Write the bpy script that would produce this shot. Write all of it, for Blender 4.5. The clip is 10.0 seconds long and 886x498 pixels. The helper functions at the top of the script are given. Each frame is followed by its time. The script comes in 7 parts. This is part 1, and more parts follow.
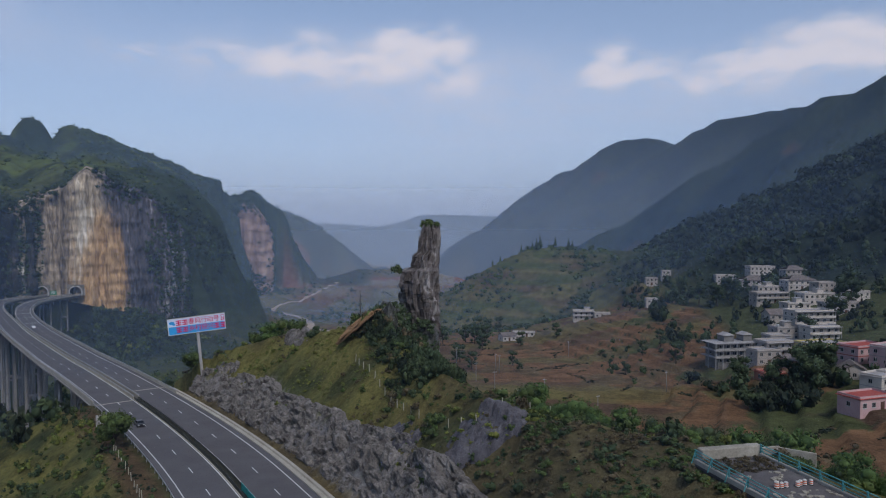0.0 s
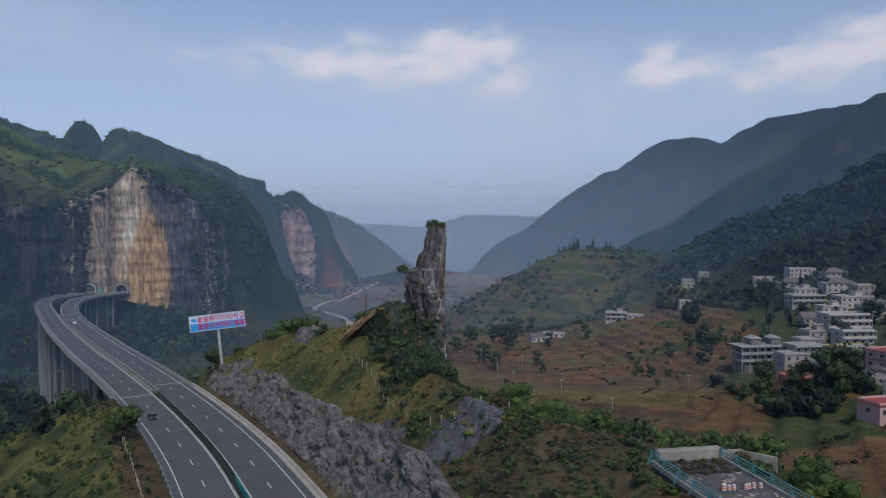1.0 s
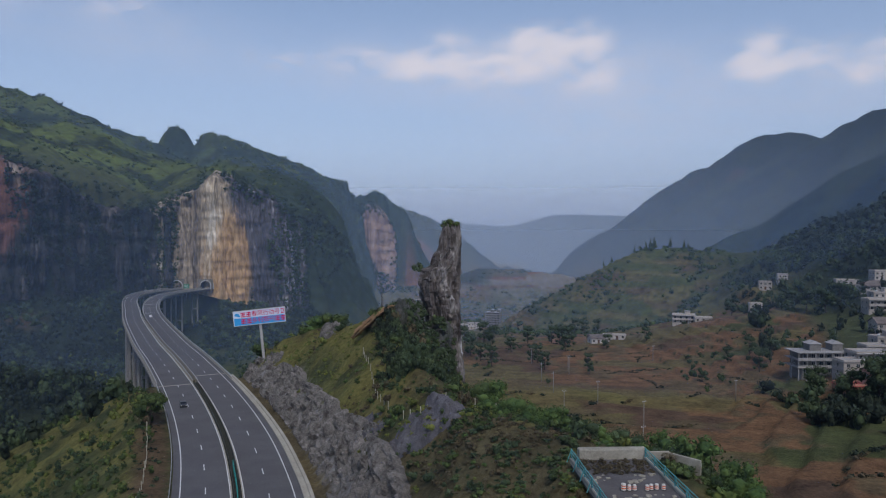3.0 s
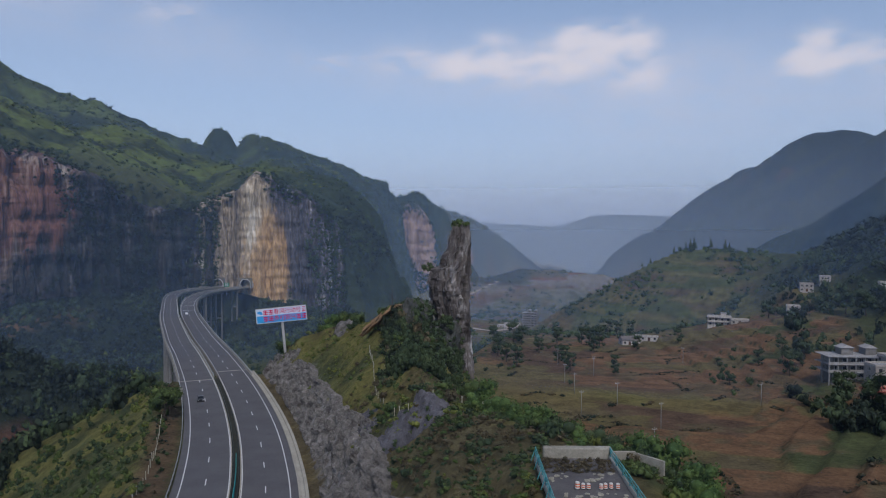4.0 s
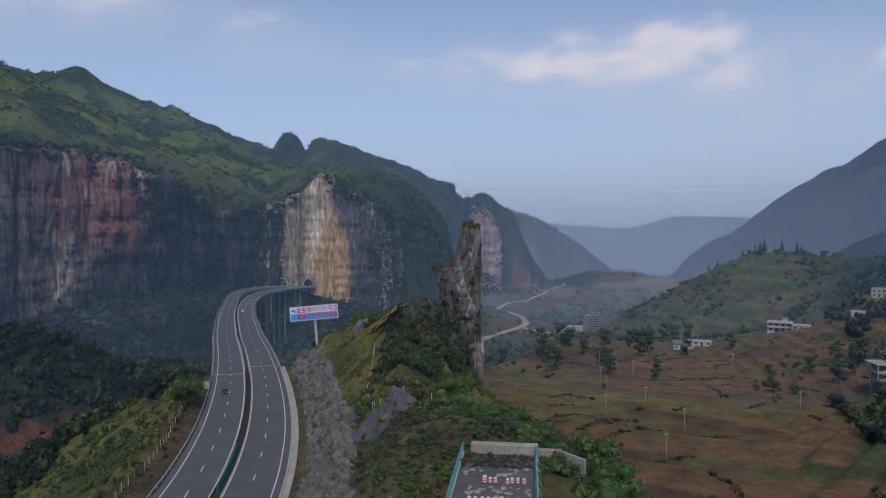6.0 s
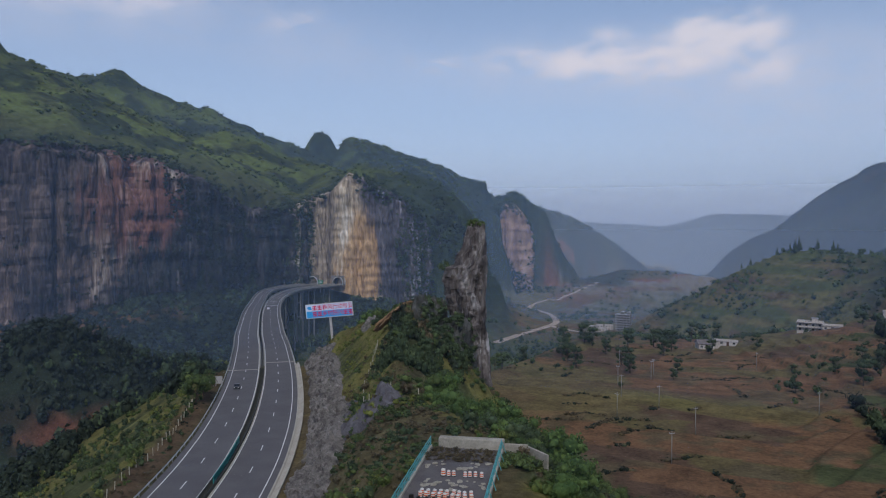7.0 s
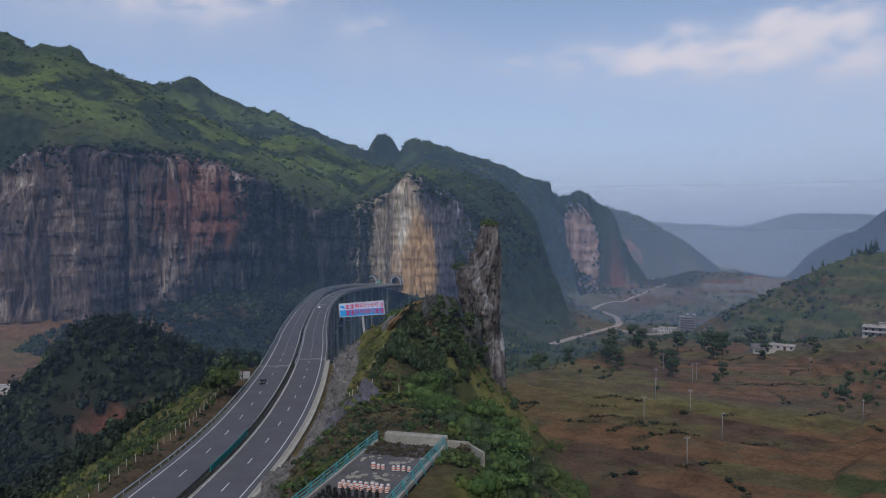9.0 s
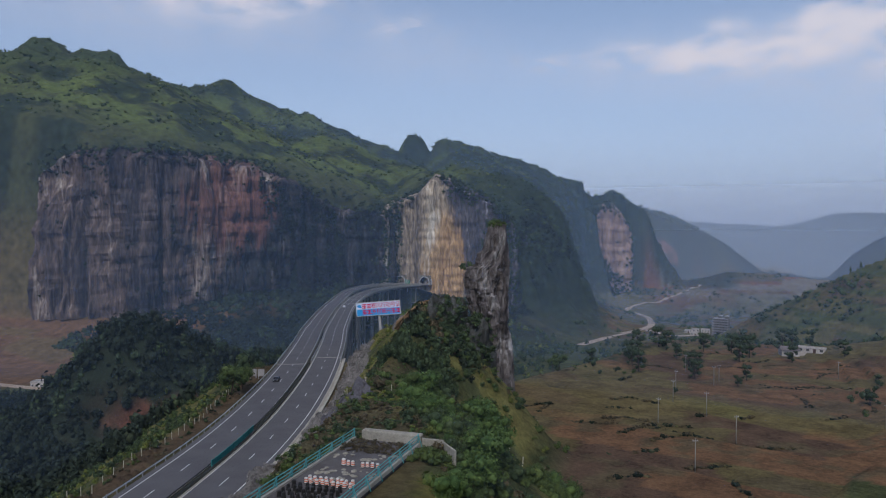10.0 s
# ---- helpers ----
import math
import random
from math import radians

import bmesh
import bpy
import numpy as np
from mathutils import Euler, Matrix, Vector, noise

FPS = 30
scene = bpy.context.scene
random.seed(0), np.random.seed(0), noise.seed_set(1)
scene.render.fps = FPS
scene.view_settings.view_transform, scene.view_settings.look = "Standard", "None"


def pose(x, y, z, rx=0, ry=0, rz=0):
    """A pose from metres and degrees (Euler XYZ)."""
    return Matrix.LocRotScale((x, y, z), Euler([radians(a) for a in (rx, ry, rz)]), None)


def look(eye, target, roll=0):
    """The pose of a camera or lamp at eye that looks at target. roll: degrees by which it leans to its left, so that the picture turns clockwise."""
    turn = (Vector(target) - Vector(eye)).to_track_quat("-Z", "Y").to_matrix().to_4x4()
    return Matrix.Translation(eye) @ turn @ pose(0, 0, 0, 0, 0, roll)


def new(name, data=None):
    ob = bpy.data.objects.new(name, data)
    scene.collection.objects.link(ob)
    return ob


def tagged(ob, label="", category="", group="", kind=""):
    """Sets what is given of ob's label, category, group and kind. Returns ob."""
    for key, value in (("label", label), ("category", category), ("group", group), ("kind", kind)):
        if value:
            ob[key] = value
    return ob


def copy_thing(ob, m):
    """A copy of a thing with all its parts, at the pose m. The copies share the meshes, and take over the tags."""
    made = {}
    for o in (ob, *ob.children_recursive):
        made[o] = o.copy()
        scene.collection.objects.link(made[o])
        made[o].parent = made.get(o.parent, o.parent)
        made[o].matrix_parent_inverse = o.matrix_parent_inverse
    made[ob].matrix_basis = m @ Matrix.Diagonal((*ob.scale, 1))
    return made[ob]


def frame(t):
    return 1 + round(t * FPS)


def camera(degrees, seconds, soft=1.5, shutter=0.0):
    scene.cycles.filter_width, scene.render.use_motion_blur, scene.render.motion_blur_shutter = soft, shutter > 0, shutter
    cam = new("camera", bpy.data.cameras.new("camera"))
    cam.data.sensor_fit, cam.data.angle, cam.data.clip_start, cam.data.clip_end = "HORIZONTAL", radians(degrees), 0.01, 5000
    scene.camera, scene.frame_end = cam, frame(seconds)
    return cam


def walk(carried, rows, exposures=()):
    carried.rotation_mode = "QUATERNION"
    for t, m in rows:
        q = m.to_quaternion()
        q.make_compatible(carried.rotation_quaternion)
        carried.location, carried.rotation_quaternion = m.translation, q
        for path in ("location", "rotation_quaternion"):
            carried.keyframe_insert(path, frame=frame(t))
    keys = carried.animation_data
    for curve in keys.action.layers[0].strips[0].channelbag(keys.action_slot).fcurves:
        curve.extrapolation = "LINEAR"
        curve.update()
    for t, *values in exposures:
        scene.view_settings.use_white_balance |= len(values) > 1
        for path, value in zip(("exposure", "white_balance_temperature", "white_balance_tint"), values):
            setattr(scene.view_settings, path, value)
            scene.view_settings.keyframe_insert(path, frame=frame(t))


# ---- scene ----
cam = camera(63.7, 10.0, soft=1.1)
PATH = [
    (0, (3.664, 0.81, 48.731), (3.628, 2.809, 48.669), -0.1),
    (0.5, (9.097, 0.284, 48.733), (9.0, 2.28, 48.671), -0.0),
    (1, (14.564, -0.219, 48.709), (14.402, 1.773, 48.648), -0.0),
    (1.5, (19.824, -0.531, 48.693), (19.601, 1.455, 48.631), -0.0),
    (2, (25.14, -0.637, 48.665), (24.855, 1.341, 48.603), 0.0),
    (2.5, (30.229, -0.491, 48.652), (29.883, 1.478, 48.59), 0.0),
    (4, (44.944, 0.498, 48.626), (44.417, 2.426, 48.564), 0.1),
    (4.5, (49.604, 0.934, 48.653), (49.022, 2.846, 48.591), 0.1),
    (5, (54.262, 1.504, 48.654), (53.627, 3.399, 48.591), 0.1),
    (5.5, (58.785, 2.206, 48.64), (58.105, 4.086, 48.577), 0.1),
    (6.8, (70.195, 4.363, 48.604), (69.396, 6.195, 48.545), 0.2),
    (7, (71.898, 4.767, 48.603), (71.081, 6.592, 48.54), 0.1),
    (7.5, (76.015, 5.941, 48.587), (75.153, 7.745, 48.525), 0.0),
    (8, (79.974, 7.263, 48.593), (79.068, 9.045, 48.53), 0.0),
    (8.5, (83.819, 8.783, 48.597), (82.869, 10.542, 48.535), 0.0),
    (9, (87.546, 10.426, 48.626), (86.552, 12.16, 48.564), 0.0),
    (9.5, (91.185, 12.043, 48.669), (90.15, 13.753, 48.607), -0.0),
    (10, (94.828, 13.591, 48.699), (93.75, 15.274, 48.637), 0.0),
]
walk(cam, [(t, look(eye, target, roll)) for t, eye, target, roll in PATH], exposures=[(0.0, 0.0), (10.0, 0.0)])

# ---- world and sun ----
SUN_FROM = Vector((0.30, -0.62, 0.80)).normalized()
world = bpy.data.worlds.new("sky")
scene.world = world
world.use_nodes = True


def node(tree, kind, **values):
    n = tree.nodes.new(kind)
    for key, value in values.items():
        n.inputs[key.replace("_", " ")].default_value = value
    return n


def build_sky():
    tree = world.node_tree
    tree.nodes.clear()
    link = tree.links.new
    out = tree.nodes.new("ShaderNodeOutputWorld")
    back = node(tree, "ShaderNodeBackground", Strength=0.116)
    sky = tree.nodes.new("ShaderNodeTexSky")
    sky.sky_type = "NISHITA"
    sky.sun_disc = False
    sky.sun_elevation = math.asin(SUN_FROM.z)
    sky.sun_rotation = math.atan2(SUN_FROM.x, SUN_FROM.y)
    sky.altitude, sky.air_density, sky.dust_density, sky.ozone_density = 900, 1.0, 1.4, 1.2
    where = tree.nodes.new("ShaderNodeTexCoord")
    split = tree.nodes.new("ShaderNodeSeparateXYZ")
    link(where.outputs["Generated"], split.inputs[0])

    def calc(op, a, b=None, c=None):
        n = tree.nodes.new("ShaderNodeMath")
        n.operation = op
        for i, v in enumerate((a, b, c)):
            if v is None:
                continue
            if isinstance(v, (int, float)):
                n.inputs[i].default_value = v
            else:
                link(v, n.inputs[i])
        return n.outputs[0]

    azim = calc("ARCTAN2", split.outputs[0], split.outputs[1])
    high = calc("ARCSINE", split.outputs[2])
    flat = tree.nodes.new("ShaderNodeCombineXYZ")
    link(calc("MULTIPLY", azim, 11.0), flat.inputs[0])
    link(calc("MULTIPLY", high, 24.0), flat.inputs[1])
    puff = node(tree, "ShaderNodeTexNoise", Scale=1.6, Detail=9.0, Roughness=0.60, Distortion=0.25)
    link(flat.outputs[0], puff.inputs["Vector"])
    total = None
    # cumulus banks: bearing, height, half width, half height in degrees, weight
    for az, el, ra, re, w in CLOUDS:
        u = calc("DIVIDE", calc("SUBTRACT", azim, radians(az)), radians(ra))
        v = calc("DIVIDE", calc("SUBTRACT", high, radians(el)), radians(re * 1.3))
        r = calc("ADD", calc("MULTIPLY", u, u), calc("MULTIPLY", v, v))
        g = calc("MULTIPLY", calc("EXPONENT", calc("MULTIPLY", r, -1.0)), w)
        total = g if total is None else calc("ADD", total, g)
    ragged = calc("MULTIPLY_ADD", puff.outputs["Fac"], 3.4, -1.7)
    dense = calc("ADD", calc("MINIMUM", total, 1.15), calc("MULTIPLY", ragged, calc("MINIMUM", calc("MULTIPLY", total, 1.4), 0.8)))
    span = node(tree, "ShaderNodeMapRange")
    span.interpolation_type = "SMOOTHSTEP"
    span.inputs[1].default_value, span.inputs[2].default_value, span.inputs[3].default_value, span.inputs[4].default_value = 0.12, 1.35, 0.0, 0.80
    link(dense, span.inputs[0])
    # milky veil low over the valley
    low = calc("EXPONENT", calc("MULTIPLY", calc("MAXIMUM", calc("ABSOLUTE", high), 0.0), -4.2))
    tint = tree.nodes.new("ShaderNodeMix")
    tint.data_type = "RGBA"
    tint.inputs[7].default_value = HORIZON
    link(calc("MULTIPLY", low, 0.9), tint.inputs[0])
    link(sky.outputs[0], tint.inputs[6])
    # thin wide cloud under the cumulus tops
    thin = None
    for az, el, ra, re, w in BANKS:
        u = calc("DIVIDE", calc("SUBTRACT", azim, radians(az)), radians(ra))
        v = calc("DIVIDE", calc("SUBTRACT", high, radians(el)), radians(re))
        g = calc("MULTIPLY", calc("EXPONENT", calc("MULTIPLY", calc("ADD", calc("MULTIPLY", u, u), calc("MULTIPLY", v, v)), -1.0)), w)
        thin = g if thin is None else calc("ADD", thin, g)
    thin = calc("MULTIPLY", thin, calc("MULTIPLY_ADD", puff.outputs["Fac"], 2.6, -0.3))
    bank = tree.nodes.new("ShaderNodeMix")
    bank.data_type = "RGBA"
    bank.inputs[7].default_value = BANK_WHITE
    link(calc("MINIMUM", calc("MAXIMUM", thin, 0.0), 0.75), bank.inputs[0])
    link(tint.outputs[2], bank.inputs[6])
    cloud = tree.nodes.new("ShaderNodeMix")
    cloud.data_type = "RGBA"
    cloud.inputs[7].default_value = CLOUD_WHITE
    link(span.outputs[0], cloud.inputs[0])
    link(bank.outputs[2], cloud.inputs[6])
    link(cloud.outputs[2], back.inputs[0])
    link(back.outputs[0], out.inputs[0])


CLOUDS = [(-11.1, 14.2, 1.5, 1.0, 0.9), (-5.3, 14.3, 2.4, 1.1, 0.8), (-0.8, 14.2, 2.6, 1.2, 0.8), (-8.4, 12.3, 3.5, 0.9, 0.9), (-13.7, 12.6, 3.0, 1.0, 0.8), (-17.8, 12.9, 4.0, 0.9, 0.6), (-24.7, 12.8, 2.6, 0.7, 0.55), (0.6, 10.9, 2.5, 0.7, 0.65), (-3.0, 12.9, 4.0, 1.2, 0.7),
          (12.1, 12.9, 1.5, 1.1, 0.9), (14.3, 11.9, 3.0, 1.0, 0.8), (11.4, 11.5, 2.4, 0.8, 0.6), (21.2, 11.7, 4.0, 1.1, 0.8), (27.9, 12.9, 3.2, 1.2, 1.0), (25.0, 12.3, 3.0, 1.2, 0.8), (30.6, 12.1, 4.0, 1.2, 0.9), (20.0, 10.4, 3.2, 0.7, 0.5),
          (-35.4, 15.4, 3.6, 0.8, 0.5), (-52.0, 16.6, 8.0, 1.2, 0.55), (-44.0, 17.2, 5.0, 0.9, 0.45), (44.0, 13.0, 6.0, 1.6, 0.6), (-100.0, 18.0, 20.0, 4.0, 0.7), (120.0, 22.0, 25.0, 5.0, 0.7), (180.0, 30.0, 30.0, 8.0, 0.6)]
BANKS = [(-9.0, 12.2, 14.0, 2.2, 0.55), (1.5, 9.0, 9.0, 4.0, 0.35), (18.0, 9.8, 9.0, 2.2, 0.32), (31.0, 10.4, 7.0, 2.6, 0.22), (-52.0, 16.0, 12.0, 2.6, 0.5), (-34.0, 13.5, 6.0, 2.2, 0.22)]
BANK_WHITE = (4.9, 5.1, 6.2, 1)
HORIZON = (3.9, 4.6, 6.75, 1)
CLOUD_WHITE = (6.35, 6.0, 6.5, 1)
build_sky()
sun = new("sun", bpy.data.lights.new("sun", "SUN"))
sun.data.energy, sun.data.angle, sun.data.color = 1.76, radians(10), (1.0, 0.955, 0.925)
sun.matrix_world = look((300, -300, 400), Vector((300, -300, 400)) - SUN_FROM)


# ---- noise and small geometry helpers ----
def hash01(ix, iy, iz):
    h = (ix.astype(np.int64) * 374761393 + iy.astype(np.int64) * 668265263 + iz.astype(np.int64) * 2147483647) & 0xFFFFFFFF
    h = ((h ^ (h >> 13)) * 1274126177) & 0xFFFFFFFF
    h = ((h ^ (h >> 16)) * 2246822519) & 0xFFFFFFFF
    return ((h ^ (h >> 15)) & 0xFFFFFF) / float(0xFFFFFF)


def vnoise(x, y, z=0.0):
    """Smooth value noise in -1..1."""
    x, y, z = np.broadcast_arrays(np.asarray(x, float), np.asarray(y, float), np.asarray(z, float))
    ix, iy, iz = np.floor(x), np.floor(y), np.floor(z)
    fx, fy, fz = x - ix, y - iy, z - iz
    fx, fy, fz = (f * f * (3 - 2 * f) for f in (fx, fy, fz))
    total = 0
    for a in (0, 1):
        for b in (0, 1):
            for c in (0, 1):
                w = (fx if a else 1 - fx) * (fy if b else 1 - fy) * (fz if c else 1 - fz)
                total = total + w * hash01(ix + a, iy + b, iz + c)
    return total * 2 - 1


def fbm(x, y, z=0.0, octaves=4):
    total, amp = 0, 1.0
    for i in range(octaves):
        total = total + amp * vnoise(x * 2 ** i + 17.3 * i, y * 2 ** i + 5.1 * i, np.asarray(z) * 2 ** i)
        amp *= 0.5
    return total


def smooth(a, b, x):
    t = np.clip((x - a) / (b - a), 0, 1)
    return t * t * (3 - 2 * t)


def smax(a, b, k):
    """A rounded maximum."""
    h = np.clip(0.5 + 0.5 * (a - b) / k, 0, 1)
    return b + (a - b) * h + k * h * (1 - h)


def line_field(x, y, pts):
    """Distance to a polyline in plan, positive to its right, and the values carried by its points there."""
    pts = np.asarray(pts, float)
    best = np.full(x.shape, 1e18)
    side = np.zeros(x.shape)
    value = np.zeros(x.shape)
    along = np.zeros(x.shape)
    run = 0.0
    for p, q in zip(pts[:-1], pts[1:]):
        dx, dy = q[0] - p[0], q[1] - p[1]
        ll = dx * dx + dy * dy
        t = np.clip(((x - p[0]) * dx + (y - p[1]) * dy) / ll, 0, 1)
        ex, ey = x - p[0] - t * dx, y - p[1] - t * dy
        d = ex * ex + ey * ey
        m = d < best
        best = np.where(m, d, best)
        side = np.where(m, np.sign(ex * dy - ey * dx), side)
        along = np.where(m, run + t * ll ** 0.5, along)
        if pts.shape[1] > 2:
            value = np.where(m, p[2] + t * (q[2] - p[2]), value)
        run += ll ** 0.5
    return np.sqrt(best) * np.where(side == 0, 1, side), value, along


def tent(x, y, pts, k, soft=12.0):
    """A mountain whose crest is a polyline of x, y, z and whose flanks fall k metres a metre."""
    out = np.full(x.shape, -1e9)
    for p, q in zip(pts[:-1], pts[1:]):
        dx, dy = q[0] - p[0], q[1] - p[1]
        t = np.clip(((x - p[0]) * dx + (y - p[1]) * dy) / (dx * dx + dy * dy), 0, 1)
        d = np.hypot(x - p[0] - t * dx, y - p[1] - t * dy)
        out = np.maximum(out, p[2] + t * (q[2] - p[2]) - k * (np.sqrt(d * d + soft * soft) - soft))
    return out


def spline(pts, step):
    """Points about step metres apart on a smooth curve through pts."""
    pts = [Vector(p) for p in pts]
    out = []
    for i in range(len(pts) - 1):
        a, b, c, d = pts[max(i - 1, 0)], pts[i], pts[i + 1], pts[min(i + 2, len(pts) - 1)]
        n = max(1, int((c - b).length / step))
        for j in range(n):
            t = j / n
            out.append(0.5 * (2 * b + (c - a) * t + (2 * a - 5 * b + 4 * c - d) * t * t + (3 * b - a - 3 * c + d) * t ** 3))
    return out + [pts[-1]]


def mesh_ob(name, verts, faces, material, parent=None, smooth_shade=False, label=""):
    me = bpy.data.meshes.new(name)
    me.from_pydata([tuple(v) for v in verts] if not isinstance(verts, np.ndarray) else verts.tolist(), [], faces if isinstance(faces, list) else faces.tolist())
    for m in (material if isinstance(material, (list, tuple)) else [material]):
        me.materials.append(m)
    if smooth_shade:
        me.shade_smooth()
    ob = new(name, me)
    if parent:
        ob.parent = parent
    if label:
        tagged(ob, label)
    return ob


def part(name, bm, material, parent=None, label="", smooth_shade=False):
    me = bpy.data.meshes.new(name)
    bm.to_mesh(me)
    bm.free()
    me.materials.append(material)
    if smooth_shade:
        me.shade_smooth()
    ob = new(name, me)
    if parent:
        ob.parent = parent
    if label:
        tagged(ob, label)
    return ob


def box(bm, x0, x1, y0, y1, z0, z1):
    """An axis-aligned block added to bm."""
    r = bmesh.ops.create_cube(bm, size=1)["verts"]
    for v in r:
        v.co = Vector(((x0 + x1) / 2 + v.co.x * (x1 - x0), (y0 + y1) / 2 + v.co.y * (y1 - y0), (z0 + z1) / 2 + v.co.z * (z1 - z0)))
    return r


def block(name, x0, x1, y0, y1, z0, z1, material, parent=None, bevel=0.0, label=""):
    bm = bmesh.new()
    box(bm, x0, x1, y0, y1, z0, z1)
    if bevel:
        bmesh.ops.bevel(bm, geom=bm.edges[:], offset=bevel, segments=1, affect="EDGES")
    return part(name, bm, material, parent, label)


def empty(name, m=None):
    ob = new(name)
    ob.empty_display_size = 0.3
    if m is not None:
        ob.matrix_basis = m
    return ob


# ---- materials ----
def surface(name, a, b, scale=1.0, fine=12.0, rough=0.85, bump=0.3, metal=0.0, c=None, stretch=(1, 1, 1), space="Object", relief=0.05, island=0.0, tight=0.14):
    """A procedural surface: two or three tones mixed by coarse and fine noise, with relief."""
    m = bpy.data.materials.new(name)
    m.use_nodes = True
    tree = m.node_tree
    link = tree.links.new
    bsdf = tree.nodes["Principled BSDF"]
    bsdf.inputs["Roughness"].default_value = rough
    bsdf.inputs["Metallic"].default_value = metal
    bsdf.inputs["Specular IOR Level"].default_value = 0.25
    where = tree.nodes.new("ShaderNodeTexCoord")
    mapping = tree.nodes.new("ShaderNodeMapping")
    mapping.inputs["Scale"].default_value = stretch
    link(where.outputs[space], mapping.inputs[0])
    big = node(tree, "ShaderNodeTexNoise", Scale=scale, Detail=5.0, Roughness=0.6)
    small = node(tree, "ShaderNodeTexNoise", Scale=scale * fine, Detail=4.0, Roughness=0.7)
    link(mapping.outputs[0], big.inputs["Vector"])
    link(mapping.outputs[0], small.inputs["Vector"])
    ramp = tree.nodes.new("ShaderNodeValToRGB")
    ramp.color_ramp.elements[0].position, ramp.color_ramp.elements[1].position = 0.5 - tight, 0.5 + tight
    ramp.color_ramp.elements[0].color, ramp.color_ramp.elements[1].color = (*a, 1), (*b, 1)
    if c:
        e = ramp.color_ramp.elements.new(0.5 + tight * 1.7)
        e.color = (*c, 1)
    mixed = tree.nodes.new("ShaderNodeMix")
    mixed.inputs[0].default_value = 0.45
    link(big.outputs["Fac"], mixed.inputs[2])
    link(small.outputs["Fac"], mixed.inputs[3])
    last = mixed.outputs[0]
    if island:
        info = tree.nodes.new("ShaderNodeNewGeometry")
        shift = tree.nodes.new("ShaderNodeMath")
        shift.operation = "MULTIPLY_ADD"
        shift.inputs[1].default_value, shift.inputs[2].default_value = island, -island / 2
        link(info.outputs["Random Per Island"], shift.inputs[0])
        add = tree.nodes.new("ShaderNodeMath")
        link(last, add.inputs[0])
        link(shift.outputs[0], add.inputs[1])
        last = add.outputs[0]
    link(last, ramp.inputs[0])
    link(ramp.outputs[0], bsdf.inputs["Base Color"])
    if bump:
        bu = node(tree, "ShaderNodeBump", Strength=bump, Distance=relief)
        link(small.outputs["Fac"], bu.inputs["Height"])
        link(bu.outputs[0], bsdf.inputs["Normal"])
    return m


def cover_surface(name, scale, bump, relief):
    """Ground whose colour is carried by the sheet, broken up by noise at two sizes."""
    m = bpy.data.materials.new(name)
    m.use_nodes = True
    tree = m.node_tree
    link = tree.links.new
    bsdf = tree.nodes["Principled BSDF"]
    bsdf.inputs["Roughness"].default_value = 0.95
    bsdf.inputs["Specular IOR Level"].default_value = 0.1
    attr = tree.nodes.new("ShaderNodeVertexColor")
    attr.layer_name = "cover"
    where = tree.nodes.new("ShaderNodeTexCoord")
    n1 = node(tree, "ShaderNodeTexNoise", Scale=scale, Detail=6.0, Roughness=0.65)
    n2 = node(tree, "ShaderNodeTexNoise", Scale=scale * 7, Detail=6.0, Roughness=0.75)
    for n in (n1, n2):
        link(where.outputs["Object"], n.inputs["Vector"])
    add = tree.nodes.new("ShaderNodeMath")
    link(n1.outputs["Fac"], add.inputs[0])
    link(n2.outputs["Fac"], add.inputs[1])
    span = node(tree, "ShaderNodeMapRange")
    span.inputs[1].default_value, span.inputs[2].default_value, span.inputs[3].default_value, span.inputs[4].default_value = 0.72, 1.28, 0.45, 1.6
    link(add.outputs[0], span.inputs[0])
    mul = tree.nodes.new("ShaderNodeMix")
    mul.data_type, mul.blend_type = "RGBA", "MULTIPLY"
    mul.inputs[0].default_value = 1.0
    link(attr.outputs[0], mul.inputs[6])
    link(span.outputs[0], mul.inputs[7])
    link(mul.outputs[2], bsdf.inputs["Base Color"])
    bu = node(tree, "ShaderNodeBump", Strength=bump, Distance=relief)
    link(add.outputs[0], bu.inputs["Height"])
    link(bu.outputs[0], bsdf.inputs["Normal"])
    return m


# added sheets that imitate haze: radius, density
HAZE_SHEETS = [(78, 0.012), (300, 0.036), (480, 0.042), (650, 0.072), (1130, 0.19), (1750, 0.30), (2950, 0.68)]
M_LEAF_DARK = surface("dark_foliage", (0.022, 0.039, 0.018), (0.058, 0.084, 0.036), 0.06, 20, 0.8, 0.0, c=(0.088, 0.115, 0.044), island=0.30)
M_LEAF_MID = surface("green_foliage", (0.034, 0.055, 0.017), (0.080, 0.114, 0.030), 0.06, 20, 0.8, 0.0, c=(0.128, 0.150, 0.038), island=0.30)
M_LEAF_YELLOW = surface("yellow_green_foliage", (0.072, 0.091, 0.021), (0.150, 0.169, 0.036), 0.08, 20, 0.8, 0.0, c=(0.221, 0.208, 0.052), island=0.30)
M_LEAF_DRY = surface("dry_brown_scrub", (0.052, 0.044, 0.026), (0.111, 0.086, 0.047), 0.10, 20, 0.85, 0.0, c=(0.098, 0.111, 0.039), island=0.30)
M_LEAF_BRIGHT = surface("fresh_green_foliage", (0.036, 0.072, 0.020), (0.094, 0.145, 0.036), 0.10, 20, 0.8, 0.0, c=(0.120, 0.185, 0.045), island=0.30)
# near-black leaves: dark growth, and slopes whose shade is put into the colour
M_LEAF_DEEP = surface("dark_shaded_foliage", (0.010, 0.018, 0.012), (0.026, 0.038, 0.022), 0.05, 20, 0.85, 0.0, c=(0.040, 0.052, 0.026), island=0.30)
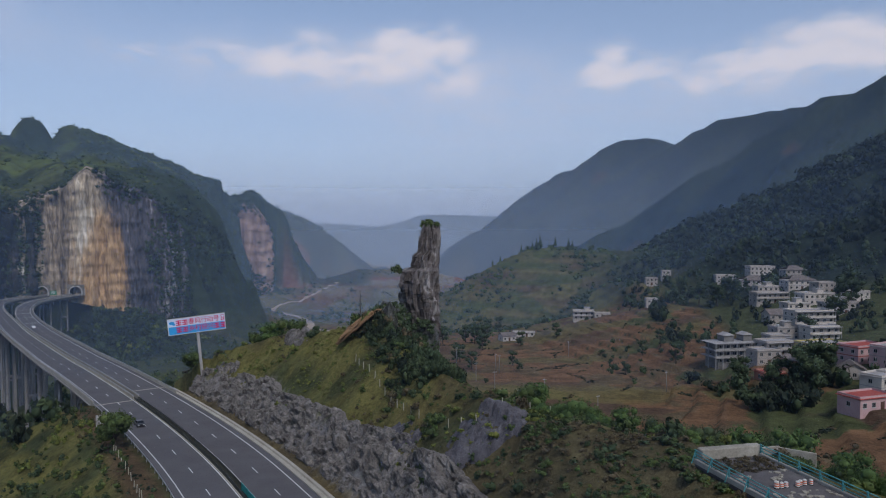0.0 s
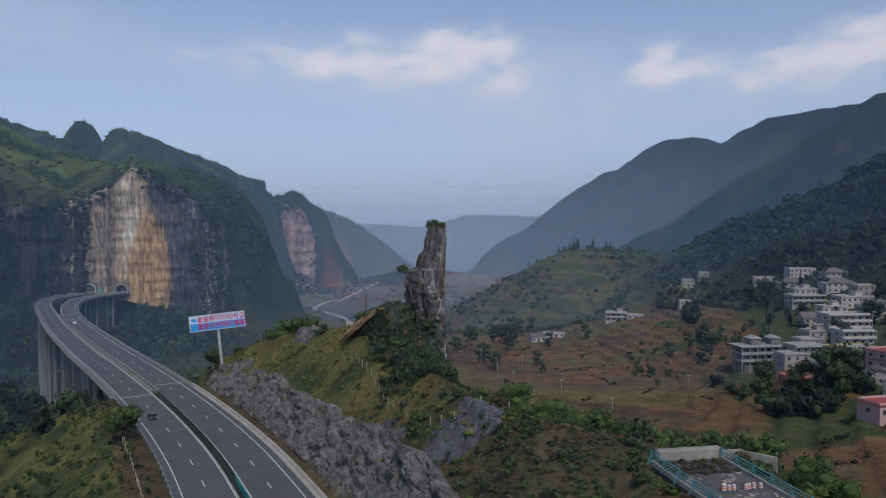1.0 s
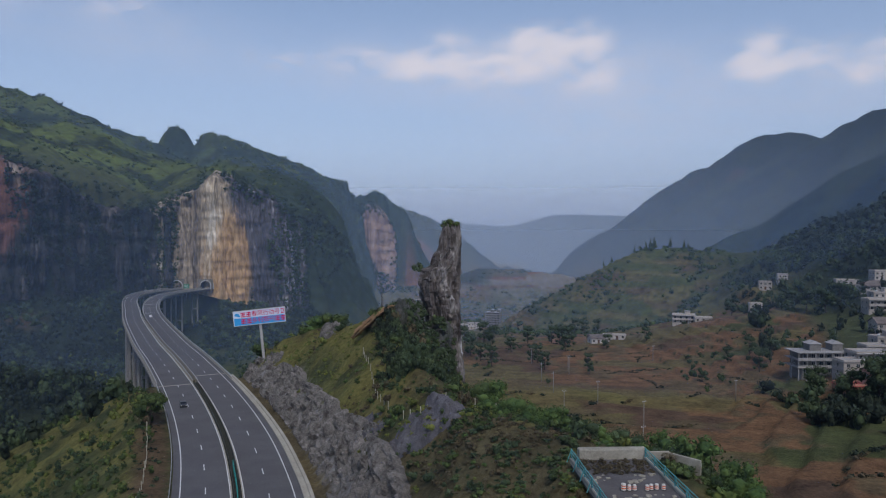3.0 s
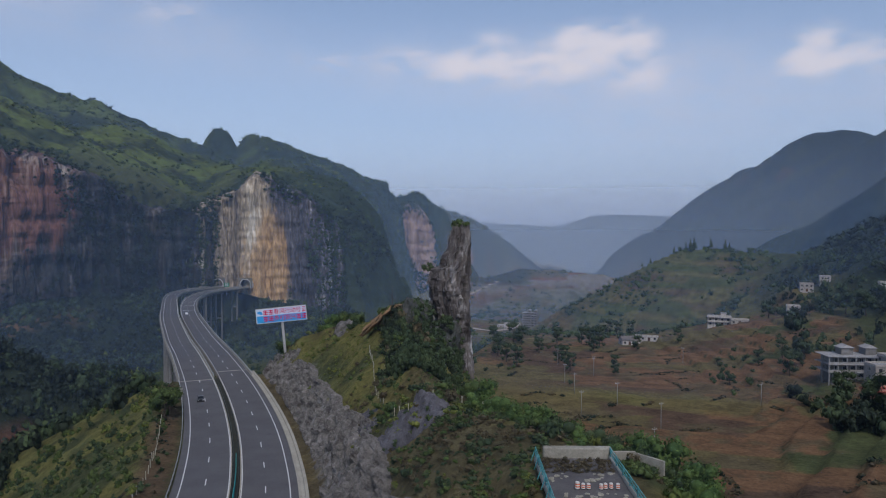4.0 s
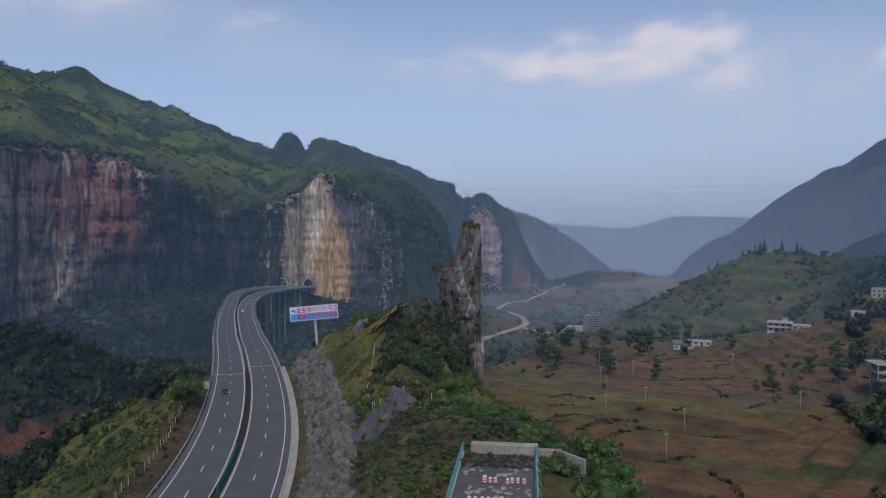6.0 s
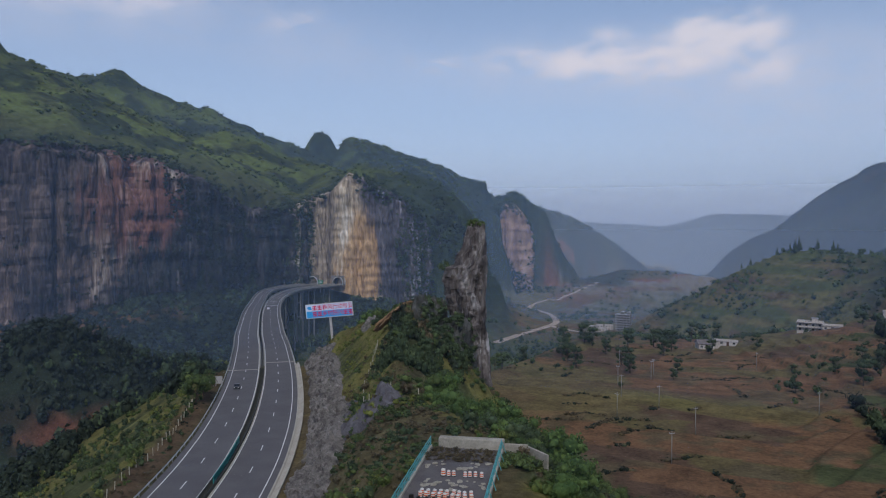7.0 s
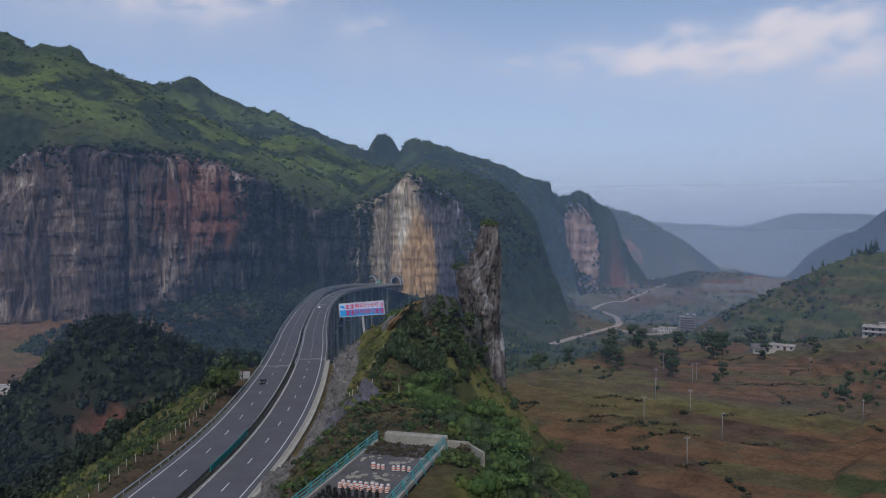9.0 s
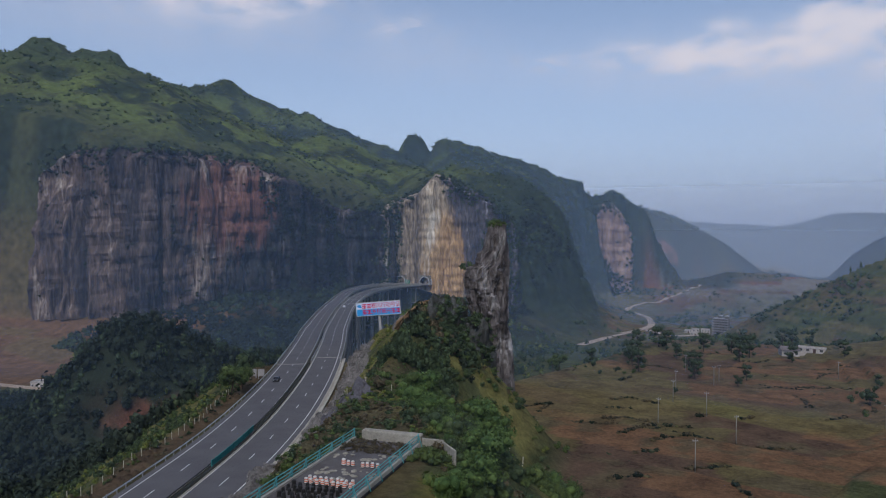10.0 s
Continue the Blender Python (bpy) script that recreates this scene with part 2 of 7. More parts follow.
M_POLE = surface("concrete_pole", (0.22, 0.21, 0.19), (0.32, 0.31, 0.28), 1.5, 8, 0.9, 0.2)
M_BARK = surface("bark", (0.045, 0.035, 0.028), (0.09, 0.072, 0.056), 1.5, 8, 0.95, 0.5)
M_POST = surface("weathered_post", (0.34, 0.31, 0.23), (0.48, 0.45, 0.36), 1.5, 8, 0.9, 0.2)
M_GROUND = cover_surface("ground_cover", 0.12, 0.9, 0.9)
M_ASPHALT = surface("asphalt", (0.086, 0.082, 0.087), (0.122, 0.117, 0.121), 0.15, 30, 0.8, 0.15)
M_LINE = surface("road_paint", (0.55, 0.55, 0.53), (0.72, 0.72, 0.70), 0.6, 12, 0.6, 0.1)
M_CONCRETE = surface("concrete", (0.32, 0.295, 0.245), (0.44, 0.41, 0.35), 0.25, 10, 0.9, 0.3)
M_PIER = surface("pier_concrete", (0.17, 0.16, 0.15), (0.27, 0.255, 0.24), 0.2, 10, 0.9, 0.2)
M_STEEL = surface("galvanised_steel", (0.42, 0.43, 0.44), (0.58, 0.58, 0.58), 1.0, 12, 0.45, 0.1, metal=0.6)
M_TEAL = surface("teal_paint", (0.02, 0.23, 0.21), (0.03, 0.32, 0.29), 0.8, 12, 0.5, 0.1)
M_DARKSTEEL = surface("dark_rail", (0.035, 0.04, 0.04), (0.06, 0.065, 0.065), 1.0, 10, 0.6, 0.1)


def cliff_surface(name, tones, stain=None, centre=(0, 0, 0), size=(60, 60, 60), streak=0.05, dark_side=None, tall=(0.35, 0.13, 0.30)):
    """Weathered limestone: vertical streaks from dark water stains to pale fresh rock, with one patch of iron stain."""
    m = bpy.data.materials.new(name)
    m.use_nodes = True
    tree = m.node_tree
    link = tree.links.new
    bsdf = tree.nodes["Principled BSDF"]
    bsdf.inputs["Roughness"].default_value = 0.95
    bsdf.inputs["Specular IOR Level"].default_value = 0.1
    where = tree.nodes.new("ShaderNodeTexCoord")

    def streaks(scale, zed, detail):
        mp = tree.nodes.new("ShaderNodeMapping")
        mp.inputs["Scale"].default_value = (scale, scale, scale * zed)
        link(where.outputs["Object"], mp.inputs[0])
        n = node(tree, "ShaderNodeTexNoise", Scale=1.0, Detail=detail, Roughness=0.62, Distortion=0.35)
        link(mp.outputs[0], n.inputs["Vector"])
        return n.outputs["Fac"]

    def calc(op, a, b):
        n = tree.nodes.new("ShaderNodeMath")
        n.operation = op
        for i, v in enumerate((a, b)):
            if isinstance(v, (int, float)):
                n.inputs[i].default_value = v
            else:
                link(v, n.inputs[i])
        return n.outputs[0]

    coarse, mid, fine = streaks(streak * 0.45, tall[0], 4.0), streaks(streak * 1.6, tall[1], 5.0), streaks(streak * 7, tall[2], 5.0)
    total = calc("ADD", calc("ADD", calc("MULTIPLY", coarse, 0.53), calc("MULTIPLY", mid, 0.34)), calc("MULTIPLY", fine, 0.13))
    ramp = tree.nodes.new("ShaderNodeValToRGB")
    while len(ramp.color_ramp.elements) < len(tones):
        ramp.color_ramp.elements.new(0.5)
    for i, t in enumerate(tones):
        ramp.color_ramp.elements[i].position = 0.39 + 0.22 * i / (len(tones) - 1)
        ramp.color_ramp.elements[i].color = (*t, 1)
    link(total, ramp.inputs[0])
    last = ramp.outputs[0]
    # past a slanted line: darker tones, dark weathering with shade put in
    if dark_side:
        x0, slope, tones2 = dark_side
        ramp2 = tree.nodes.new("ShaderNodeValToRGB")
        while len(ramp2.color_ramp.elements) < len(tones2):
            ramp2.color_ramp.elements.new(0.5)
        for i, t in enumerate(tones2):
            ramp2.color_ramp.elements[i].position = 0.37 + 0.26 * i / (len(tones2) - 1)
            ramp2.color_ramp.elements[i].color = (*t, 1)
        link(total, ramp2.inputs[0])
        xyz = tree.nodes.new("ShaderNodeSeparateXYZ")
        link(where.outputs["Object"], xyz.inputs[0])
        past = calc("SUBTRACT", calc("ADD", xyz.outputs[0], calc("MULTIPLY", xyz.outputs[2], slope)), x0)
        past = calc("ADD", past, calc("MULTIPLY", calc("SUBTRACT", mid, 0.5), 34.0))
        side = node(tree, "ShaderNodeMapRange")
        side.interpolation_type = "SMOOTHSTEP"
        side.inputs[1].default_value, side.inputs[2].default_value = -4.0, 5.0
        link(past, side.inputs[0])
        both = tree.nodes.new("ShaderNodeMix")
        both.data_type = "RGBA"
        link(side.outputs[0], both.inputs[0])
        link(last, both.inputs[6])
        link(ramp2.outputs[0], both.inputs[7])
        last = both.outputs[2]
    if stain:
        mp = tree.nodes.new("ShaderNodeMapping")
        mp.inputs["Location"].default_value = [-c / k for c, k in zip(centre, size)]
        mp.inputs["Scale"].default_value = [1 / k for k in size]
        link(where.outputs["Object"], mp.inputs[0])
        ball = tree.nodes.new("ShaderNodeVectorMath")
        ball.operation = "LENGTH"
        link(mp.outputs[0], ball.inputs[0])
        edge = node(tree, "ShaderNodeMapRange")
        edge.interpolation_type = "SMOOTHSTEP"
        edge.inputs[1].default_value, edge.inputs[2].default_value, edge.inputs[3].default_value, edge.inputs[4].default_value = 0.75, 1.35, 1.0, 0.0
        link(calc("ADD", ball.outputs["Value"], calc("MULTIPLY", calc("SUBTRACT", mid, 0.5), 2.2)), edge.inputs[0])
        amount = calc("MULTIPLY", edge.outputs[0], 0.66)
        tint = tree.nodes.new("ShaderNodeMix")
        tint.data_type = "RGBA"
        tint.inputs[7].default_value = (*stain, 1)
        link(amount, tint.inputs[0])
        link(last, tint.inputs[6])
        rough_mul = tree.nodes.new("ShaderNodeMix")
        rough_mul.data_type, rough_mul.blend_type = "RGBA", "MULTIPLY"
        rough_mul.inputs[0].default_value = 1.0
        shade = node(tree, "ShaderNodeMapRange")
        shade.inputs[1].default_value, shade.inputs[2].default_value, shade.inputs[3].default_value, shade.inputs[4].default_value = 0.35, 0.65, 0.55, 1.25
        link(fine, shade.inputs[0])
        link(tint.outputs[2], rough_mul.inputs[6])
        link(shade.outputs[0], rough_mul.inputs[7])
        last = rough_mul.outputs[2]
    link(last, bsdf.inputs["Base Color"])
    bu = node(tree, "ShaderNodeBump", Strength=1.0, Distance=3.0 * 0.05 / streak)
    link(total, bu.inputs["Height"])
    link(bu.outputs[0], bsdf.inputs["Normal"])
    return m


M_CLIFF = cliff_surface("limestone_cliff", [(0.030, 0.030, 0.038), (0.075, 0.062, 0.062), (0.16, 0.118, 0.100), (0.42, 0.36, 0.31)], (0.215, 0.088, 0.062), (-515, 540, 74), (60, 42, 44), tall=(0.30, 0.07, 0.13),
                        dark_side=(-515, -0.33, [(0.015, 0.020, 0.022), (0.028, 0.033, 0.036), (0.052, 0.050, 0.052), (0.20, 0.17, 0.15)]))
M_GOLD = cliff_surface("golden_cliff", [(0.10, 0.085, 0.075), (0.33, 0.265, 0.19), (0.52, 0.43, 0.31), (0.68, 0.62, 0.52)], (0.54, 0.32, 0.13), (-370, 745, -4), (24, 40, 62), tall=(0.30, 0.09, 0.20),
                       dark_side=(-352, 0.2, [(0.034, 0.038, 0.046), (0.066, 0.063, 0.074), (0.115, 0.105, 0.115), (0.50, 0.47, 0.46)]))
M_FARCLIFF = cliff_surface("pale_far_cliff", [(0.075, 0.065, 0.06), (0.25, 0.165, 0.135), (0.40, 0.27, 0.215), (0.55, 0.44, 0.38)], streak=0.035, tall=(0.30, 0.09, 0.20))
M_REDCLIFF = cliff_surface("red_far_cliff", [(0.05, 0.055, 0.045), (0.24, 0.12, 0.09), (0.40, 0.185, 0.13), (0.46, 0.26, 0.20)], streak=0.03)
M_PINNACLE = cliff_surface("pinnacle_rock", [(0.030, 0.028, 0.028), (0.080, 0.070, 0.068), (0.165, 0.148, 0.142), (0.44, 0.42, 0.41)], streak=0.20, tall=(0.7, 0.28, 0.35))
M_CUT = surface("blasted_rock", (0.080, 0.073, 0.068), (0.245, 0.227, 0.212), 0.35, 7, 0.95, 1.0, c=(0.41, 0.385, 0.35), relief=0.5, tight=0.11)

M_MEDIAN = surface("median_dark", (0.020, 0.022, 0.016), (0.050, 0.048, 0.034), 0.8, 8, 0.95, 0.6)
M_WHITEWASH = surface("pale_render", (0.48, 0.46, 0.44), (0.62, 0.60, 0.57), 0.3, 10, 0.85, 0.2)
M_HEADWALL = surface("stained_headwall", (0.13, 0.12, 0.105), (0.24, 0.22, 0.19), 0.3, 10, 0.92, 0.3)
# near-black: the shade inside the tunnel is put into the colour
M_BORE = surface("shaded_bore", (0.02, 0.02, 0.022), (0.05, 0.05, 0.05), 0.4, 8, 0.9, 0.2)
M_SIGNGREEN = surface("sign_green", (0.01, 0.17, 0.09), (0.015, 0.21, 0.11), 0.5, 8, 0.5, 0.0)
M_BILL = surface("printed_sheet", (0.50, 0.62, 0.80), (0.66, 0.72, 0.84), 0.25, 6, 0.6, 0.0)
M_BILLBLUE = surface("printed_blue", (0.02, 0.26, 0.62), (0.04, 0.36, 0.74), 0.2, 6, 0.6, 0.0)
M_PINK = surface("printed_pink", (0.52, 0.008, 0.07), (0.60, 0.012, 0.10), 0.5, 6, 0.6, 0.0)

M_DARKROCK = surface("ivy_dark_rock", (0.034, 0.038, 0.034), (0.105, 0.105, 0.10), 0.35, 6, 0.95, 1.0, relief=0.4)
M_PURPLEROCK = surface("purple_grey_rock", (0.060, 0.058, 0.068), (0.155, 0.148, 0.165), 0.5, 7, 0.95, 1.0, relief=0.25)
M_STRATA = surface("orange_strata", (0.17, 0.105, 0.06), (0.40, 0.25, 0.14), 0.7, 8, 0.95, 0.8, relief=0.12)
M_OLDTARMAC = surface("old_tarmac", (0.075, 0.07, 0.075), (0.135, 0.125, 0.125), 0.35, 12, 0.9, 0.4)
M_OLDCONCRETE = surface("old_concrete", (0.20, 0.185, 0.15), (0.38, 0.355, 0.30), 0.5, 9, 0.92, 0.5)
M_TEALRAIL = surface("weathered_teal", (0.05, 0.25, 0.26), (0.13, 0.38, 0.38), 1.5, 9, 0.6, 0.2)
M_BLACK = surface("black_plastic", (0.012, 0.012, 0.013), (0.03, 0.03, 0.03), 2, 8, 0.6, 0.1)
M_DRUMWHITE = surface("white_plastic", (0.55, 0.54, 0.50), (0.74, 0.73, 0.70), 1.5, 8, 0.5, 0.1)
M_DRUMORANGE = surface("orange_band", (0.55, 0.10, 0.03), (0.66, 0.15, 0.05), 2, 8, 0.5, 0.1)
M_FRAME = surface("window_frame", (0.34, 0.34, 0.33), (0.44, 0.44, 0.43), 2, 8, 0.6, 0.0)
M_GLASS = surface("dark_glass", (0.012, 0.015, 0.02), (0.03, 0.035, 0.045), 0.6, 6, 0.12, 0.0)
M_DOOR = surface("door_paint", (0.07, 0.035, 0.025), (0.12, 0.06, 0.04), 1, 8, 0.6, 0.1)
M_WALL = surface("white_house_wall", (0.44, 0.395, 0.35), (0.60, 0.55, 0.50), 0.35, 10, 0.9, 0.2)
M_WALLGREY = surface("grey_house_wall", (0.32, 0.285, 0.26), (0.45, 0.41, 0.375), 0.35, 10, 0.9, 0.2)
M_TRIM = surface("pale_trim", (0.27, 0.26, 0.255), (0.37, 0.355, 0.35), 0.4, 10, 0.9, 0.2)
M_YELLOW = surface("yellow_wall", (0.44, 0.36, 0.13), (0.54, 0.45, 0.19), 0.35, 10, 0.9, 0.2)
M_PINKWALL = surface("pink_wall", (0.46, 0.30, 0.30), (0.56, 0.39, 0.39), 0.35, 10, 0.9, 0.2)
M_SALMON = surface("salmon_wall", (0.44, 0.22, 0.17), (0.52, 0.28, 0.22), 0.35, 10, 0.9, 0.2)
M_REDTRIM = surface("red_trim", (0.30, 0.06, 0.05), (0.38, 0.09, 0.07), 0.5, 10, 0.8, 0.2)
M_TILE = surface("roof_tile", (0.11, 0.095, 0.09), (0.20, 0.17, 0.155), 0.6, 12, 0.9, 0.6)
M_RAW = surface("raw_block", (0.14, 0.135, 0.13), (0.22, 0.21, 0.20), 0.5, 10, 0.92, 0.4)
M_RAWPALE = surface("raw_concrete", (0.25, 0.24, 0.235), (0.37, 0.355, 0.345), 0.5, 10, 0.92, 0.3)
M_TRACK = surface("dirt_track", (0.30, 0.21, 0.145), (0.46, 0.38, 0.30), 0.05, 12, 0.95, 0.3)
M_CARDARK = surface("dark_car_paint", (0.025, 0.027, 0.032), (0.04, 0.042, 0.05), 1, 8, 0.3, 0.0)
M_CARWHITE = surface("white_car_paint", (0.62, 0.62, 0.62), (0.72, 0.72, 0.72), 1, 8, 0.3, 0.0)

# ---- the lie of the land ----
ROAD_KEYS = [(52.7, -47.7, -0.6), (18.7, 25.3, -0.6), (-17.9, 99.7, -0.7), (-36.9, 133.6, -1.2), (-58.4, 166.1, -1.7), (-87.8, 206.0, -2.7), (-125.7, 253.9, -4.0), (-169.4, 307.6, -5.6),
             (-255.2, 419.3, -9.3), (-340, 543.4, -13.4), (-387.5, 640, -17.3), (-404, 738, -20.4), (-411, 800, -21)]
ROAD = spline(ROAD_KEYS, 4.0)
ROAD_LINE = [tuple(p) for p in ROAD]
JOINT_Y = 214.0

WEST_CREST = [(-1400, 450, 330), (-1029, 561, 312), (-990, 593, 322), (-929, 639, 314), (-907, 675, 295), (-948, 790, 291), (-938, 894, 308), (-896, 902, 283),
              (-779, 936, 250), (-752, 934, 204), (-682, 968, 177), (-640, 976, 148), (-576, 1033, 176), (-565, 1087, 200), (-585, 1180, 203),
              (-614, 1370, 206), (-532, 1432, 166), (-436, 1492, 140), (-476, 1721, 108), (-511, 2129, 100), (-590, 2729, 58), (-560, 3000, -30)]
NOSE_CREST = [(-590, 1000, 160), (-480, 850, 135), (-388, 748, 112), (-345, 775, 90)]
# foot of the western range: x, y, ground level there, steepness of the fall
WEST_FOOT = [(-1600, 300, -40, 1.5), (-800, 390, -42, 4), (-655, 428, -40, 6), (-600, 452, -37, 6), (-552, 470, -34, 6), (-527, 508, -26, 6), (-500, 560, -20, 6), (-478, 612, -14, 6),
             (-450, 665, -14, 6), (-425, 718, -21, 6), (-395, 743, -24, 6), (-342, 760, -34, 6), (-316, 780, -45, 4), (-322, 850, -60, 1.2), (-390, 1000, -75, 0.7),
             (-470, 1200, -90, 0.6), (-478, 1400, -92, 1.0), (-440, 1484, -80, 6), (-392, 1515, -80, 6), (-410, 1650, -95, 1.5), (-455, 1845, -60, 4), (-385, 1870, -60, 4), (-420, 2300, -110, 0.8), (-470, 2900, -130, 0.5), (-900, 3800, -140, 0.5)]
EAST_HILL = [(38, 935, -95), (68, 918, -46), (90, 909, -4), (107, 906, 24), (145, 880, 24), (230, 820, 20), (330, 780, 40)]
EAST_NEAR = [(300, 860, 32), (420, 820, 90), (520, 780, 140), (700, 760, 240), (1000, 700, 330)]
EAST_FAR = [(120, 3500, -20), (200, 3300, 50), (240, 3211, 86), (407, 2683, 272), (500, 2450, 304), (620, 2200, 322), (640, 1990, 290), (760, 1755, 320), (880, 1550, 314), (930, 1496, 354), (1300, 1300, 430)]
FAR_MESA = [(-640, 4450, -20), (-400, 4420, 60), (-171, 4400, 122), (425, 4400, 127), (900, 4300, 130)]
FAR_RANGE = [(-4500, 3400, 120), (-3000, 4200, 100), (-1500, 4700, 85), (-640, 4800, 70), (-100, 4800, 60)]
SPUR = [(95, -10, 22), (62, 50, 20.5), (40, 92, 19.5), (12, 118, 19), (-8, 148, 20.5), (-17, 176, 26.5), (-31, 190, 21.5), (-46, 211, 16), (-70, 229, 9), (-90, 250, 4), (-120, 285, -14), (-160, 340, -45)]
VALLEY_MOUND = [(-340, 1640, -80), (-225, 1680, -54), (-150, 1700, -50), (-60, 1740, -62), (15, 1800, -92)]
APRON = [(-314, 796, -46), (-326, 870, -32), (-368, 975, -24), (-432, 1110, -26), (-462, 1240, -40)]
KNOLL = [(-288, 250, -22), (-262, 258, -1), (-228, 298, -26), (-214, 356, -38), (-226, 420, -46)]


def road_frame(x, y):
    return line_field(x, y, ROAD_LINE)


def ground_height(x, y):
    x, y = np.asarray(x, float), np.asarray(y, float)
    east = np.interp(y, [-200, 150, 220, 300, 400, 500, 600, 650, 850, 1000, 1100, 1300, 2000, 4300], [-8, -13, -16, -20.5, -26.5, -29, -41, -48, -78, -91, -98, -114, -132, -150])
    east = east + 0.21 * np.clip(x - np.interp(y, [250, 340, 500], [80, 92, 42]), 0, 400) * smooth(1000, 700, y) + 0.12 * np.clip(-x - 30, 0, 60) * smooth(500, 300, y)
    west = np.interp(y, [-200, 0, 150, 350, 600, 900, 1100, 1300, 2000, 4300], [-40, -45, -58, -80, -72, -86, -100, -114, -132, -150])
    mix = smooth(-115, -40, x - 60 * smooth(700, 950, y)) 
    floor = west + (east - west) * mix
    # terraces of the small fields
    terr = floor + 1.2 * fbm(x / 60, y / 60, 2.0, 3)
    step = 2.2
    q = np.floor(terr / step + 0.5)
    f = terr / step + 0.5 - q
    terr = (q - 0.5 + smooth(0.72, 0.86, f)) * step
    flatland = smooth(8, 30, x + 60) * smooth(820, 650, y)
    floor = np.where(flatland > 0, floor + (terr - floor) * flatland, floor)
    rough = fbm(x / 70, y / 70, 0.0, 5)
    # western range
    c, level, along = line_field(x, y, [p[:3] for p in WEST_FOOT])
    _, steep, _ = line_field(x, y, [(p[0], p[1], p[3]) for p in WEST_FOOT])
    inside = -c + (26 * fbm(x / 95, y / 95, 41.0, 3) + 9 * fbm(x / 24, y / 24, 43.0, 3)) * smooth(772, 815, y)
    crest = np.maximum(tent(x, y, WEST_CREST, 0.47), tent(x, y, NOSE_CREST, 0.75))
    for kx, ky, kr, kh in ((-597, 1003, 17, 46), (-562, 1036, 12, 14), (-550, 1046, 30, 8), (-985, 593, 25, 16), (-925, 645, 25, 14), (-935, 894, 25, 14)):
        crest = crest + kh * np.clip(1 - ((x - kx) ** 2 + (y - ky) ** 2) / (kr * kr * 2.2), 0, 1) ** 0.65
    crest = crest - 9 + 7 * rough * smooth(0, 120, inside) + 5 * fbm(x / 22, y / 22, 1.0, 3) * smooth(0, 60, inside)
    talus = level - np.interp(level, [-21, -19, 20, 60], [0.32, 0.85, 0.9, 1.5]) * np.clip(-inside - 4, 0, 400)
    west_range = crest + np.where(steep > 3, 9.0, steep) * np.clip(inside - np.where(steep > 3, 17, 0), -400, 0)
    west_range = west_range + 1.6 * np.clip(inside + 50, -400, 0) * smooth(880, 960, y) * smooth(1450, 1400, y)
    floor = np.where(x < 200, smax(floor, talus - 6, 10.0), floor)
    apron = tent(x, y, APRON, 0.54, 16) + 6 * rough + 2.5 * fbm(x / 18, y / 18, 45.0, 3)
    h = smax(np.where(inside > -380, np.maximum(floor, west_range), floor), apron, 10)
    # eastern hills and far mountains
    hill = tent(x, y, EAST_HILL, 0.62, 24) + 3 * rough
    qh = np.floor(hill / 4.0)
    hill = (qh + smooth(0.6, 1.0, hill / 4.0 - qh)) * 4.0
    h = smax(h, hill, 8)
    h = smax(h, tent(x, y, EAST_NEAR, 0.5, 30) + 10 * rough + 4 * fbm(x / 20, y / 20, 5, 3), 10)
    far_rough = fbm(x / 260, y / 260, 3.0, 5)
    h = smax(h, tent(x, y, EAST_FAR, 0.80, 40) - 9 + (24 * far_rough + 16 * np.minimum(fbm(x / 120, y / 120, 31.0, 3), 0.2)) * smooth(1200, 1500, y), 14)
    mound = tent(x, y, VALLEY_MOUND, 0.30, 30) + 4 * rough
    qm = np.floor(mound / 5.0)
    mound = (qm + smooth(0.5, 1.0, mound / 5.0 - qm)) * 5.0
    h = smax(h, mound, 6)
    h = smax(h, tent(x, y, FAR_MESA, 0.4, 60) + 8 * far_rough, 20)
    h = smax(h, tent(x, y, FAR_RANGE, 0.25, 80) + 14 * far_rough, 20)
    # the knoll west of the road and the spur east of it
    h = smax(h, tent(x, y, KNOLL, 1.15, 14) + 4 * rough, 8)
    d, _, _ = line_field(x, y, SPUR)
    spur_e = np.where(y < 125, 0.0, smooth(125, 165, y)) 
    spur_e = tent(x, y, SPUR, 0.70, 7) * (1 - spur_e) + tent(x, y, SPUR, 1.25, 7) * spur_e
    spur_w = tent(x, y, SPUR, 0.30, 6)
    spur = np.where(d > 0, spur_e, spur_w) + 1.0 * fbm(x / 14, y / 14, 7.0, 4)
    rd, rz, _ = road_frame(x, y)
    near = smooth(420, 330, y) * smooth(-12, 4, rd)
    h = np.where(near > 0, h + (smax(h, spur, 5.0) - h) * near, h)
    # the road's cutting and bank
    built = np.where(rd > 0, smooth(JOINT_Y + 16, JOINT_Y + 2, y), smooth(JOINT_Y + 34, JOINT_Y - 16, y))
    wob = 1.6 * fbm(x / 9, y / 9, 11.0, 4)
    cut = rz + np.clip(rd - 15.4, 0, 1e3) * 1.08 + wob * smooth(15, 19, rd)
    h = np.where(rd > 0, np.where(y < 262, np.minimum(h, np.where(rd < 60, cut, 1e9)), h), h)
    bank = rz + 0.3 * smooth(12.4, 14.5, -rd) * smooth(19, 15, -rd) - 0.62 * np.clip(-rd - 19, 0, 1e3) + 0.6 * wob * smooth(13, 18, -rd)
    side = built * smooth(-150, -90, rd) * (rd < 0)
    h = np.where(side > 0, h + (np.maximum(np.minimum(h, rz - 0.3 + 0 * h), bank) - h) * side, h)
    bed = (np.abs(rd) < 13.8)
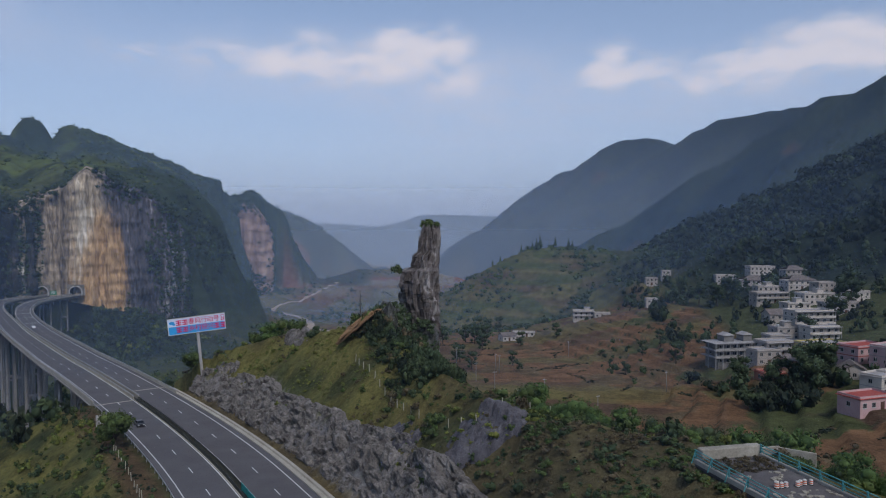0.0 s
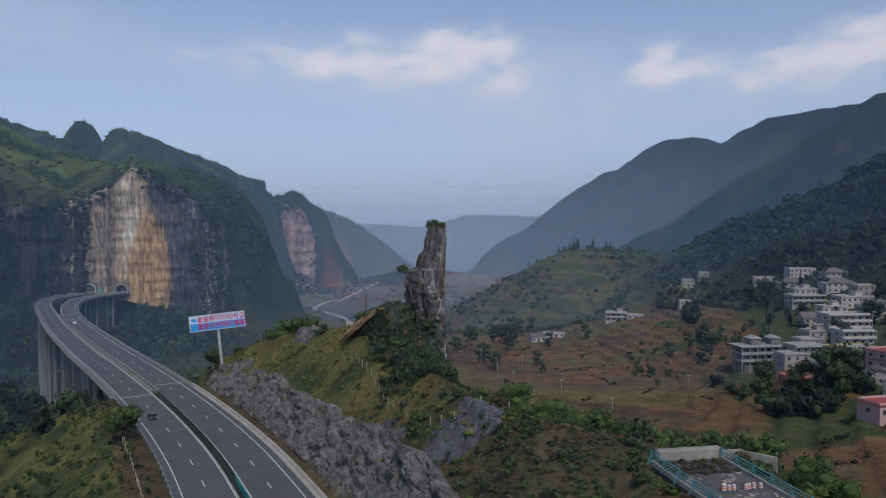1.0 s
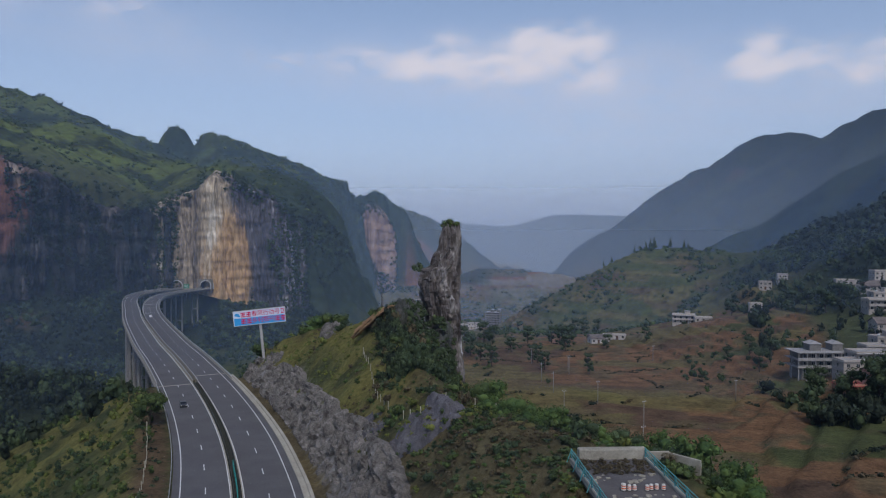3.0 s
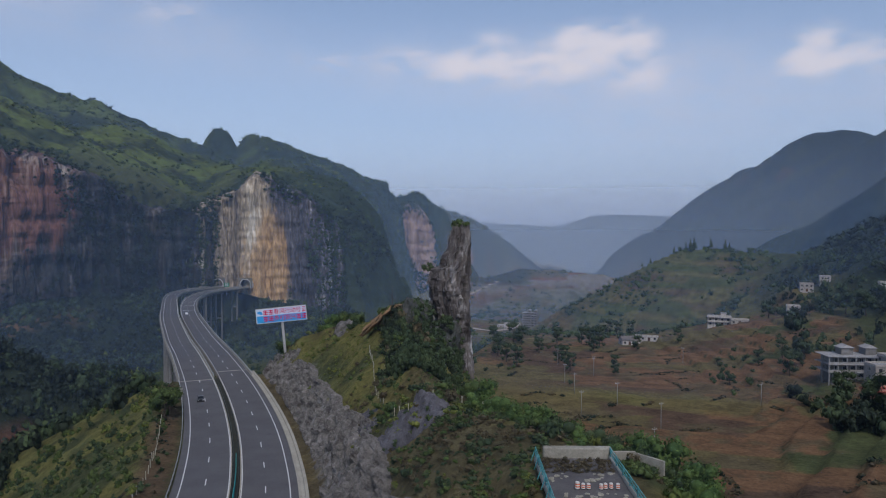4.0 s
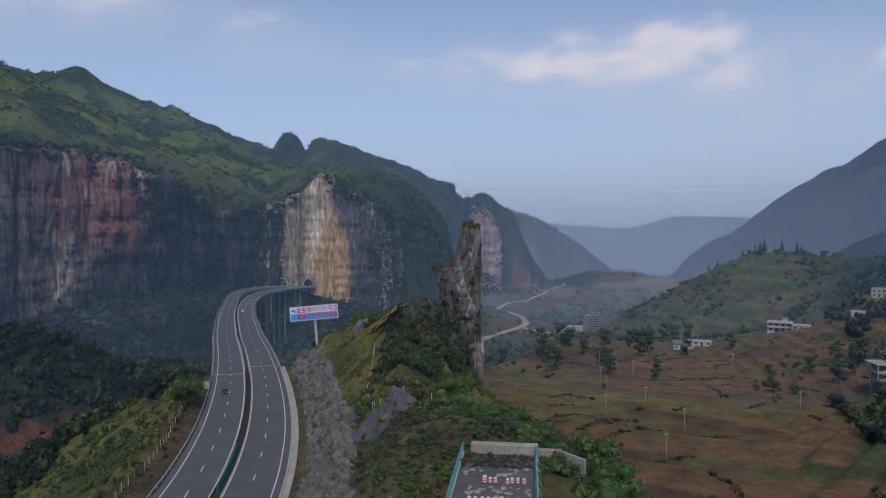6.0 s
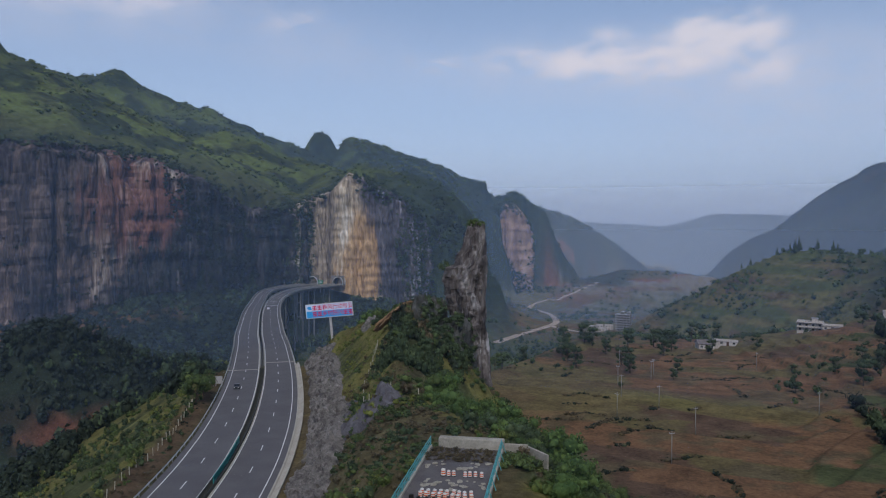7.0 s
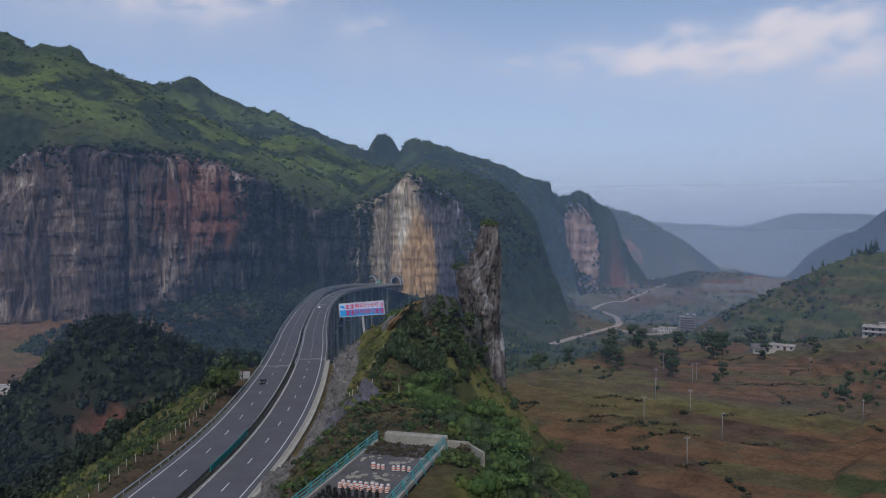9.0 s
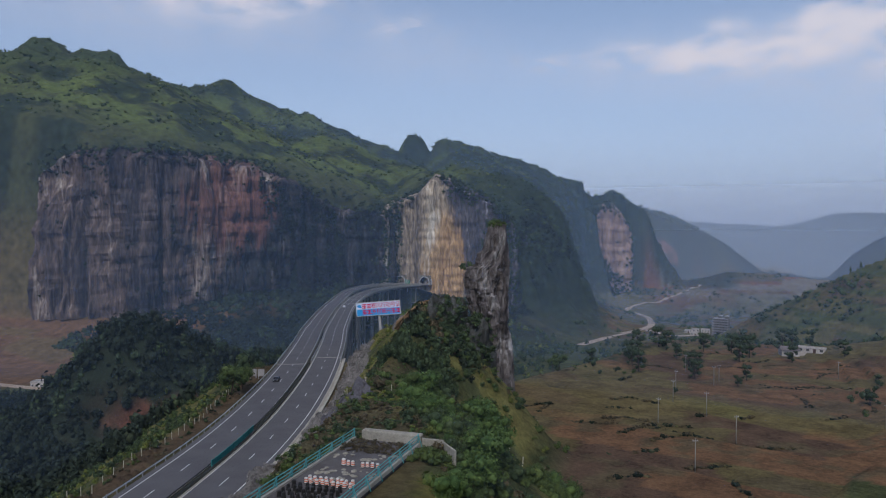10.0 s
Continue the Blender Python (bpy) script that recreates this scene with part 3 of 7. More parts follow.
    h = np.where(bed & (y < JOINT_Y + np.where(rd > 0, 9, -8)), rz - 0.25, h)
    # under the viaduct the ground stays clear of the deck
    over = (np.abs(rd) < 30) & (y > JOINT_Y + np.where(rd > 0, 9, -8)) & (y < 735)
    h = np.where(over, np.minimum(h, rz - 4 - 0.25 * np.clip(y - JOINT_Y + 8, 0, 140)), h)
    # low rise under the distant town
    h = h + 33 * np.exp(-((x + 300) / 95) ** 2 - ((y - 2850) / 90) ** 2)
    # level bed of the viewing platform
    u, v = platform_uv(x, y)
    on = smooth(9.5, 7.0, np.abs(u)) * smooth(-46, -40, v) * smooth(6, 2.0, v)
    return h + (19.2 - h) * on


PLAT_O, PLAT_DIR = Vector((37.4, 89.2, 20.0)), Vector((-0.25, 0.97, 0)).normalized()


def platform_uv(x, y):
    """Across and along the viewing platform, from the middle of its far end."""
    dx, dy = x - PLAT_O.x, y - PLAT_O.y
    return dx * PLAT_DIR.y - dy * PLAT_DIR.x, dx * PLAT_DIR.x + dy * PLAT_DIR.y


def z_at(x, y):
    return float(ground_height(np.array([float(x)]), np.array([float(y)]))[0])


def steps(*spans):
    out = []
    for a, b, s in spans:
        out.append(np.arange(a, b, s))
    return np.concatenate(out)


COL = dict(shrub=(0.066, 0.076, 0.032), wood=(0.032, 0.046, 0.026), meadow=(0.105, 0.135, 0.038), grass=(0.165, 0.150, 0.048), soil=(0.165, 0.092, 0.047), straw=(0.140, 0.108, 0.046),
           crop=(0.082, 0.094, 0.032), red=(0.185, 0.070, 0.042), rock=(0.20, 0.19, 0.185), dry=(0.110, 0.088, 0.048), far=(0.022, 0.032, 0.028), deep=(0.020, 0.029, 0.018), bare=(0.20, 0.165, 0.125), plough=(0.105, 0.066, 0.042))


def red_terrace(x, y, h):
    """A strip of freshly dug red soil at the foot of the knoll."""
    band = smooth(-39.5, -41.5, h) * smooth(-51, -49, h) + 0.8 * smooth(-53.5, -54.5, h) * smooth(-59, -58, h)
    return band * smooth(22, 14, np.hypot((x + 212) / 1.3, (y - 238) / 1.3) + 4 * fbm(x / 9, y / 9, 43.0, 3))


def cover_colour(x, y, h):
    """What grows or lies where, with the shade of some slopes put in."""
    n1, n2 = fbm(x / 45, y / 45, 21.0, 4), fbm(x / 11, y / 11, 23.0, 4)
    col = np.tile(np.array(COL["shrub"]), (len(x), 1))

    def lay(name, w):
        nonlocal col
        w = np.clip(w, 0, 1)[:, None]
        col = col + (np.array(COL[name]) - col) * w

    c, _, _ = line_field(x, y, [p[:2] for p in WEST_FOOT])
    inside = -c
    rd, _, _ = road_frame(x, y)
    lay("meadow", smooth(30, 110, inside) * smooth(-0.35, 0.35, n1 + 0.5 * n2) * smooth(1300, 1000, y))
    lay("wood", smooth(0.1, 0.5, -n1 - 0.3 * n2) * (inside > 0))
    lay("wood", smooth(700, 1100, y) * (inside > 0) * 0.6)
    lay("wood", smooth(235, 300, h) * (inside > 0) * (x < -700) * smooth(-0.5, 0.2, n1 + 0.5 * n2) * 0.75)
    # fields on the eastern valley floor, parcel by parcel
    fx, fy = x + 9 * n1, y + 9 * n1
    px, py = np.floor(fx / 34 + 0.5 * np.floor(fy / 22)), np.floor(fy / 22)
    r = hash01(px, py, px * 0 + 3)
    valley = smooth(-70, -45, x) * smooth(150, 135, x - 0.12 * (y - 300)) * smooth(120, 150, y) * smooth(700, 600, y) * smooth(34, 44, line_field(x, y, SPUR)[0])
    lay("soil", valley * (r < 0.40))
    lay("plough", valley * (r >= 0.40) * (r < 0.72))
    lay("straw", valley * ((r >= 0.72) & (r < 0.95)) * 0.8)
    lay("crop", valley * (r >= 0.95) * 0.4)
    lay("dry", valley * smooth(0.25, 0.6, n2) * 0.8)
    lay("straw", smooth(60, 20, np.hypot((x + 40) / 1.0, (y - 330) / 1.2)) * 0.6)
    lay("red", smooth(28, 14, np.hypot((x - 72) / 1.6, (y - 640) / 1.0)))
    riser = smooth(0.70, 0.82, (h / 2.2) % 1.0)
    lay("dry", valley * riser * 0.6)
    lay("wood", valley * riser * smooth(-0.45, 0.1, n1) * 0.9)
    # below the western cliffs: near-black ground carries the slope's shade
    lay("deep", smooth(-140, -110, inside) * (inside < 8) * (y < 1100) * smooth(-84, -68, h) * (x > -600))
    hillside = smooth(620, 680, y) * smooth(1010, 960, y) * smooth(-80, -40, x) * smooth(340, 300, x)
    rh = hash01(np.floor(h / 6), np.floor((x + 14 * n1) / 46), np.floor(y / 200))
    lay("straw", hillside * (rh < 0.40) * 0.75)
    lay("plough", hillside * (rh >= 0.40) * (rh < 0.62) * smooth(20, 0, h) * 0.8)
    lay("meadow", hillside * smooth(0.3, -0.4, n1) * 0.30)
    lay("wood", hillside * smooth(0.66, 0.82, (h / 6.0) % 1.0) * 0.55)
    # terraces in the western valley
    wv = smooth(-462, -490, x) * smooth(0, -15, inside) * smooth(-30, -42, h)
    lay("straw", smooth(-672, -690, x) * (y < 560) * smooth(90, 20, h) * 0.75)
    r2 = hash01(np.floor(h / 5), np.floor(x / 90), np.floor(y / 90))
    lay("straw", wv * (r2 < 0.3))
    lay("soil", wv * np.where(r2 >= 0.3, 0.95, 0.3))
    lay("crop", wv * smooth(-76, -88, h) * 0.8)
    lay("red", smooth(0.0, 0.3, n2 + 0.2) * smooth(26, 14, np.hypot((x + 226) / 1.3, (y - 214) / 0.8)) * 0.8)
    # valley beyond: bare cuttings and fields
    lv = smooth(720, 900, y) * (inside < -20) * smooth(2600, 2000, y) * smooth(-50, -66, h)
    lay("dry", lv * 0.5)
    lay("crop", lv * smooth(-0.2, 0.3, n2 - 0.5 * n1) * 0.9)
    lay("red", lv * smooth(0.0, 0.4, n1) * 0.4)
    lay("bare", lv * smooth(0.1, 0.5, n2 - n1) * 0.5)
    lay("straw", lv * smooth(0.0, 0.35, n1) * (hash01(np.floor(h / 4), np.floor(x / 60), np.floor(y / 60)) < 0.5) * 0.7)
    # far mountains: near-black, their shade put into the ground colour
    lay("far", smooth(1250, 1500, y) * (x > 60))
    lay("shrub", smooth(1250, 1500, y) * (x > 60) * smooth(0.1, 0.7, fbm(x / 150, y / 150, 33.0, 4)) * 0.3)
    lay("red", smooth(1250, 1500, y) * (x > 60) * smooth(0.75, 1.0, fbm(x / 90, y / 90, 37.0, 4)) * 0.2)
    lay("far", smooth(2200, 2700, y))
    lay("wood", smooth(80, 140, x - 0.1 * (y - 300)) * smooth(640, 700, y) * (y < 1400) * 0.7)
    lay("crop", smooth(60, 110, y - 790 + 0.0 * x) * (x > -40) * (x < 330) * (y < 1000) * smooth(-0.3, 0.2, n2) * 0.6)
    # near eastern mountain: its shade is coloured into the ground
    lay("deep", smooth(150, 185, x - 0.12 * (y - 300)) * smooth(430, 470, y) * (y < 1250))
    lay("grass", smooth(34, 20, np.hypot((x - 52) / 1.7, (y - 300) / 0.8)) * 0.5)
    lay("straw", smooth(46, 26, np.hypot((x + 5) / 1.0, (y - 285) / 1.3)) * 0.6)
    vm = smooth(90, 40, np.abs(line_field(x, y, VALLEY_MOUND)[0]) * 0.5) * smooth(-28, -48, h)
    rm = hash01(np.floor(h / 5), np.floor(x / 110), np.floor(y / 400))
    lay("red", vm * (rm < 0.4) * 0.8)
    lay("bare", vm * (rm >= 0.4) * (rm < 0.75) * 0.8)
    lay("dry", vm * (rm >= 0.75) * 0.9)
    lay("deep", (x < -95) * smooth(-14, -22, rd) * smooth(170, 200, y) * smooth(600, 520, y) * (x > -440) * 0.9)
    lay("wood", (y > 790) * smooth(2300, 2100, y) * smooth(-170, -130, inside + 60 * smooth(1420, 1500, y)) * (inside < 60) * smooth(-88, -74, h) * 0.85)
    # spur: grass over rock
    sd, _, _ = line_field(x, y, SPUR)
    sp = smooth(40, 28, np.abs(sd)) * (y < 300) * (y > 20)
    lay("grass", sp * (sd < 5) * smooth(-0.7, 0.2, n2 + 0.4 * n1) * smooth(120, 140, y) * 0.9)
    lay("crop", sp * (sd >= 0) * smooth(-0.3, 0.2, n2) * 0.6)
    lay("straw", sp * (sd < 3) * smooth(0.1, 0.5, n1 - n2) * 0.5)
    lay("dry", sp * (sd >= 0) * smooth(-0.2, 0.3, n1 + n2) * 0.6)
    lay("grass", sp * (sd >= 0) * smooth(-0.2, 0.3, n2 - n1) * 0.75)
    lay("dry", smooth(-40, -32, sd) * (sd < 2) * (rd > 24) * smooth(128, 112, y) * (y > 20) * 0.75)
    cut = smooth(15.4, 16.4, rd) * smooth(22.5, 21, rd + 2 * n2) * (y < 255) * (y > 60)
    lay("rock", cut)
    lay("dry", smooth(10.5, 11.5, rd) * smooth(17.0, 16.0, rd + 0.8 * n2) * (y < 255))
    lay("straw", smooth(13.0, 13.6, rd) * smooth(16.6, 15.8, rd) * (y < 255) * smooth(-0.2, 0.3, n2) * 0.6)
    left = smooth(-12, -14, rd) * smooth(-100, -80, rd) * (y < 235) * (x > -200)
    lay("grass", left * smooth(-0.5, 0.3, n2 + 0.5 * n1) * 0.7)
    lay("dry", smooth(-12.2, -13, rd) * smooth(-20.5, -18, rd + 1.2 * n2) * (y < 205) * 0.4)
    lay("plough", smooth(-12.2, -13, rd) * smooth(-20.5, -18, rd + 1.2 * n2) * (y < 205) * 0.8)
    lay("red", red_terrace(x, y, h) * 0.65)
    return col


def build_ground():
    xs = steps((-6000, -1600, 220), (-1600, -1000, 25), (-1000, -130, 7.0), (-130, 160, 1.7), (160, 520, 5.0), (520, 1500, 15.0), (1500, 1600, 50.0), (1600, 4001, 200))
    ys = steps((-400, -70, 14), (-70, 30, 2.5), (30, 285, 1.7), (285, 700, 4.2), (700, 980, 3.5), (980, 1700, 8.0), (1700, 3400, 24.0), (3400, 4990, 60.0))
    gx, gy = np.meshgrid(xs, ys)
    x, y = gx.ravel(), gy.ravel()
    h = ground_height(x, y)
    n, m = len(xs), len(ys)
    i = np.arange((m - 1) * (n - 1))
    a = (i // (n - 1)) * n + i % (n - 1)
    faces = np.stack([a, a + 1, a + n + 1, a + n], 1)
    me = bpy.data.meshes.new("ground")
    me.vertices.add(len(x))
    me.vertices.foreach_set("co", np.stack([x, y, h], 1).ravel())
    me.loops.add(faces.size)
    me.loops.foreach_set("vertex_index", faces.ravel().astype(np.int32))
    me.polygons.add(len(faces))
    me.polygons.foreach_set("loop_start", np.arange(0, faces.size, 4, dtype=np.int32))
    me.update()
    me.shade_smooth()
    col = np.ones((len(x), 4))
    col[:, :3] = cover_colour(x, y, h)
    att = me.color_attributes.new("cover", "FLOAT_COLOR", "POINT")
    att.data.foreach_set("color", col.ravel())
    me.materials.append(M_GROUND)
    return tagged(new("ground", me), "hilly ground with small brown fields, scrub and meadow", "ground", kind="structure")


build_ground()


# ---- cliffs ----
FACES = []


def cliff(pts, material, label, rows=34, step=4.0, rough=7.0, lean=6.0, seed=0.0, out=0.0):
    """A rock face over a plan line of x, y, foot, top, with ribs and ledges; it faces right of the line."""
    line = [Vector(p) for p in pts]
    dense = []
    for p, q in zip(line[:-1], line[1:]):
        n = max(1, int((q - p).xy.length / step))
        dense += [p.lerp(q, j / n) for j in range(n)]
    dense.append(line[-1])
    verts, n = [], len(dense)
    for j in range(rows + 1):
        f = j / rows
        for i, p in enumerate(dense):
            a, b = dense[max(i - 2, 0)], dense[min(i + 2, n - 1)]
            t = (b - a).xy.normalized()
            face = Vector((t.y, -t.x))
            z = p.z + (p.w - p.z) * f
            verts.append((p.x, p.y, z, face.x, face.y, f))
    v = np.array(verts)
    s = np.tile(np.concatenate([[0], np.cumsum([(dense[i + 1] - dense[i]).xy.length for i in range(n - 1)])]), rows + 1)
    push = rough * (0.8 * (np.abs(fbm(s / 17 + seed, v[:, 2] / 300, seed + 2, 3)) - 0.3) + 0.7 * fbm(s / 26 + seed, v[:, 2] / 110, seed, 4) + 0.35 * np.abs(fbm(s / 7, v[:, 2] / 34, seed + 4, 3)) + 0.25 * fbm(s / 40, v[:, 2] / 11, seed + 8, 3))
    push = push + 7 + out - lean * v[:, 5] ** 1.5 - 16 * smooth(0.93, 1.0, v[:, 5])
    co = np.stack([v[:, 0] + v[:, 3] * push, v[:, 1] + v[:, 4] * push, v[:, 2]], 1)
    i = np.arange(rows * (n - 1))
    a = (i // (n - 1)) * n + i % (n - 1)
    FACES.append((co, v[:, 5]))
    ob = mesh_ob("cliff", co, np.stack([a, a + 1, a + n + 1, a + n], 1), material, smooth_shade=False)
    return tagged(ob, label, "cliff")


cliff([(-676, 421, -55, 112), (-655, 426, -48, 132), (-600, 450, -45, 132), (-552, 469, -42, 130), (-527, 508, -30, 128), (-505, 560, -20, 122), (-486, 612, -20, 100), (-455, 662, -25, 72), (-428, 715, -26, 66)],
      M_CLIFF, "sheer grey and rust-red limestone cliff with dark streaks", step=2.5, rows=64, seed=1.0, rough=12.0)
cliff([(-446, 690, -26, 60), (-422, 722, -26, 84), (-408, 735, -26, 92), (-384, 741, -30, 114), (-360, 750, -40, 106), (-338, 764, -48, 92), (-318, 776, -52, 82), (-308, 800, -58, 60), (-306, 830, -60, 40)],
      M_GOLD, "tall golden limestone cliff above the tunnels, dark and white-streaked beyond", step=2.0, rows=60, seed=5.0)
cliff([(-484, 1469, 50, 72), (-470, 1473, 20, 88), (-440, 1482, -40, 102), (-418, 1494, -95, 98), (-400, 1508, -100, 66), (-393, 1517, -98, 34)], M_FARCLIFF, "pale pinkish cliff face on the wooded range", step=4, rows=44, rough=9, seed=9.0, out=10)
cliff([(-476, 1836, -20, 22), (-450, 1844, -45, 40), (-420, 1853, -50, 22), (-384, 1868, -55, -14)], M_REDCLIFF, "reddish rock face on the wooded range", step=5, rows=26, rough=9, seed=12.0, out=8)


# ---- translucent sheets standing in for valley haze ----
def haze_sheet_material(density, tint):
    m = bpy.data.materials.new("haze_sheet")
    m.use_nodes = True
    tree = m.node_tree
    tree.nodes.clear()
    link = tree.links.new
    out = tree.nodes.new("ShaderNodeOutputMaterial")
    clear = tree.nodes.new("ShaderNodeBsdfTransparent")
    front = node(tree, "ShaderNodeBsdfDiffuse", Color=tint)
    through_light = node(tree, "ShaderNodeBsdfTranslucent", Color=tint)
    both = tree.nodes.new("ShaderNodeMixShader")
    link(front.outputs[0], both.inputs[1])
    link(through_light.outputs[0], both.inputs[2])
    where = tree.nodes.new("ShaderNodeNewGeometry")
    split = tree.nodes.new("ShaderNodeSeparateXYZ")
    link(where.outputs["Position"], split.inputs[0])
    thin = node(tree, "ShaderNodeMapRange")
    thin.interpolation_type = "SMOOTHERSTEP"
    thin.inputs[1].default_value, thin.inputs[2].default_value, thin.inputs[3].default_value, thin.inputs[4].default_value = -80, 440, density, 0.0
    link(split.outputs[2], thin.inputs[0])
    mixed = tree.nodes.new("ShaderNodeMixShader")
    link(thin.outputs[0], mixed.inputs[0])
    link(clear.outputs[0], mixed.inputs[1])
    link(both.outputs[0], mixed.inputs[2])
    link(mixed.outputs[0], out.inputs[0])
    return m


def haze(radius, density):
    """An added translucent cylinder right round the valley, imitating haze at one distance."""
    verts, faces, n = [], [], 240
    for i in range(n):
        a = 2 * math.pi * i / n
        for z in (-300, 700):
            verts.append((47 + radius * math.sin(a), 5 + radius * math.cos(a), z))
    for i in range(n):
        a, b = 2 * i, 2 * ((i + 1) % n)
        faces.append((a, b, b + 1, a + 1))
    ob = mesh_ob("haze", verts, faces, haze_sheet_material(density, (0.42, 0.63, 1.0, 1) if radius < 1500 else (0.78, 0.87, 1.0, 1)))
    return tagged(ob, "added translucent bluish sheet imitating valley haze", "haze", group="valley haze", kind="structure")


for radius, density in HAZE_SHEETS:
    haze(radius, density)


# ---- the road ----
def frames(line):
    out = []
    for i, p in enumerate(line):
        t = (line[min(i + 1, len(line) - 1)] - line[max(i - 1, 0)])
        t.z = 0
        t.normalize()
        out.append((p, t, Vector((t.y, -t.x, 0))))
    return out


ROAD_F = frames(ROAD)
JOINT_I = min(range(len(ROAD)), key=lambda i: abs(ROAD[i].y - JOINT_Y))


def sweep(name, profile, material, parent=None, lo=0, hi=None, label="", closed=True, line=None):
    """A profile of (across, up) swept along the road's middle line."""
    fr = (line or ROAD_F)[lo:hi]
    k = len(profile)
    verts = [p + r * a + Vector((0, 0, u)) for p, t, r in fr for a, u in profile]
    faces = []
    span = k if closed else k - 1
    for i in range(len(fr) - 1):
        for j in range(span):
            a, b = i * k + j, i * k + (j + 1) % k
            faces.append((a, b, b + k, a + k))
    if closed:
        faces += [tuple(range(k))[::-1], tuple(range((len(fr) - 1) * k, len(fr) * k))]
    return mesh_ob(name, verts, faces, material, parent, label=label)


def rect(a, b, lo, hi):
    return [(a, lo), (a, hi), (b, hi), (b, lo)]


def spread(p):
    """How far each carriageway swings out from the middle line on the way to the two tunnels."""
    return 10.0 * float(smooth(430, 705, p.y))


ROAD_F = [f for f in ROAD_F if f[0].y < 726]
JOINT_I = min(range(len(ROAD_F)), key=lambda i: abs(ROAD_F[i][0].y - JOINT_Y))
WEST_F = [(p - r * spread(p), t, r) for p, t, r in ROAD_F]
EAST_F = [(p + r * spread(p), t, r) for p, t, r in ROAD_F]
road = tagged(empty("road"), "four-lane asphalt expressway with white lane markings", "road", kind="structure")
for line, sgn in ((WEST_F, -1), (EAST_F, 1)):
    sweep("carriageway", rect(min(0.9 * sgn, 11.6 * sgn), max(0.9 * sgn, 11.6 * sgn), -0.5, 0.0), M_ASPHALT, road, line=line)
    for a in (1.2 * sgn, 10.1 * sgn):
        sweep("edge_line", rect(a - 0.11, a + 0.11, 0.004, 0.010), M_LINE, road, line=line)


def along(line, s):
    """Point, direction and right-hand side s metres along a line of frames."""
    for (p, t, r), (q, t2, r2) in zip(line[:-1], line[1:]):
        n = (q - p).length
        if s <= n:
            return p.lerp(q, s / n), t.lerp(t2, s / n).normalized(), r.lerp(r2, s / n).normalized()
        s -= n
    return line[-1]


ROAD_LEN = sum((q[0] - p[0]).length for p, q in zip(ROAD_F[:-1], ROAD_F[1:]))


def turned(p, t):
    """Pose at p with local y along t."""
    return Matrix.Translation(p) @ Matrix.Rotation(math.atan2(-t.x, t.y), 4, "Z")


DASH = bpy.data.meshes.new("lane_dash")
DASH.from_pydata([(x, y, z) for z in (0.004, 0.010) for x, y in ((-0.1, -3), (0.1, -3), (0.1, 3), (-0.1, 3))], [],
                 [(4, 5, 6, 7), (0, 1, 5, 4), (1, 2, 6, 5), (2, 3, 7, 6), (3, 0, 4, 7)])
DASH.materials.append(M_LINE)
s = 62.0
while s < ROAD_LEN - 20:
    for line, sgn in ((WEST_F, -1), (EAST_F, 1)):
        p, t, r = along(line, s + (7.0 if sgn < 0 else 0))
        ob = new("lane_dash", DASH)
        ob.parent = road
        ob.matrix_basis = turned(p + r * 5.6 * sgn, t)
    s += 15.0
for line, sgn, shift in ((WEST_F, -1, -5.0), (EAST_F, 1, 9.0)):
    p, t, r = along(line, sum((ROAD_F[i + 1][0] - ROAD_F[i][0]).length for i in range(JOINT_I)) + shift)
    j = block("expansion_joint", min(1.0 * sgn, 11.9 * sgn), max(1.0 * sgn, 11.9 * sgn), -0.45, 0.45, 0.005, 0.02, M_CONCRETE, road, label="pale concrete expansion joint")
    j.matrix_basis = turned(p, t)
for y_at in (427, 459, 492):
    i = min(range(len(EAST_F)), key=lambda k: abs(EAST_F[k][0].y - y_at))
    p, t, r = EAST_F[i]
    b = block("rumble_bar", 1.4, 9.9, -0.5, 0.5, 0.004, 0.014, M_LINE, road, label="white rumble bar across the lanes")
    b.matrix_basis = turned(p, t)
# central reserve: a near-black strip and kerbs up to the viaduct, then a gap
sweep("median_strip", rect(-0.9, 0.9, -0.4, 0.12), M_MEDIAN, road, hi=JOINT_I)
for a in (-0.95, 0.95):
    sweep("kerb", rect(a - 0.1, a + 0.1, -0.3, 0.2), M_CONCRETE, road, line=WEST_F if a < 0 else EAST_F)


def guardrail(line, a, lo, hi, label, step=4.0, rail=M_STEEL):
    g = tagged(empty("guardrail"), label, "guardrail")
    wave = [(a - 0.04, 0.45), (a + 0.04, 0.50), (a - 0.04, 0.58), (a + 0.04, 0.66), (a - 0.04, 0.75), (a - 0.07, 0.75), (a + 0.01, 0.66), (a - 0.07, 0.58), (a + 0.01, 0.50), (a - 0.07, 0.45)]
    sweep("rail", wave, rail, g, lo=lo, hi=hi, line=line)
    bm = bmesh.new()
    box(bm, -0.06, 0.06, -0.06, 0.06, -0.4, 0.8)
    me = bpy.data.meshes.new("post")
    bm.to_mesh(me)
    bm.free()
    me.materials.append(rail)
    for p, t, r in line[lo:hi]:
        ob = new("post", me)
        ob.parent = g
        ob.matrix_basis = turned(p + r * (a - 0.1), t)
    return g


guardrail(ROAD_F, -0.55, 10, JOINT_I, "dark weathered steel guardrail along the central reserve", rail=M_DARKSTEEL)
guardrail(ROAD_F, 0.6, 10, JOINT_I, "dark weathered steel guardrail along the central reserve", rail=M_DARKSTEEL)
guardrail(WEST_F, -11.9, 10, JOINT_I, "galvanised steel guardrail beside the outer lane")
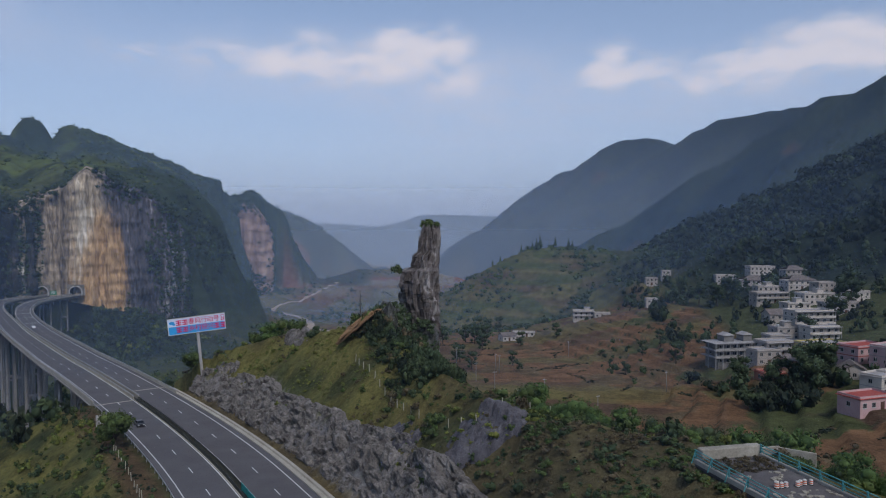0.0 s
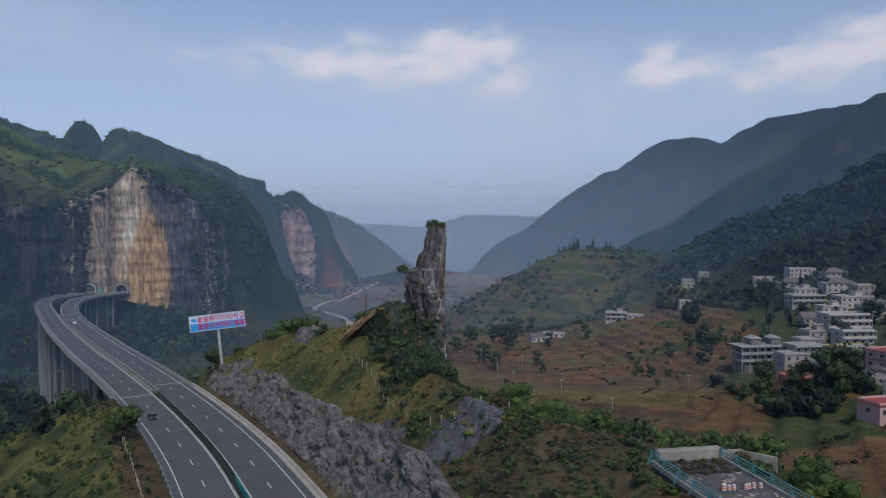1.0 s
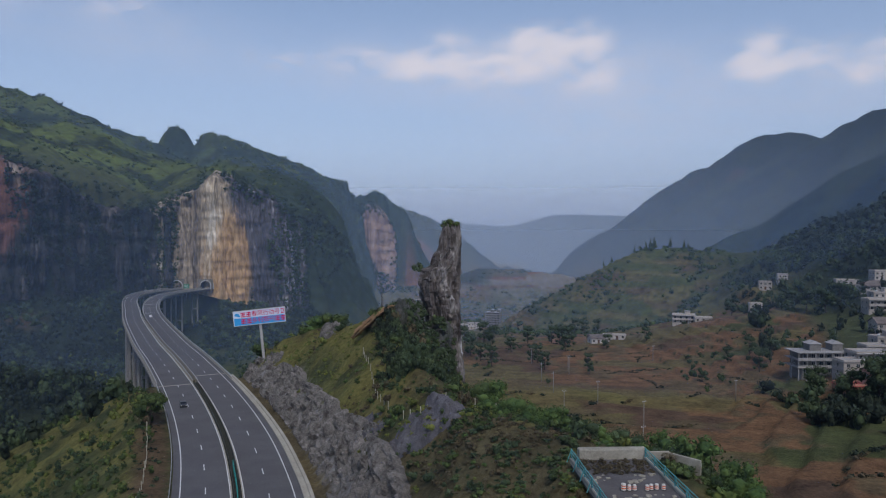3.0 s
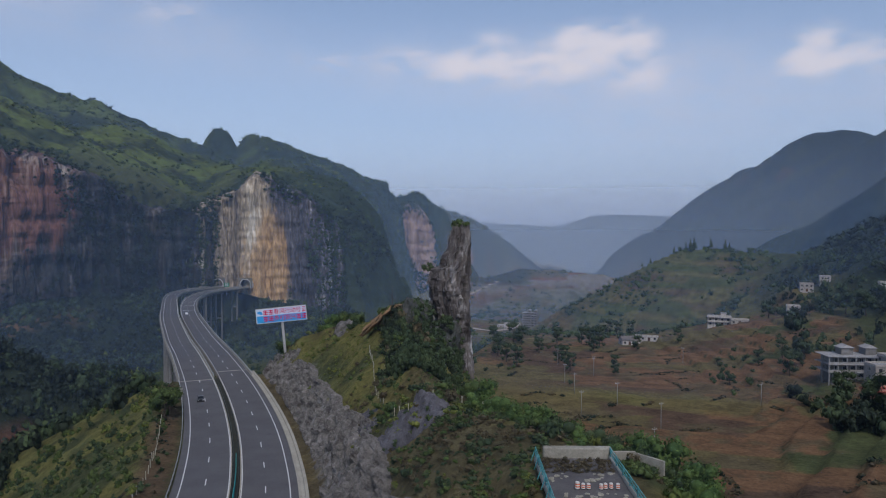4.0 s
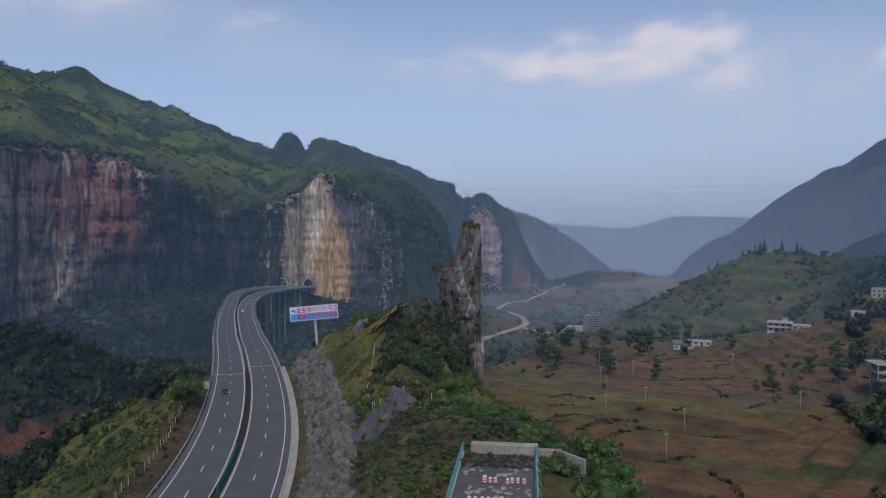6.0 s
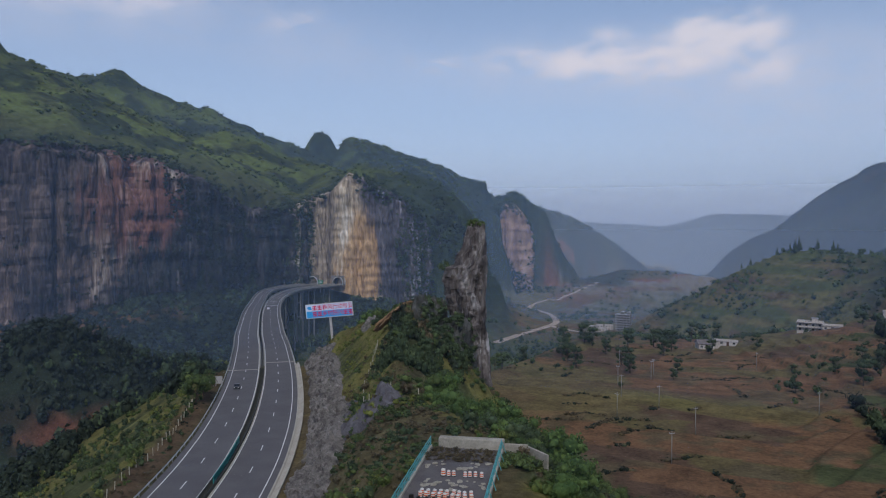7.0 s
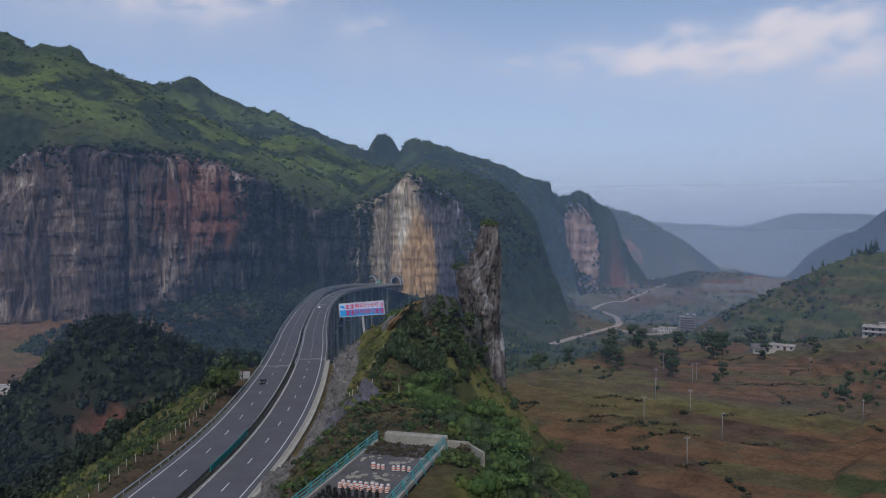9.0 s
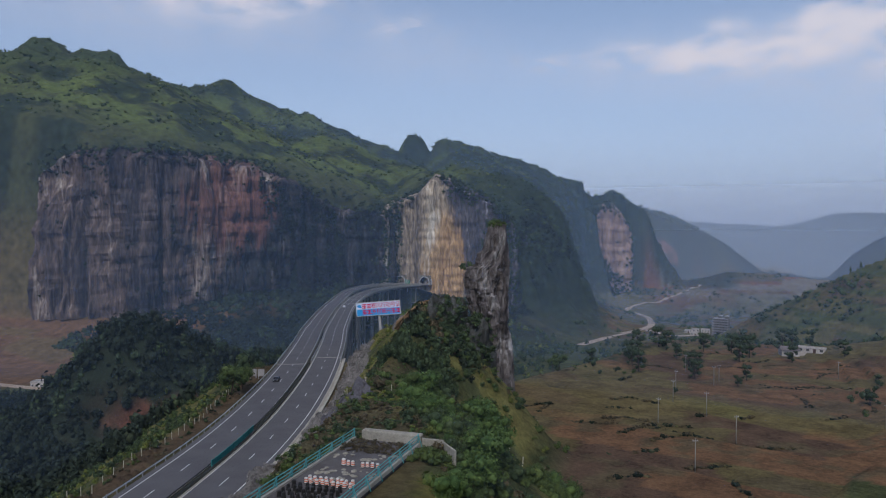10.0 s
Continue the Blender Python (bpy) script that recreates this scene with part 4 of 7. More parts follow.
# right-hand concrete gutter and kerb below the cutting
gutter = tagged(empty("drain_channel"), "pale concrete drain channel and kerb below the rock cutting", "drain")
lo_g = 14
sweep("channel", [(11.6, -0.2), (11.6, 0.22), (11.95, 0.22), (12.1, 0.02), (12.7, 0.02), (12.85, 0.4), (13.4, 0.45), (13.4, -0.3)], M_CONCRETE, gutter, lo=lo_g, hi=JOINT_I + 2, line=EAST_F)
# teal anti-glare fence on the central reserve
glare = tagged(empty("anti_glare_fence"), "teal painted metal anti-glare fence on the central reserve", "fence")
i0 = min(range(len(ROAD_F)), key=lambda i: (ROAD_F[i][0].xy - Vector((-23.5, 109))).length)
i1 = min(range(len(ROAD_F)), key=lambda i: (ROAD_F[i][0].xy - Vector((-37, 134))).length)
for u in (0.35, 0.95, 1.55):
    sweep("rail", rect(-0.06, 0.06, u, u + 0.09), M_TEAL, glare, lo=i0, hi=i1 + 1)
sweep("mesh_panel", rect(-0.02, 0.02, 0.44, 1.55), M_TEAL, glare, lo=i0, hi=i1 + 1)
for p, t, r in ROAD_F[i0:i1 + 1]:
    b = block("post", -0.07, 0.07, -0.07, 0.07, 0.0, 1.75, M_TEAL, glare)
    b.matrix_basis = turned(p, t)

# ---- the viaduct ----
viaduct = tagged(empty("viaduct"), "twin concrete viaduct decks carrying the expressway to the tunnels", "bridge")
for line, sgn in ((WEST_F, -1), (EAST_F, 1)):
    c = 6.5 * sgn
    sweep("girder", [(c - 5.9, -0.5), (c + 5.9, -0.5), (c + 5.9, -0.85), (c + 3.6, -1.2), (c + 3.4, -2.7), (c - 3.4, -2.7), (c - 3.6, -1.2), (c - 5.9, -0.85)], M_PIER, viaduct, lo=JOINT_I - 1, line=line)
    for a in (11.8 * sgn, 0.75 * sgn):
        sweep("parapet", [(a - 0.22, -0.8), (a - 0.14, 0.95), (a + 0.14, 0.95), (a + 0.22, -0.8)], M_CONCRETE, viaduct, lo=JOINT_I - 1, line=line)
        sweep("hand_rail", rect(a - 0.05, a + 0.05, 1.15, 1.25), M_STEEL, viaduct, lo=JOINT_I - 1, line=line)


def pier(p, t, r):
    """Two columns with a cap and a tie beam under one deck."""
    foot = min(z_at(p.x + r.x * a, p.y + r.y * a) for a in (-3, 3)) - p.z - 1.5
    foot = min(foot, -9.0)
    e = tagged(empty("bridge_pier", turned(p, t)), "tall twin-column concrete pier under the viaduct deck", "pier", group="piers of the viaduct")
    for a in (-3.0, 3.0):
        bm = bmesh.new()
        bmesh.ops.create_cone(bm, cap_ends=True, segments=20, radius1=0.82, radius2=0.72, depth=-2.7 - 1.4 - foot)
        bmesh.ops.translate(bm, vec=(a, 0, (foot - 4.1) / 2), verts=bm.verts)
        part("column", bm, M_PIER, e, smooth_shade=False)
    bm = bmesh.new()
    box(bm, -4.6, 4.6, -1.0, 1.0, -4.1, -2.7)
    bmesh.ops.bevel(bm, geom=bm.edges[:], offset=0.15, segments=1, affect="EDGES")
    part("cap_beam", bm, M_PIER, e)
    if foot < -24:
        block("tie_beam", -2.2, 2.2, -0.55, 0.55, foot * 0.5 - 0.7, foot * 0.5 + 0.7, M_PIER, e, 0.08)


s0 = sum((ROAD_F[i + 1][0] - ROAD_F[i][0]).length for i in range(JOINT_I)) + 22
while s0 < ROAD_LEN - 12:
    for line, sgn in ((WEST_F, -1), (EAST_F, 1)):
        p, t, r = along(line, s0)
        pier(p + r * 6.5 * sgn, t, r)
    s0 += 42.0


# ---- tunnel mouths ----
def tunnel(p, t, r):
    """A horseshoe mouth: a ring of pale masonry, a bore with its shade painted in and a flat headwall."""
    e = tagged(empty("tunnel_mouth", turned(p, t)), "arched tunnel mouth with a pale concrete ring and dark bore", "tunnel", group="tunnel mouths", kind="structure")

    def arch(rad, drop=0.0):
        pts = [(-rad, drop)]
        for i in range(19):
            a = math.pi - math.pi * i / 18
            pts.append((rad * math.cos(a), 2.6 + rad * math.sin(a)))
        return pts + [(rad, drop)]

    outer, inner = arch(6.5, -1.0), arch(5.8, -1.0)
    n = len(outer)
    verts = [(x, y, z) for y in (-3.2, 30.0) for ring in (outer, inner) for x, z in ring]
    faces = []
    for i in range(n - 1):
        faces += [(i, i + 1, n + i + 1, n + i), (i, 2 * n + i, 2 * n + i + 1, i + 1)]
    mesh_ob("ring", verts, faces, M_WHITEWASH, e)
    faces = [(n + i, n + i + 1, 3 * n + i + 1, 3 * n + i) for i in range(n - 1)] + [tuple(range(3 * n, 4 * n))]
    mesh_ob("bore", verts, faces, M_BORE, e)
    ring = [(x, -2.4, z) for x, z in outer]
    v = [(-8.4, -2.4, -1), (-8.4, -2.4, 10.4), (8.4, -2.4, 10.4), (8.4, -2.4, -1)] + ring
    f = [(1, 0) + tuple(range(4, 15)), (2, 1, 14), (3, 2) + tuple(range(14, 4 + n))]
    mesh_ob("headwall", v, f, M_HEADWALL, e)
    return e


for line, sgn in ((WEST_F, -1), (EAST_F, 1)):
    p, t, r = line[-1]
    tunnel(p + r * 6.5 * sgn - t * 1.0, t, r)
p, t, r = ROAD_F[-1]
sign = tagged(empty("direction_sign", turned(p - t * 16 + Vector((0, 0, -6)), t)), "green road sign on a steel post between the tunnel mouths", "sign")
block("panel", -3.0, 3.0, -0.1, 0.1, 7.0, 11.5, M_SIGNGREEN, sign, 0.03)
block("post", -0.15, 0.15, -0.1, 0.1, -3.0, 7.0, M_STEEL, sign)
for z in (8.2, 9.2, 10.2):
    block("lettering_bar", -2.2, 2.0, -0.13, -0.102, z, z + 0.45, M_LINE, sign)

# ---- the billboard ----
BB = Vector((-86.85, 247.43, 0))
bb_z = z_at(BB.x, BB.y)
bill = tagged(empty("billboard", Matrix.Translation((BB.x, BB.y, 15.0)) @ Matrix.Rotation(radians(20.6), 4, "Z") @ Matrix.Rotation(radians(-5.2), 4, "Y") @ Matrix.Translation((0, 0, -15.0))), "large billboard on a steel post, pink lettering over a blue band", "billboard")
BW, BZ0, BZ1 = 9.45, 12.2, 17.6
bm = bmesh.new()
bmesh.ops.create_cone(bm, cap_ends=True, segments=20, radius1=0.55, radius2=0.5, depth=BZ0 - bb_z + 3)
bmesh.ops.translate(bm, vec=(0, 0.5, (BZ0 + bb_z - 1) / 2), verts=bm.verts)
part("post", bm, M_RAWPALE, bill, smooth_shade=True)
block("panel", -BW, BW, -0.35, 0.35, BZ0, BZ1, M_BILL, bill, 0.04)
block("sky_band", -BW + 0.2, BW - 0.2, -0.36, -0.356, BZ0 + 0.12, BZ0 + 2.75, M_BILLBLUE, bill, label="blue printed band")
block("frame_edge", -BW - 0.12, BW + 0.12, -0.42, 0.42, BZ1 - 0.02, BZ1 + 0.14, M_WHITEWASH, bill)
block("frame_edge", -BW - 0.12, BW + 0.12, -0.42, 0.42, BZ0 - 0.14, BZ0 + 0.02, M_STEEL, bill)
block("frame_edge", -BW - 0.12, -BW + 0.04, -0.42, 0.42, BZ0, BZ1, M_WHITEWASH, bill)
block("frame_edge", BW - 0.04, BW + 0.12, -0.42, 0.42, BZ0, BZ1, M_WHITEWASH, bill)
bm = bmesh.new()
for cx, cz, rad in ((-8.1, 16.3, 0.8), (-7.5, 15.8, 0.5)):
    r0 = bmesh.ops.create_circle(bm, cap_ends=True, segments=18, radius=rad)["verts"]
    for v in r0:
        v.co = Vector((cx + v.co.x * 1.1, -0.362 - 0.004 * rad, cz + v.co.y * 0.7))
part("emblem", bm, M_BILLBLUE, bill, "round blue printed emblem")


def lettering(text, x, z, size, material, parent, name="lettering"):
    cu = bpy.data.curves.new(name, "FONT")
    cu.body, cu.size, cu.align_x, cu.align_y, cu.extrude = text, size, "CENTER", "CENTER", 0.01
    cu.offset = 0.018
    tmp = new("tmp_text", cu)
    dg = bpy.context.evaluated_depsgraph_get()
    me = bpy.data.meshes.new_from_object(tmp.evaluated_get(dg))
    bpy.data.objects.remove(tmp)
    me.materials.clear()
    me.materials.append(material)
    ob = new(name, me)
    ob.parent = parent
    ob.matrix_basis = Matrix.Translation((x, -0.38, z)) @ Matrix.Rotation(radians(90), 4, "X")
    return ob


def bar(x, z, w, h, material, parent):
    """Plain strokes in place of a character that cannot be read."""
    for dz in (-0.36, 0.0, 0.36):
        block("lettering_bar", x - w / 2, x + w / 2, -0.385, -0.365, z + dz * h - 0.09 * h, z + dz * h + 0.11 * h, material, parent)
    block("lettering_bar", x - 0.08 * w, x + 0.10 * w, -0.3845, -0.3655, z - 0.5 * h, z + 0.5 * h, material, parent)


CH = 2.2
for row, (z, words) in enumerate(((16.15, "__春风行动号角"), (13.7, "__乡村振兴__"))):
    for i, chx in enumerate(words):
        x = -5.9 + i * 2.08
        if chx == "_":
            bar(x, z, 1.75, 1.9, M_PINK, bill)
        else:
            lettering(chx, x, z, CH, M_PINK, bill)
# ---- rocks ----
def pinnacle():
    """A leaning limestone pillar standing on the spur."""
    rings = [(-6, -4.4, 196.2, 5.8, 7.0), (8, -4.8, 196.2, 4.7, 6.4), (18, -5.2, 196.0, 4.5, 6.4), (24, -5.6, 195.8, 4.8, 6.9), (28, -6.2, 195.6, 5.3, 7.4), (33, -6.5, 195.4, 5.5, 7.7), (37.0, -6.2, 195.4, 5.2, 7.0),
             (37.8, -4.9, 195.5, 4.1, 5.8), (41.2, -4.4, 195.6, 3.7, 5.0), (42.0, -3.8, 195.6, 3.1, 4.2), (44.5, -3.6, 195.6, 3.1, 3.9), (47, -3.3, 195.6, 2.7, 3.2), (49.3, -3.2, 195.8, 2.3, 2.7), (50.0, -3.2, 195.9, 0.3, 0.3)]
    zs = np.concatenate([np.linspace(-6, 49.3, 150), [49.7, 50.0]])
    prof = np.array(rings)
    n, verts = 84, []
    a = np.linspace(0, 2 * np.pi, n, endpoint=False)
    for z in zs:
        cx, cy, rx, ry = (np.interp(z, prof[:, 0], prof[:, i]) for i in range(1, 5))
        ca, sa = np.cos(a), np.sin(a)
        blocky = (np.abs(ca) ** 3.2 + np.abs(sa) ** 3.2) ** (-1 / 3.2)
        turn = a + 0.35 * vnoise(a * 0 + z / 7, a * 0 + 3.0)
        col = np.floor(turn * 15 / (2 * np.pi) + 0.7 * vnoise(np.floor(a * 4), a * 0, z / 9))
        row = np.floor(z / 7.5 + 2.5 * hash01(col, col * 0, col * 0 + 5))
        slab = 0.17 * (hash01(col, row, col * 0 + 1) - 0.5) + 0.07 * (hash01(np.floor(turn * 34 / (2 * np.pi)), np.floor(z / 1.3) + 0 * a, a * 0 + 7) - 0.5)
        crack = -0.16 * np.clip(1 - np.abs(fbm(ca * 2.2 + 11, sa * 2.2, z / 22 + 3, 2)) * 9, 0, 1)
        big = 0.07 * fbm(ca * 1.2 + 7, sa * 1.2, z / 14, 3) + 0.05 * (np.abs(fbm(ca * 4.5, sa * 4.5, z / 18, 3)) - 0.4) + 0.03 * fbm(ca * 0.7 + 3, sa * 0.7, z / 2.4, 3) - 0.10 * np.clip(1 - np.abs(vnoise(turn * 4.5, a * 0 + 9.0, z / 26)) * 5, 0, 1)
        k = (0.98 + slab + crack + big + 0.09 * fbm(ca * 8, sa * 8, z / 3.2, 4)) * (0.45 + 0.55 * blocky)
        verts += list(np.stack([cx + rx * ca * k, cy + ry * sa * k, z + 0 * a], 1))
    faces = [(j * n + i, j * n + (i + 1) % n, (j + 1) * n + (i + 1) % n, (j + 1) * n + i) for j in range(len(zs) - 1) for i in range(n)]
    faces.append(tuple(range((len(zs) - 1) * n, len(zs) * n)))
    ob = mesh_ob("rock_pinnacle", np.array(verts), faces, M_PINNACLE)
    return tagged(ob, "tall leaning limestone pillar, grey and white, on the green spur", "rock")


pinnacle()


def rock_mass(x, y, z, rx, ry, rz, label, material, seed, squeeze=3.0, detail=26):
    """A craggy boulder or outcrop, sunk into the slope."""
    n, m, verts = detail * 2, detail, []
    for j in range(m + 1):
        b = math.pi * (j / m) - math.pi / 2
        a = np.linspace(0, 2 * np.pi, n, endpoint=False)
        ux, uy, uz = np.cos(a) * math.cos(b), np.sin(a) * math.cos(b), np.full(n, math.sin(b))
        sup = (np.abs(ux) ** squeeze + np.abs(uy) ** squeeze + np.abs(uz) ** squeeze) ** (-1 / squeeze)
        k = sup * (0.85 + 0.22 * fbm(ux * 1.6 + seed, uy * 1.6, uz * 1.6, 4) + 0.12 * np.abs(fbm(ux * 5 + seed, uy * 5, uz * 2, 3)))
        verts += list(np.stack([x + rx * ux * k, y + ry * uy * k, z + rz * uz * k], 1))
    faces = [(j * n + i, j * n + (i + 1) % n, (j + 1) * n + (i + 1) % n, (j + 1) * n + i) for j in range(m) for i in range(n)]
    ob = mesh_ob("rock_outcrop", np.array(verts), faces, material)
    return tagged(ob, label, "rock")


rock_mass(-13.0, 183, 17, 5.0, 9.5, 12.5, "dark ivy-covered rock shoulder beside the pillar", M_DARKROCK, 3.0)
rock_mass(-8.5, 174, 11, 6.0, 8.5, 11.0, "dark ivy-covered rock shoulder beside the pillar", M_DARKROCK, 8.0)
rock_mass(-5.0, 186, 12, 4.0, 7.0, 12.0, "dark ivy-covered rock shoulder beside the pillar", M_DARKROCK, 14.0)

# tilted orange strata on the crest
strata = tagged(empty("layered_outcrop", Matrix.Translation((-19.6, 180.0, 25.0)) @ Matrix.Rotation(radians(-10), 4, "Z")), "stack of tilted orange-brown rock slabs on the grassy crest", "rock")
rng = random.Random(4)
for i in range(30):
    bm = bmesh.new()
    w = rng.uniform(1.6, 3.6)
    box(bm, -w, w * 0.8, -1.0, 1.0, -0.15, 0.15)
    bmesh.ops.subdivide_edges(bm, edges=bm.edges[:], cuts=3, use_grid_fill=True)
    for v in bm.verts:
        v.co += Vector((noise.noise(v.co * 0.9 + Vector((i, 0, 0))), noise.noise(v.co * 0.9 + Vector((0, i, 0))), 0.5 * noise.noise(v.co * 0.8 + Vector((0, 0, i))))) * 0.42
    sl = part("slab", bm, M_STRATA, strata)
    f = (i % 10) / 9
    sl.matrix_basis = Matrix.Translation((-4.2 + 6.4 * f + rng.uniform(-0.5, 0.5), -3.4 + 1.5 * (i // 10) + rng.uniform(-0.5, 0.5), -3.6 + 4.6 * f + 0.55 * (i // 10) + rng.uniform(-0.4, 0.4))) @ Matrix.Rotation(radians(-42 + rng.uniform(-6, 6)), 4, "Y") @ Matrix.Rotation(radians(rng.uniform(-12, 12)), 4, "Z")


def cells(u, v, seed):
    """Broken blocks over a face: each point's distance to the nearest joint and its block's own number."""
    f1, f2, who = np.full(u.shape, 9.0), np.full(u.shape, 9.0), np.zeros(u.shape)
    iu, iv = np.floor(u), np.floor(v)
    for a in (-1, 0, 1):
        for b in (-1, 0, 1):
            cu, cv = iu + a, iv + b
            k = cu * 0 + seed
            d = np.hypot(cu + hash01(cu, cv, k) - u, cv + hash01(cu, cv, k + 1) - v)
            f2 = np.where(d < f1, f1, np.minimum(f2, d))
            who = np.where(d < f1, hash01(cu, cv, k + 2), who)
            f1 = np.minimum(f1, d)
    return f2 - f1, who


def broken(s, v, seed):
    """Relief of blasted rock over a face, in metres."""
    warp = 0.5 * fbm(s / 3.0, v / 3.0, seed + 20, 2)
    joint, who = cells(s / 3.4 + 0.22 * v + warp, v / 2.1 + warp, seed)
    joint2, who2 = cells(s / 1.25 + 0.2 * v, v / 0.85, seed + 5)
    return 0.9 * fbm(s / 8, v / 5, seed + 9, 3) + 1.7 * (who - 0.4) + 0.8 * (who2 - 0.5) - 0.85 * smooth(0.18, 0.0, joint) - 0.42 * smooth(0.24, 0.0, joint2) + 0.22 * fbm(s / 0.8, v / 0.8, seed + 4, 2)


def rock_cutting():
    """The blasted face above the road, with ledges and joints."""
    fr = [f for f in EAST_F if 40 < f[0].y < 236]
    dense = []
    for (p, t, r), (q, t2, r2) in zip(fr[:-1], fr[1:]):
        for j in range(10):
            dense.append((p.lerp(q, j / 10), r.lerp(r2, j / 10)))
    rows = np.arange(15.0, 29.4, 0.36)
    n = len(dense)
    px = np.array([[p.x, p.y, p.z] for p, r in dense])
    pr = np.array([[r.x, r.y] for p, r in dense])
    x = px[None, :, 0] + rows[:, None] * pr[None, :, 0]
    y = px[None, :, 1] + rows[:, None] * pr[None, :, 1]
    s = np.tile(np.arange(n) * 0.4, (len(rows), 1))
    v = np.tile(rows[:, None], (1, n))
    h = ground_height(x.ravel(), y.ravel()).reshape(x.shape)
    limit = 24.3 + 2.2 * smooth(150, 110, y) + 1.1 * fbm(s / 9, s * 0 + 2, 0, 3) - 2.0 * smooth(212, 232, y)
    edge = smooth(15.0, 15.9, v) * smooth(limit, limit - 0.9, v) * smooth(0, 10, s) * smooth(n * 0.4, n * 0.4 - 6, s)
    out = (broken(s, v * 1.4, 3) + 0.75) * edge - 1.3 * (1 - edge)
    co = np.stack([(x - 0.73 * out * pr[None, :, 0]).ravel(), (y - 0.73 * out * pr[None, :, 1]).ravel(), (h + 0.68 * out).ravel()], 1)
    i = np.arange((len(rows) - 1) * (n - 1))
    a = (i // (n - 1)) * n + i % (n - 1)
    ob = mesh_ob("rock_cutting", co, np.stack([a, a + 1, a + n + 1, a + n], 1), M_CUT)
    return tagged(ob, "blasted grey rock face of the road cutting", "rock face", kind="structure")


rock_cutting()


def rock_sheet(cx, cy, la, lb, yaw, label, material, seed):
    """A bare patch of broken rock lying on the slope."""
    na, nb = int(la / 0.17), int(lb / 0.17)
    u, v = np.meshgrid(np.linspace(-la, la, na), np.linspace(-lb, lb, nb))
    x = cx + u * math.cos(yaw) - v * math.sin(yaw)
    y = cy + u * math.sin(yaw) + v * math.cos(yaw)
    h = ground_height(x.ravel(), y.ravel()).reshape(x.shape)
    r = np.hypot(u / la, v / lb) + 0.16 * fbm(u / 4, v / 4, seed, 3)
    edge = smooth(0.92, 0.72, r)
    z = h + (0.65 * broken(u, v * 1.2, seed) + 0.55) * edge - 1.0 * (1 - edge)
    i = np.arange((nb - 1) * (na - 1))
    a = (i // (na - 1)) * na + i % (na - 1)
    ob = mesh_ob("rock_outcrop", np.stack([x.ravel(), y.ravel(), z.ravel()], 1), np.stack([a, a + 1, a + na + 1, a + na], 1), material)
    return tagged(ob, label, "rock")


rock_sheet(7.5, 115.5, 9.2, 4.4, radians(-24), "bare purple-grey rock patch above the road cutting", M_PURPLEROCK, 51)
rock_sheet(-6.0, 131.0, 6.0, 2.6, radians(-52), "small bare rock patch in the grass above the cutting", M_PURPLEROCK, 71)
rock_sheet(-41.0, 200.0, 9.0, 3.2, radians(-52), "grey rock ribs breaking through the dry grass of the crest", M_CUT, 83)


# ---- the viewing platform ----
PLAT_M = Matrix(((PLAT_DIR.y, PLAT_DIR.x, 0, PLAT_O.x), (-PLAT_DIR.x, PLAT_DIR.y, 0, PLAT_O.y), (0, 0, 1, PLAT_O.z), (0, 0, 0, 1)))
plat = tagged(empty("viewing_platform", PLAT_M), "old concrete platform with a low end wall, patched surface", "platform")
PW, PL = 4.6, 34.0
block("deck", -PW, PW, -PL, 0.0, -2.6, 0.0, M_OLDTARMAC, plat, 0.05)
for sx in (-1, 1):
    block("kerb", sx * PW - 0.2, sx * PW + 0.2, -PL, 0.0, -0.3, 0.28, M_CONCRETE, plat, 0.04)
block("end_wall", -3.6, PW + 0.3, -0.1, 1.1, -2.0, 1.25, M_OLDCONCRETE, plat, 0.12, "weathered beige concrete end wall")
block("wing_wall", PW + 0.32, PW + 3.3, 0.35, 0.68, -2.0, 0.75, M_OLDCONCRETE, plat, 0.06)
wing = block("wing_wall", 0, 4.2, -0.14, 0.14, -2.2, 0.62, M_OLDCONCRETE, plat, 0.06)
wing.matrix_basis = Matrix.Translation((PW + 3.25, 0.42, 0)) @ Matrix.Rotation(radians(-50), 4, "Z")


def railing(sx):
    r = tagged(empty("railing", PLAT_M), "teal painted metal railing along the platform edge", "railing", group="platform railings")
    x = sx * PW
    for z in (0.55, 0.95, 1.35):
        bm = bmesh.new()
        bmesh.ops.create_cone(bm, cap_ends=True, segments=8, radius1=0.06, radius2=0.06, depth=PL)
        bmesh.ops.rotate(bm, matrix=Matrix.Rotation(radians(90), 3, "X"), verts=bm.verts)
        bmesh.ops.translate(bm, vec=(x, -PL / 2, z), verts=bm.verts)
        part("bar", bm, M_TEALRAIL, r)
    for k in range(11):
        y = -0.2 - k * 3.3
        bm = bmesh.new()
        box(bm, x - 0.07, x + 0.07, y - 0.07, y + 0.07, 0.25, 1.45)
        bmesh.ops.bevel(bm, geom=bm.edges[:], offset=0.02, segments=1, affect="EDGES")
        post = part("post", bm, M_TEALRAIL, r)
        bm = bmesh.new()
        v = [bm.verts.new(c) for c in ((x, y - 0.04, 1.2), (x, y + 0.04, 1.2), (x + sx * 0.5, y + 0.04, -0.25), (x + sx * 0.5, y - 0.04, -0.25), (x + sx * 0.1, y - 0.04, 1.2), (x + sx * 0.1, y + 0.04, 1.2), (x + sx * 0.6, y + 0.04, -0.25), (x + sx * 0.6, y - 0.04, -0.25))]
        for f in ((0, 1, 2, 3), (4, 7, 6, 5), (0, 3, 7, 4), (1, 5, 6, 2), (0, 4, 5, 1), (3, 2, 6, 7)):
            bm.faces.new([v[q] for q in f])
        part("stay", bm, M_TEALRAIL, post)


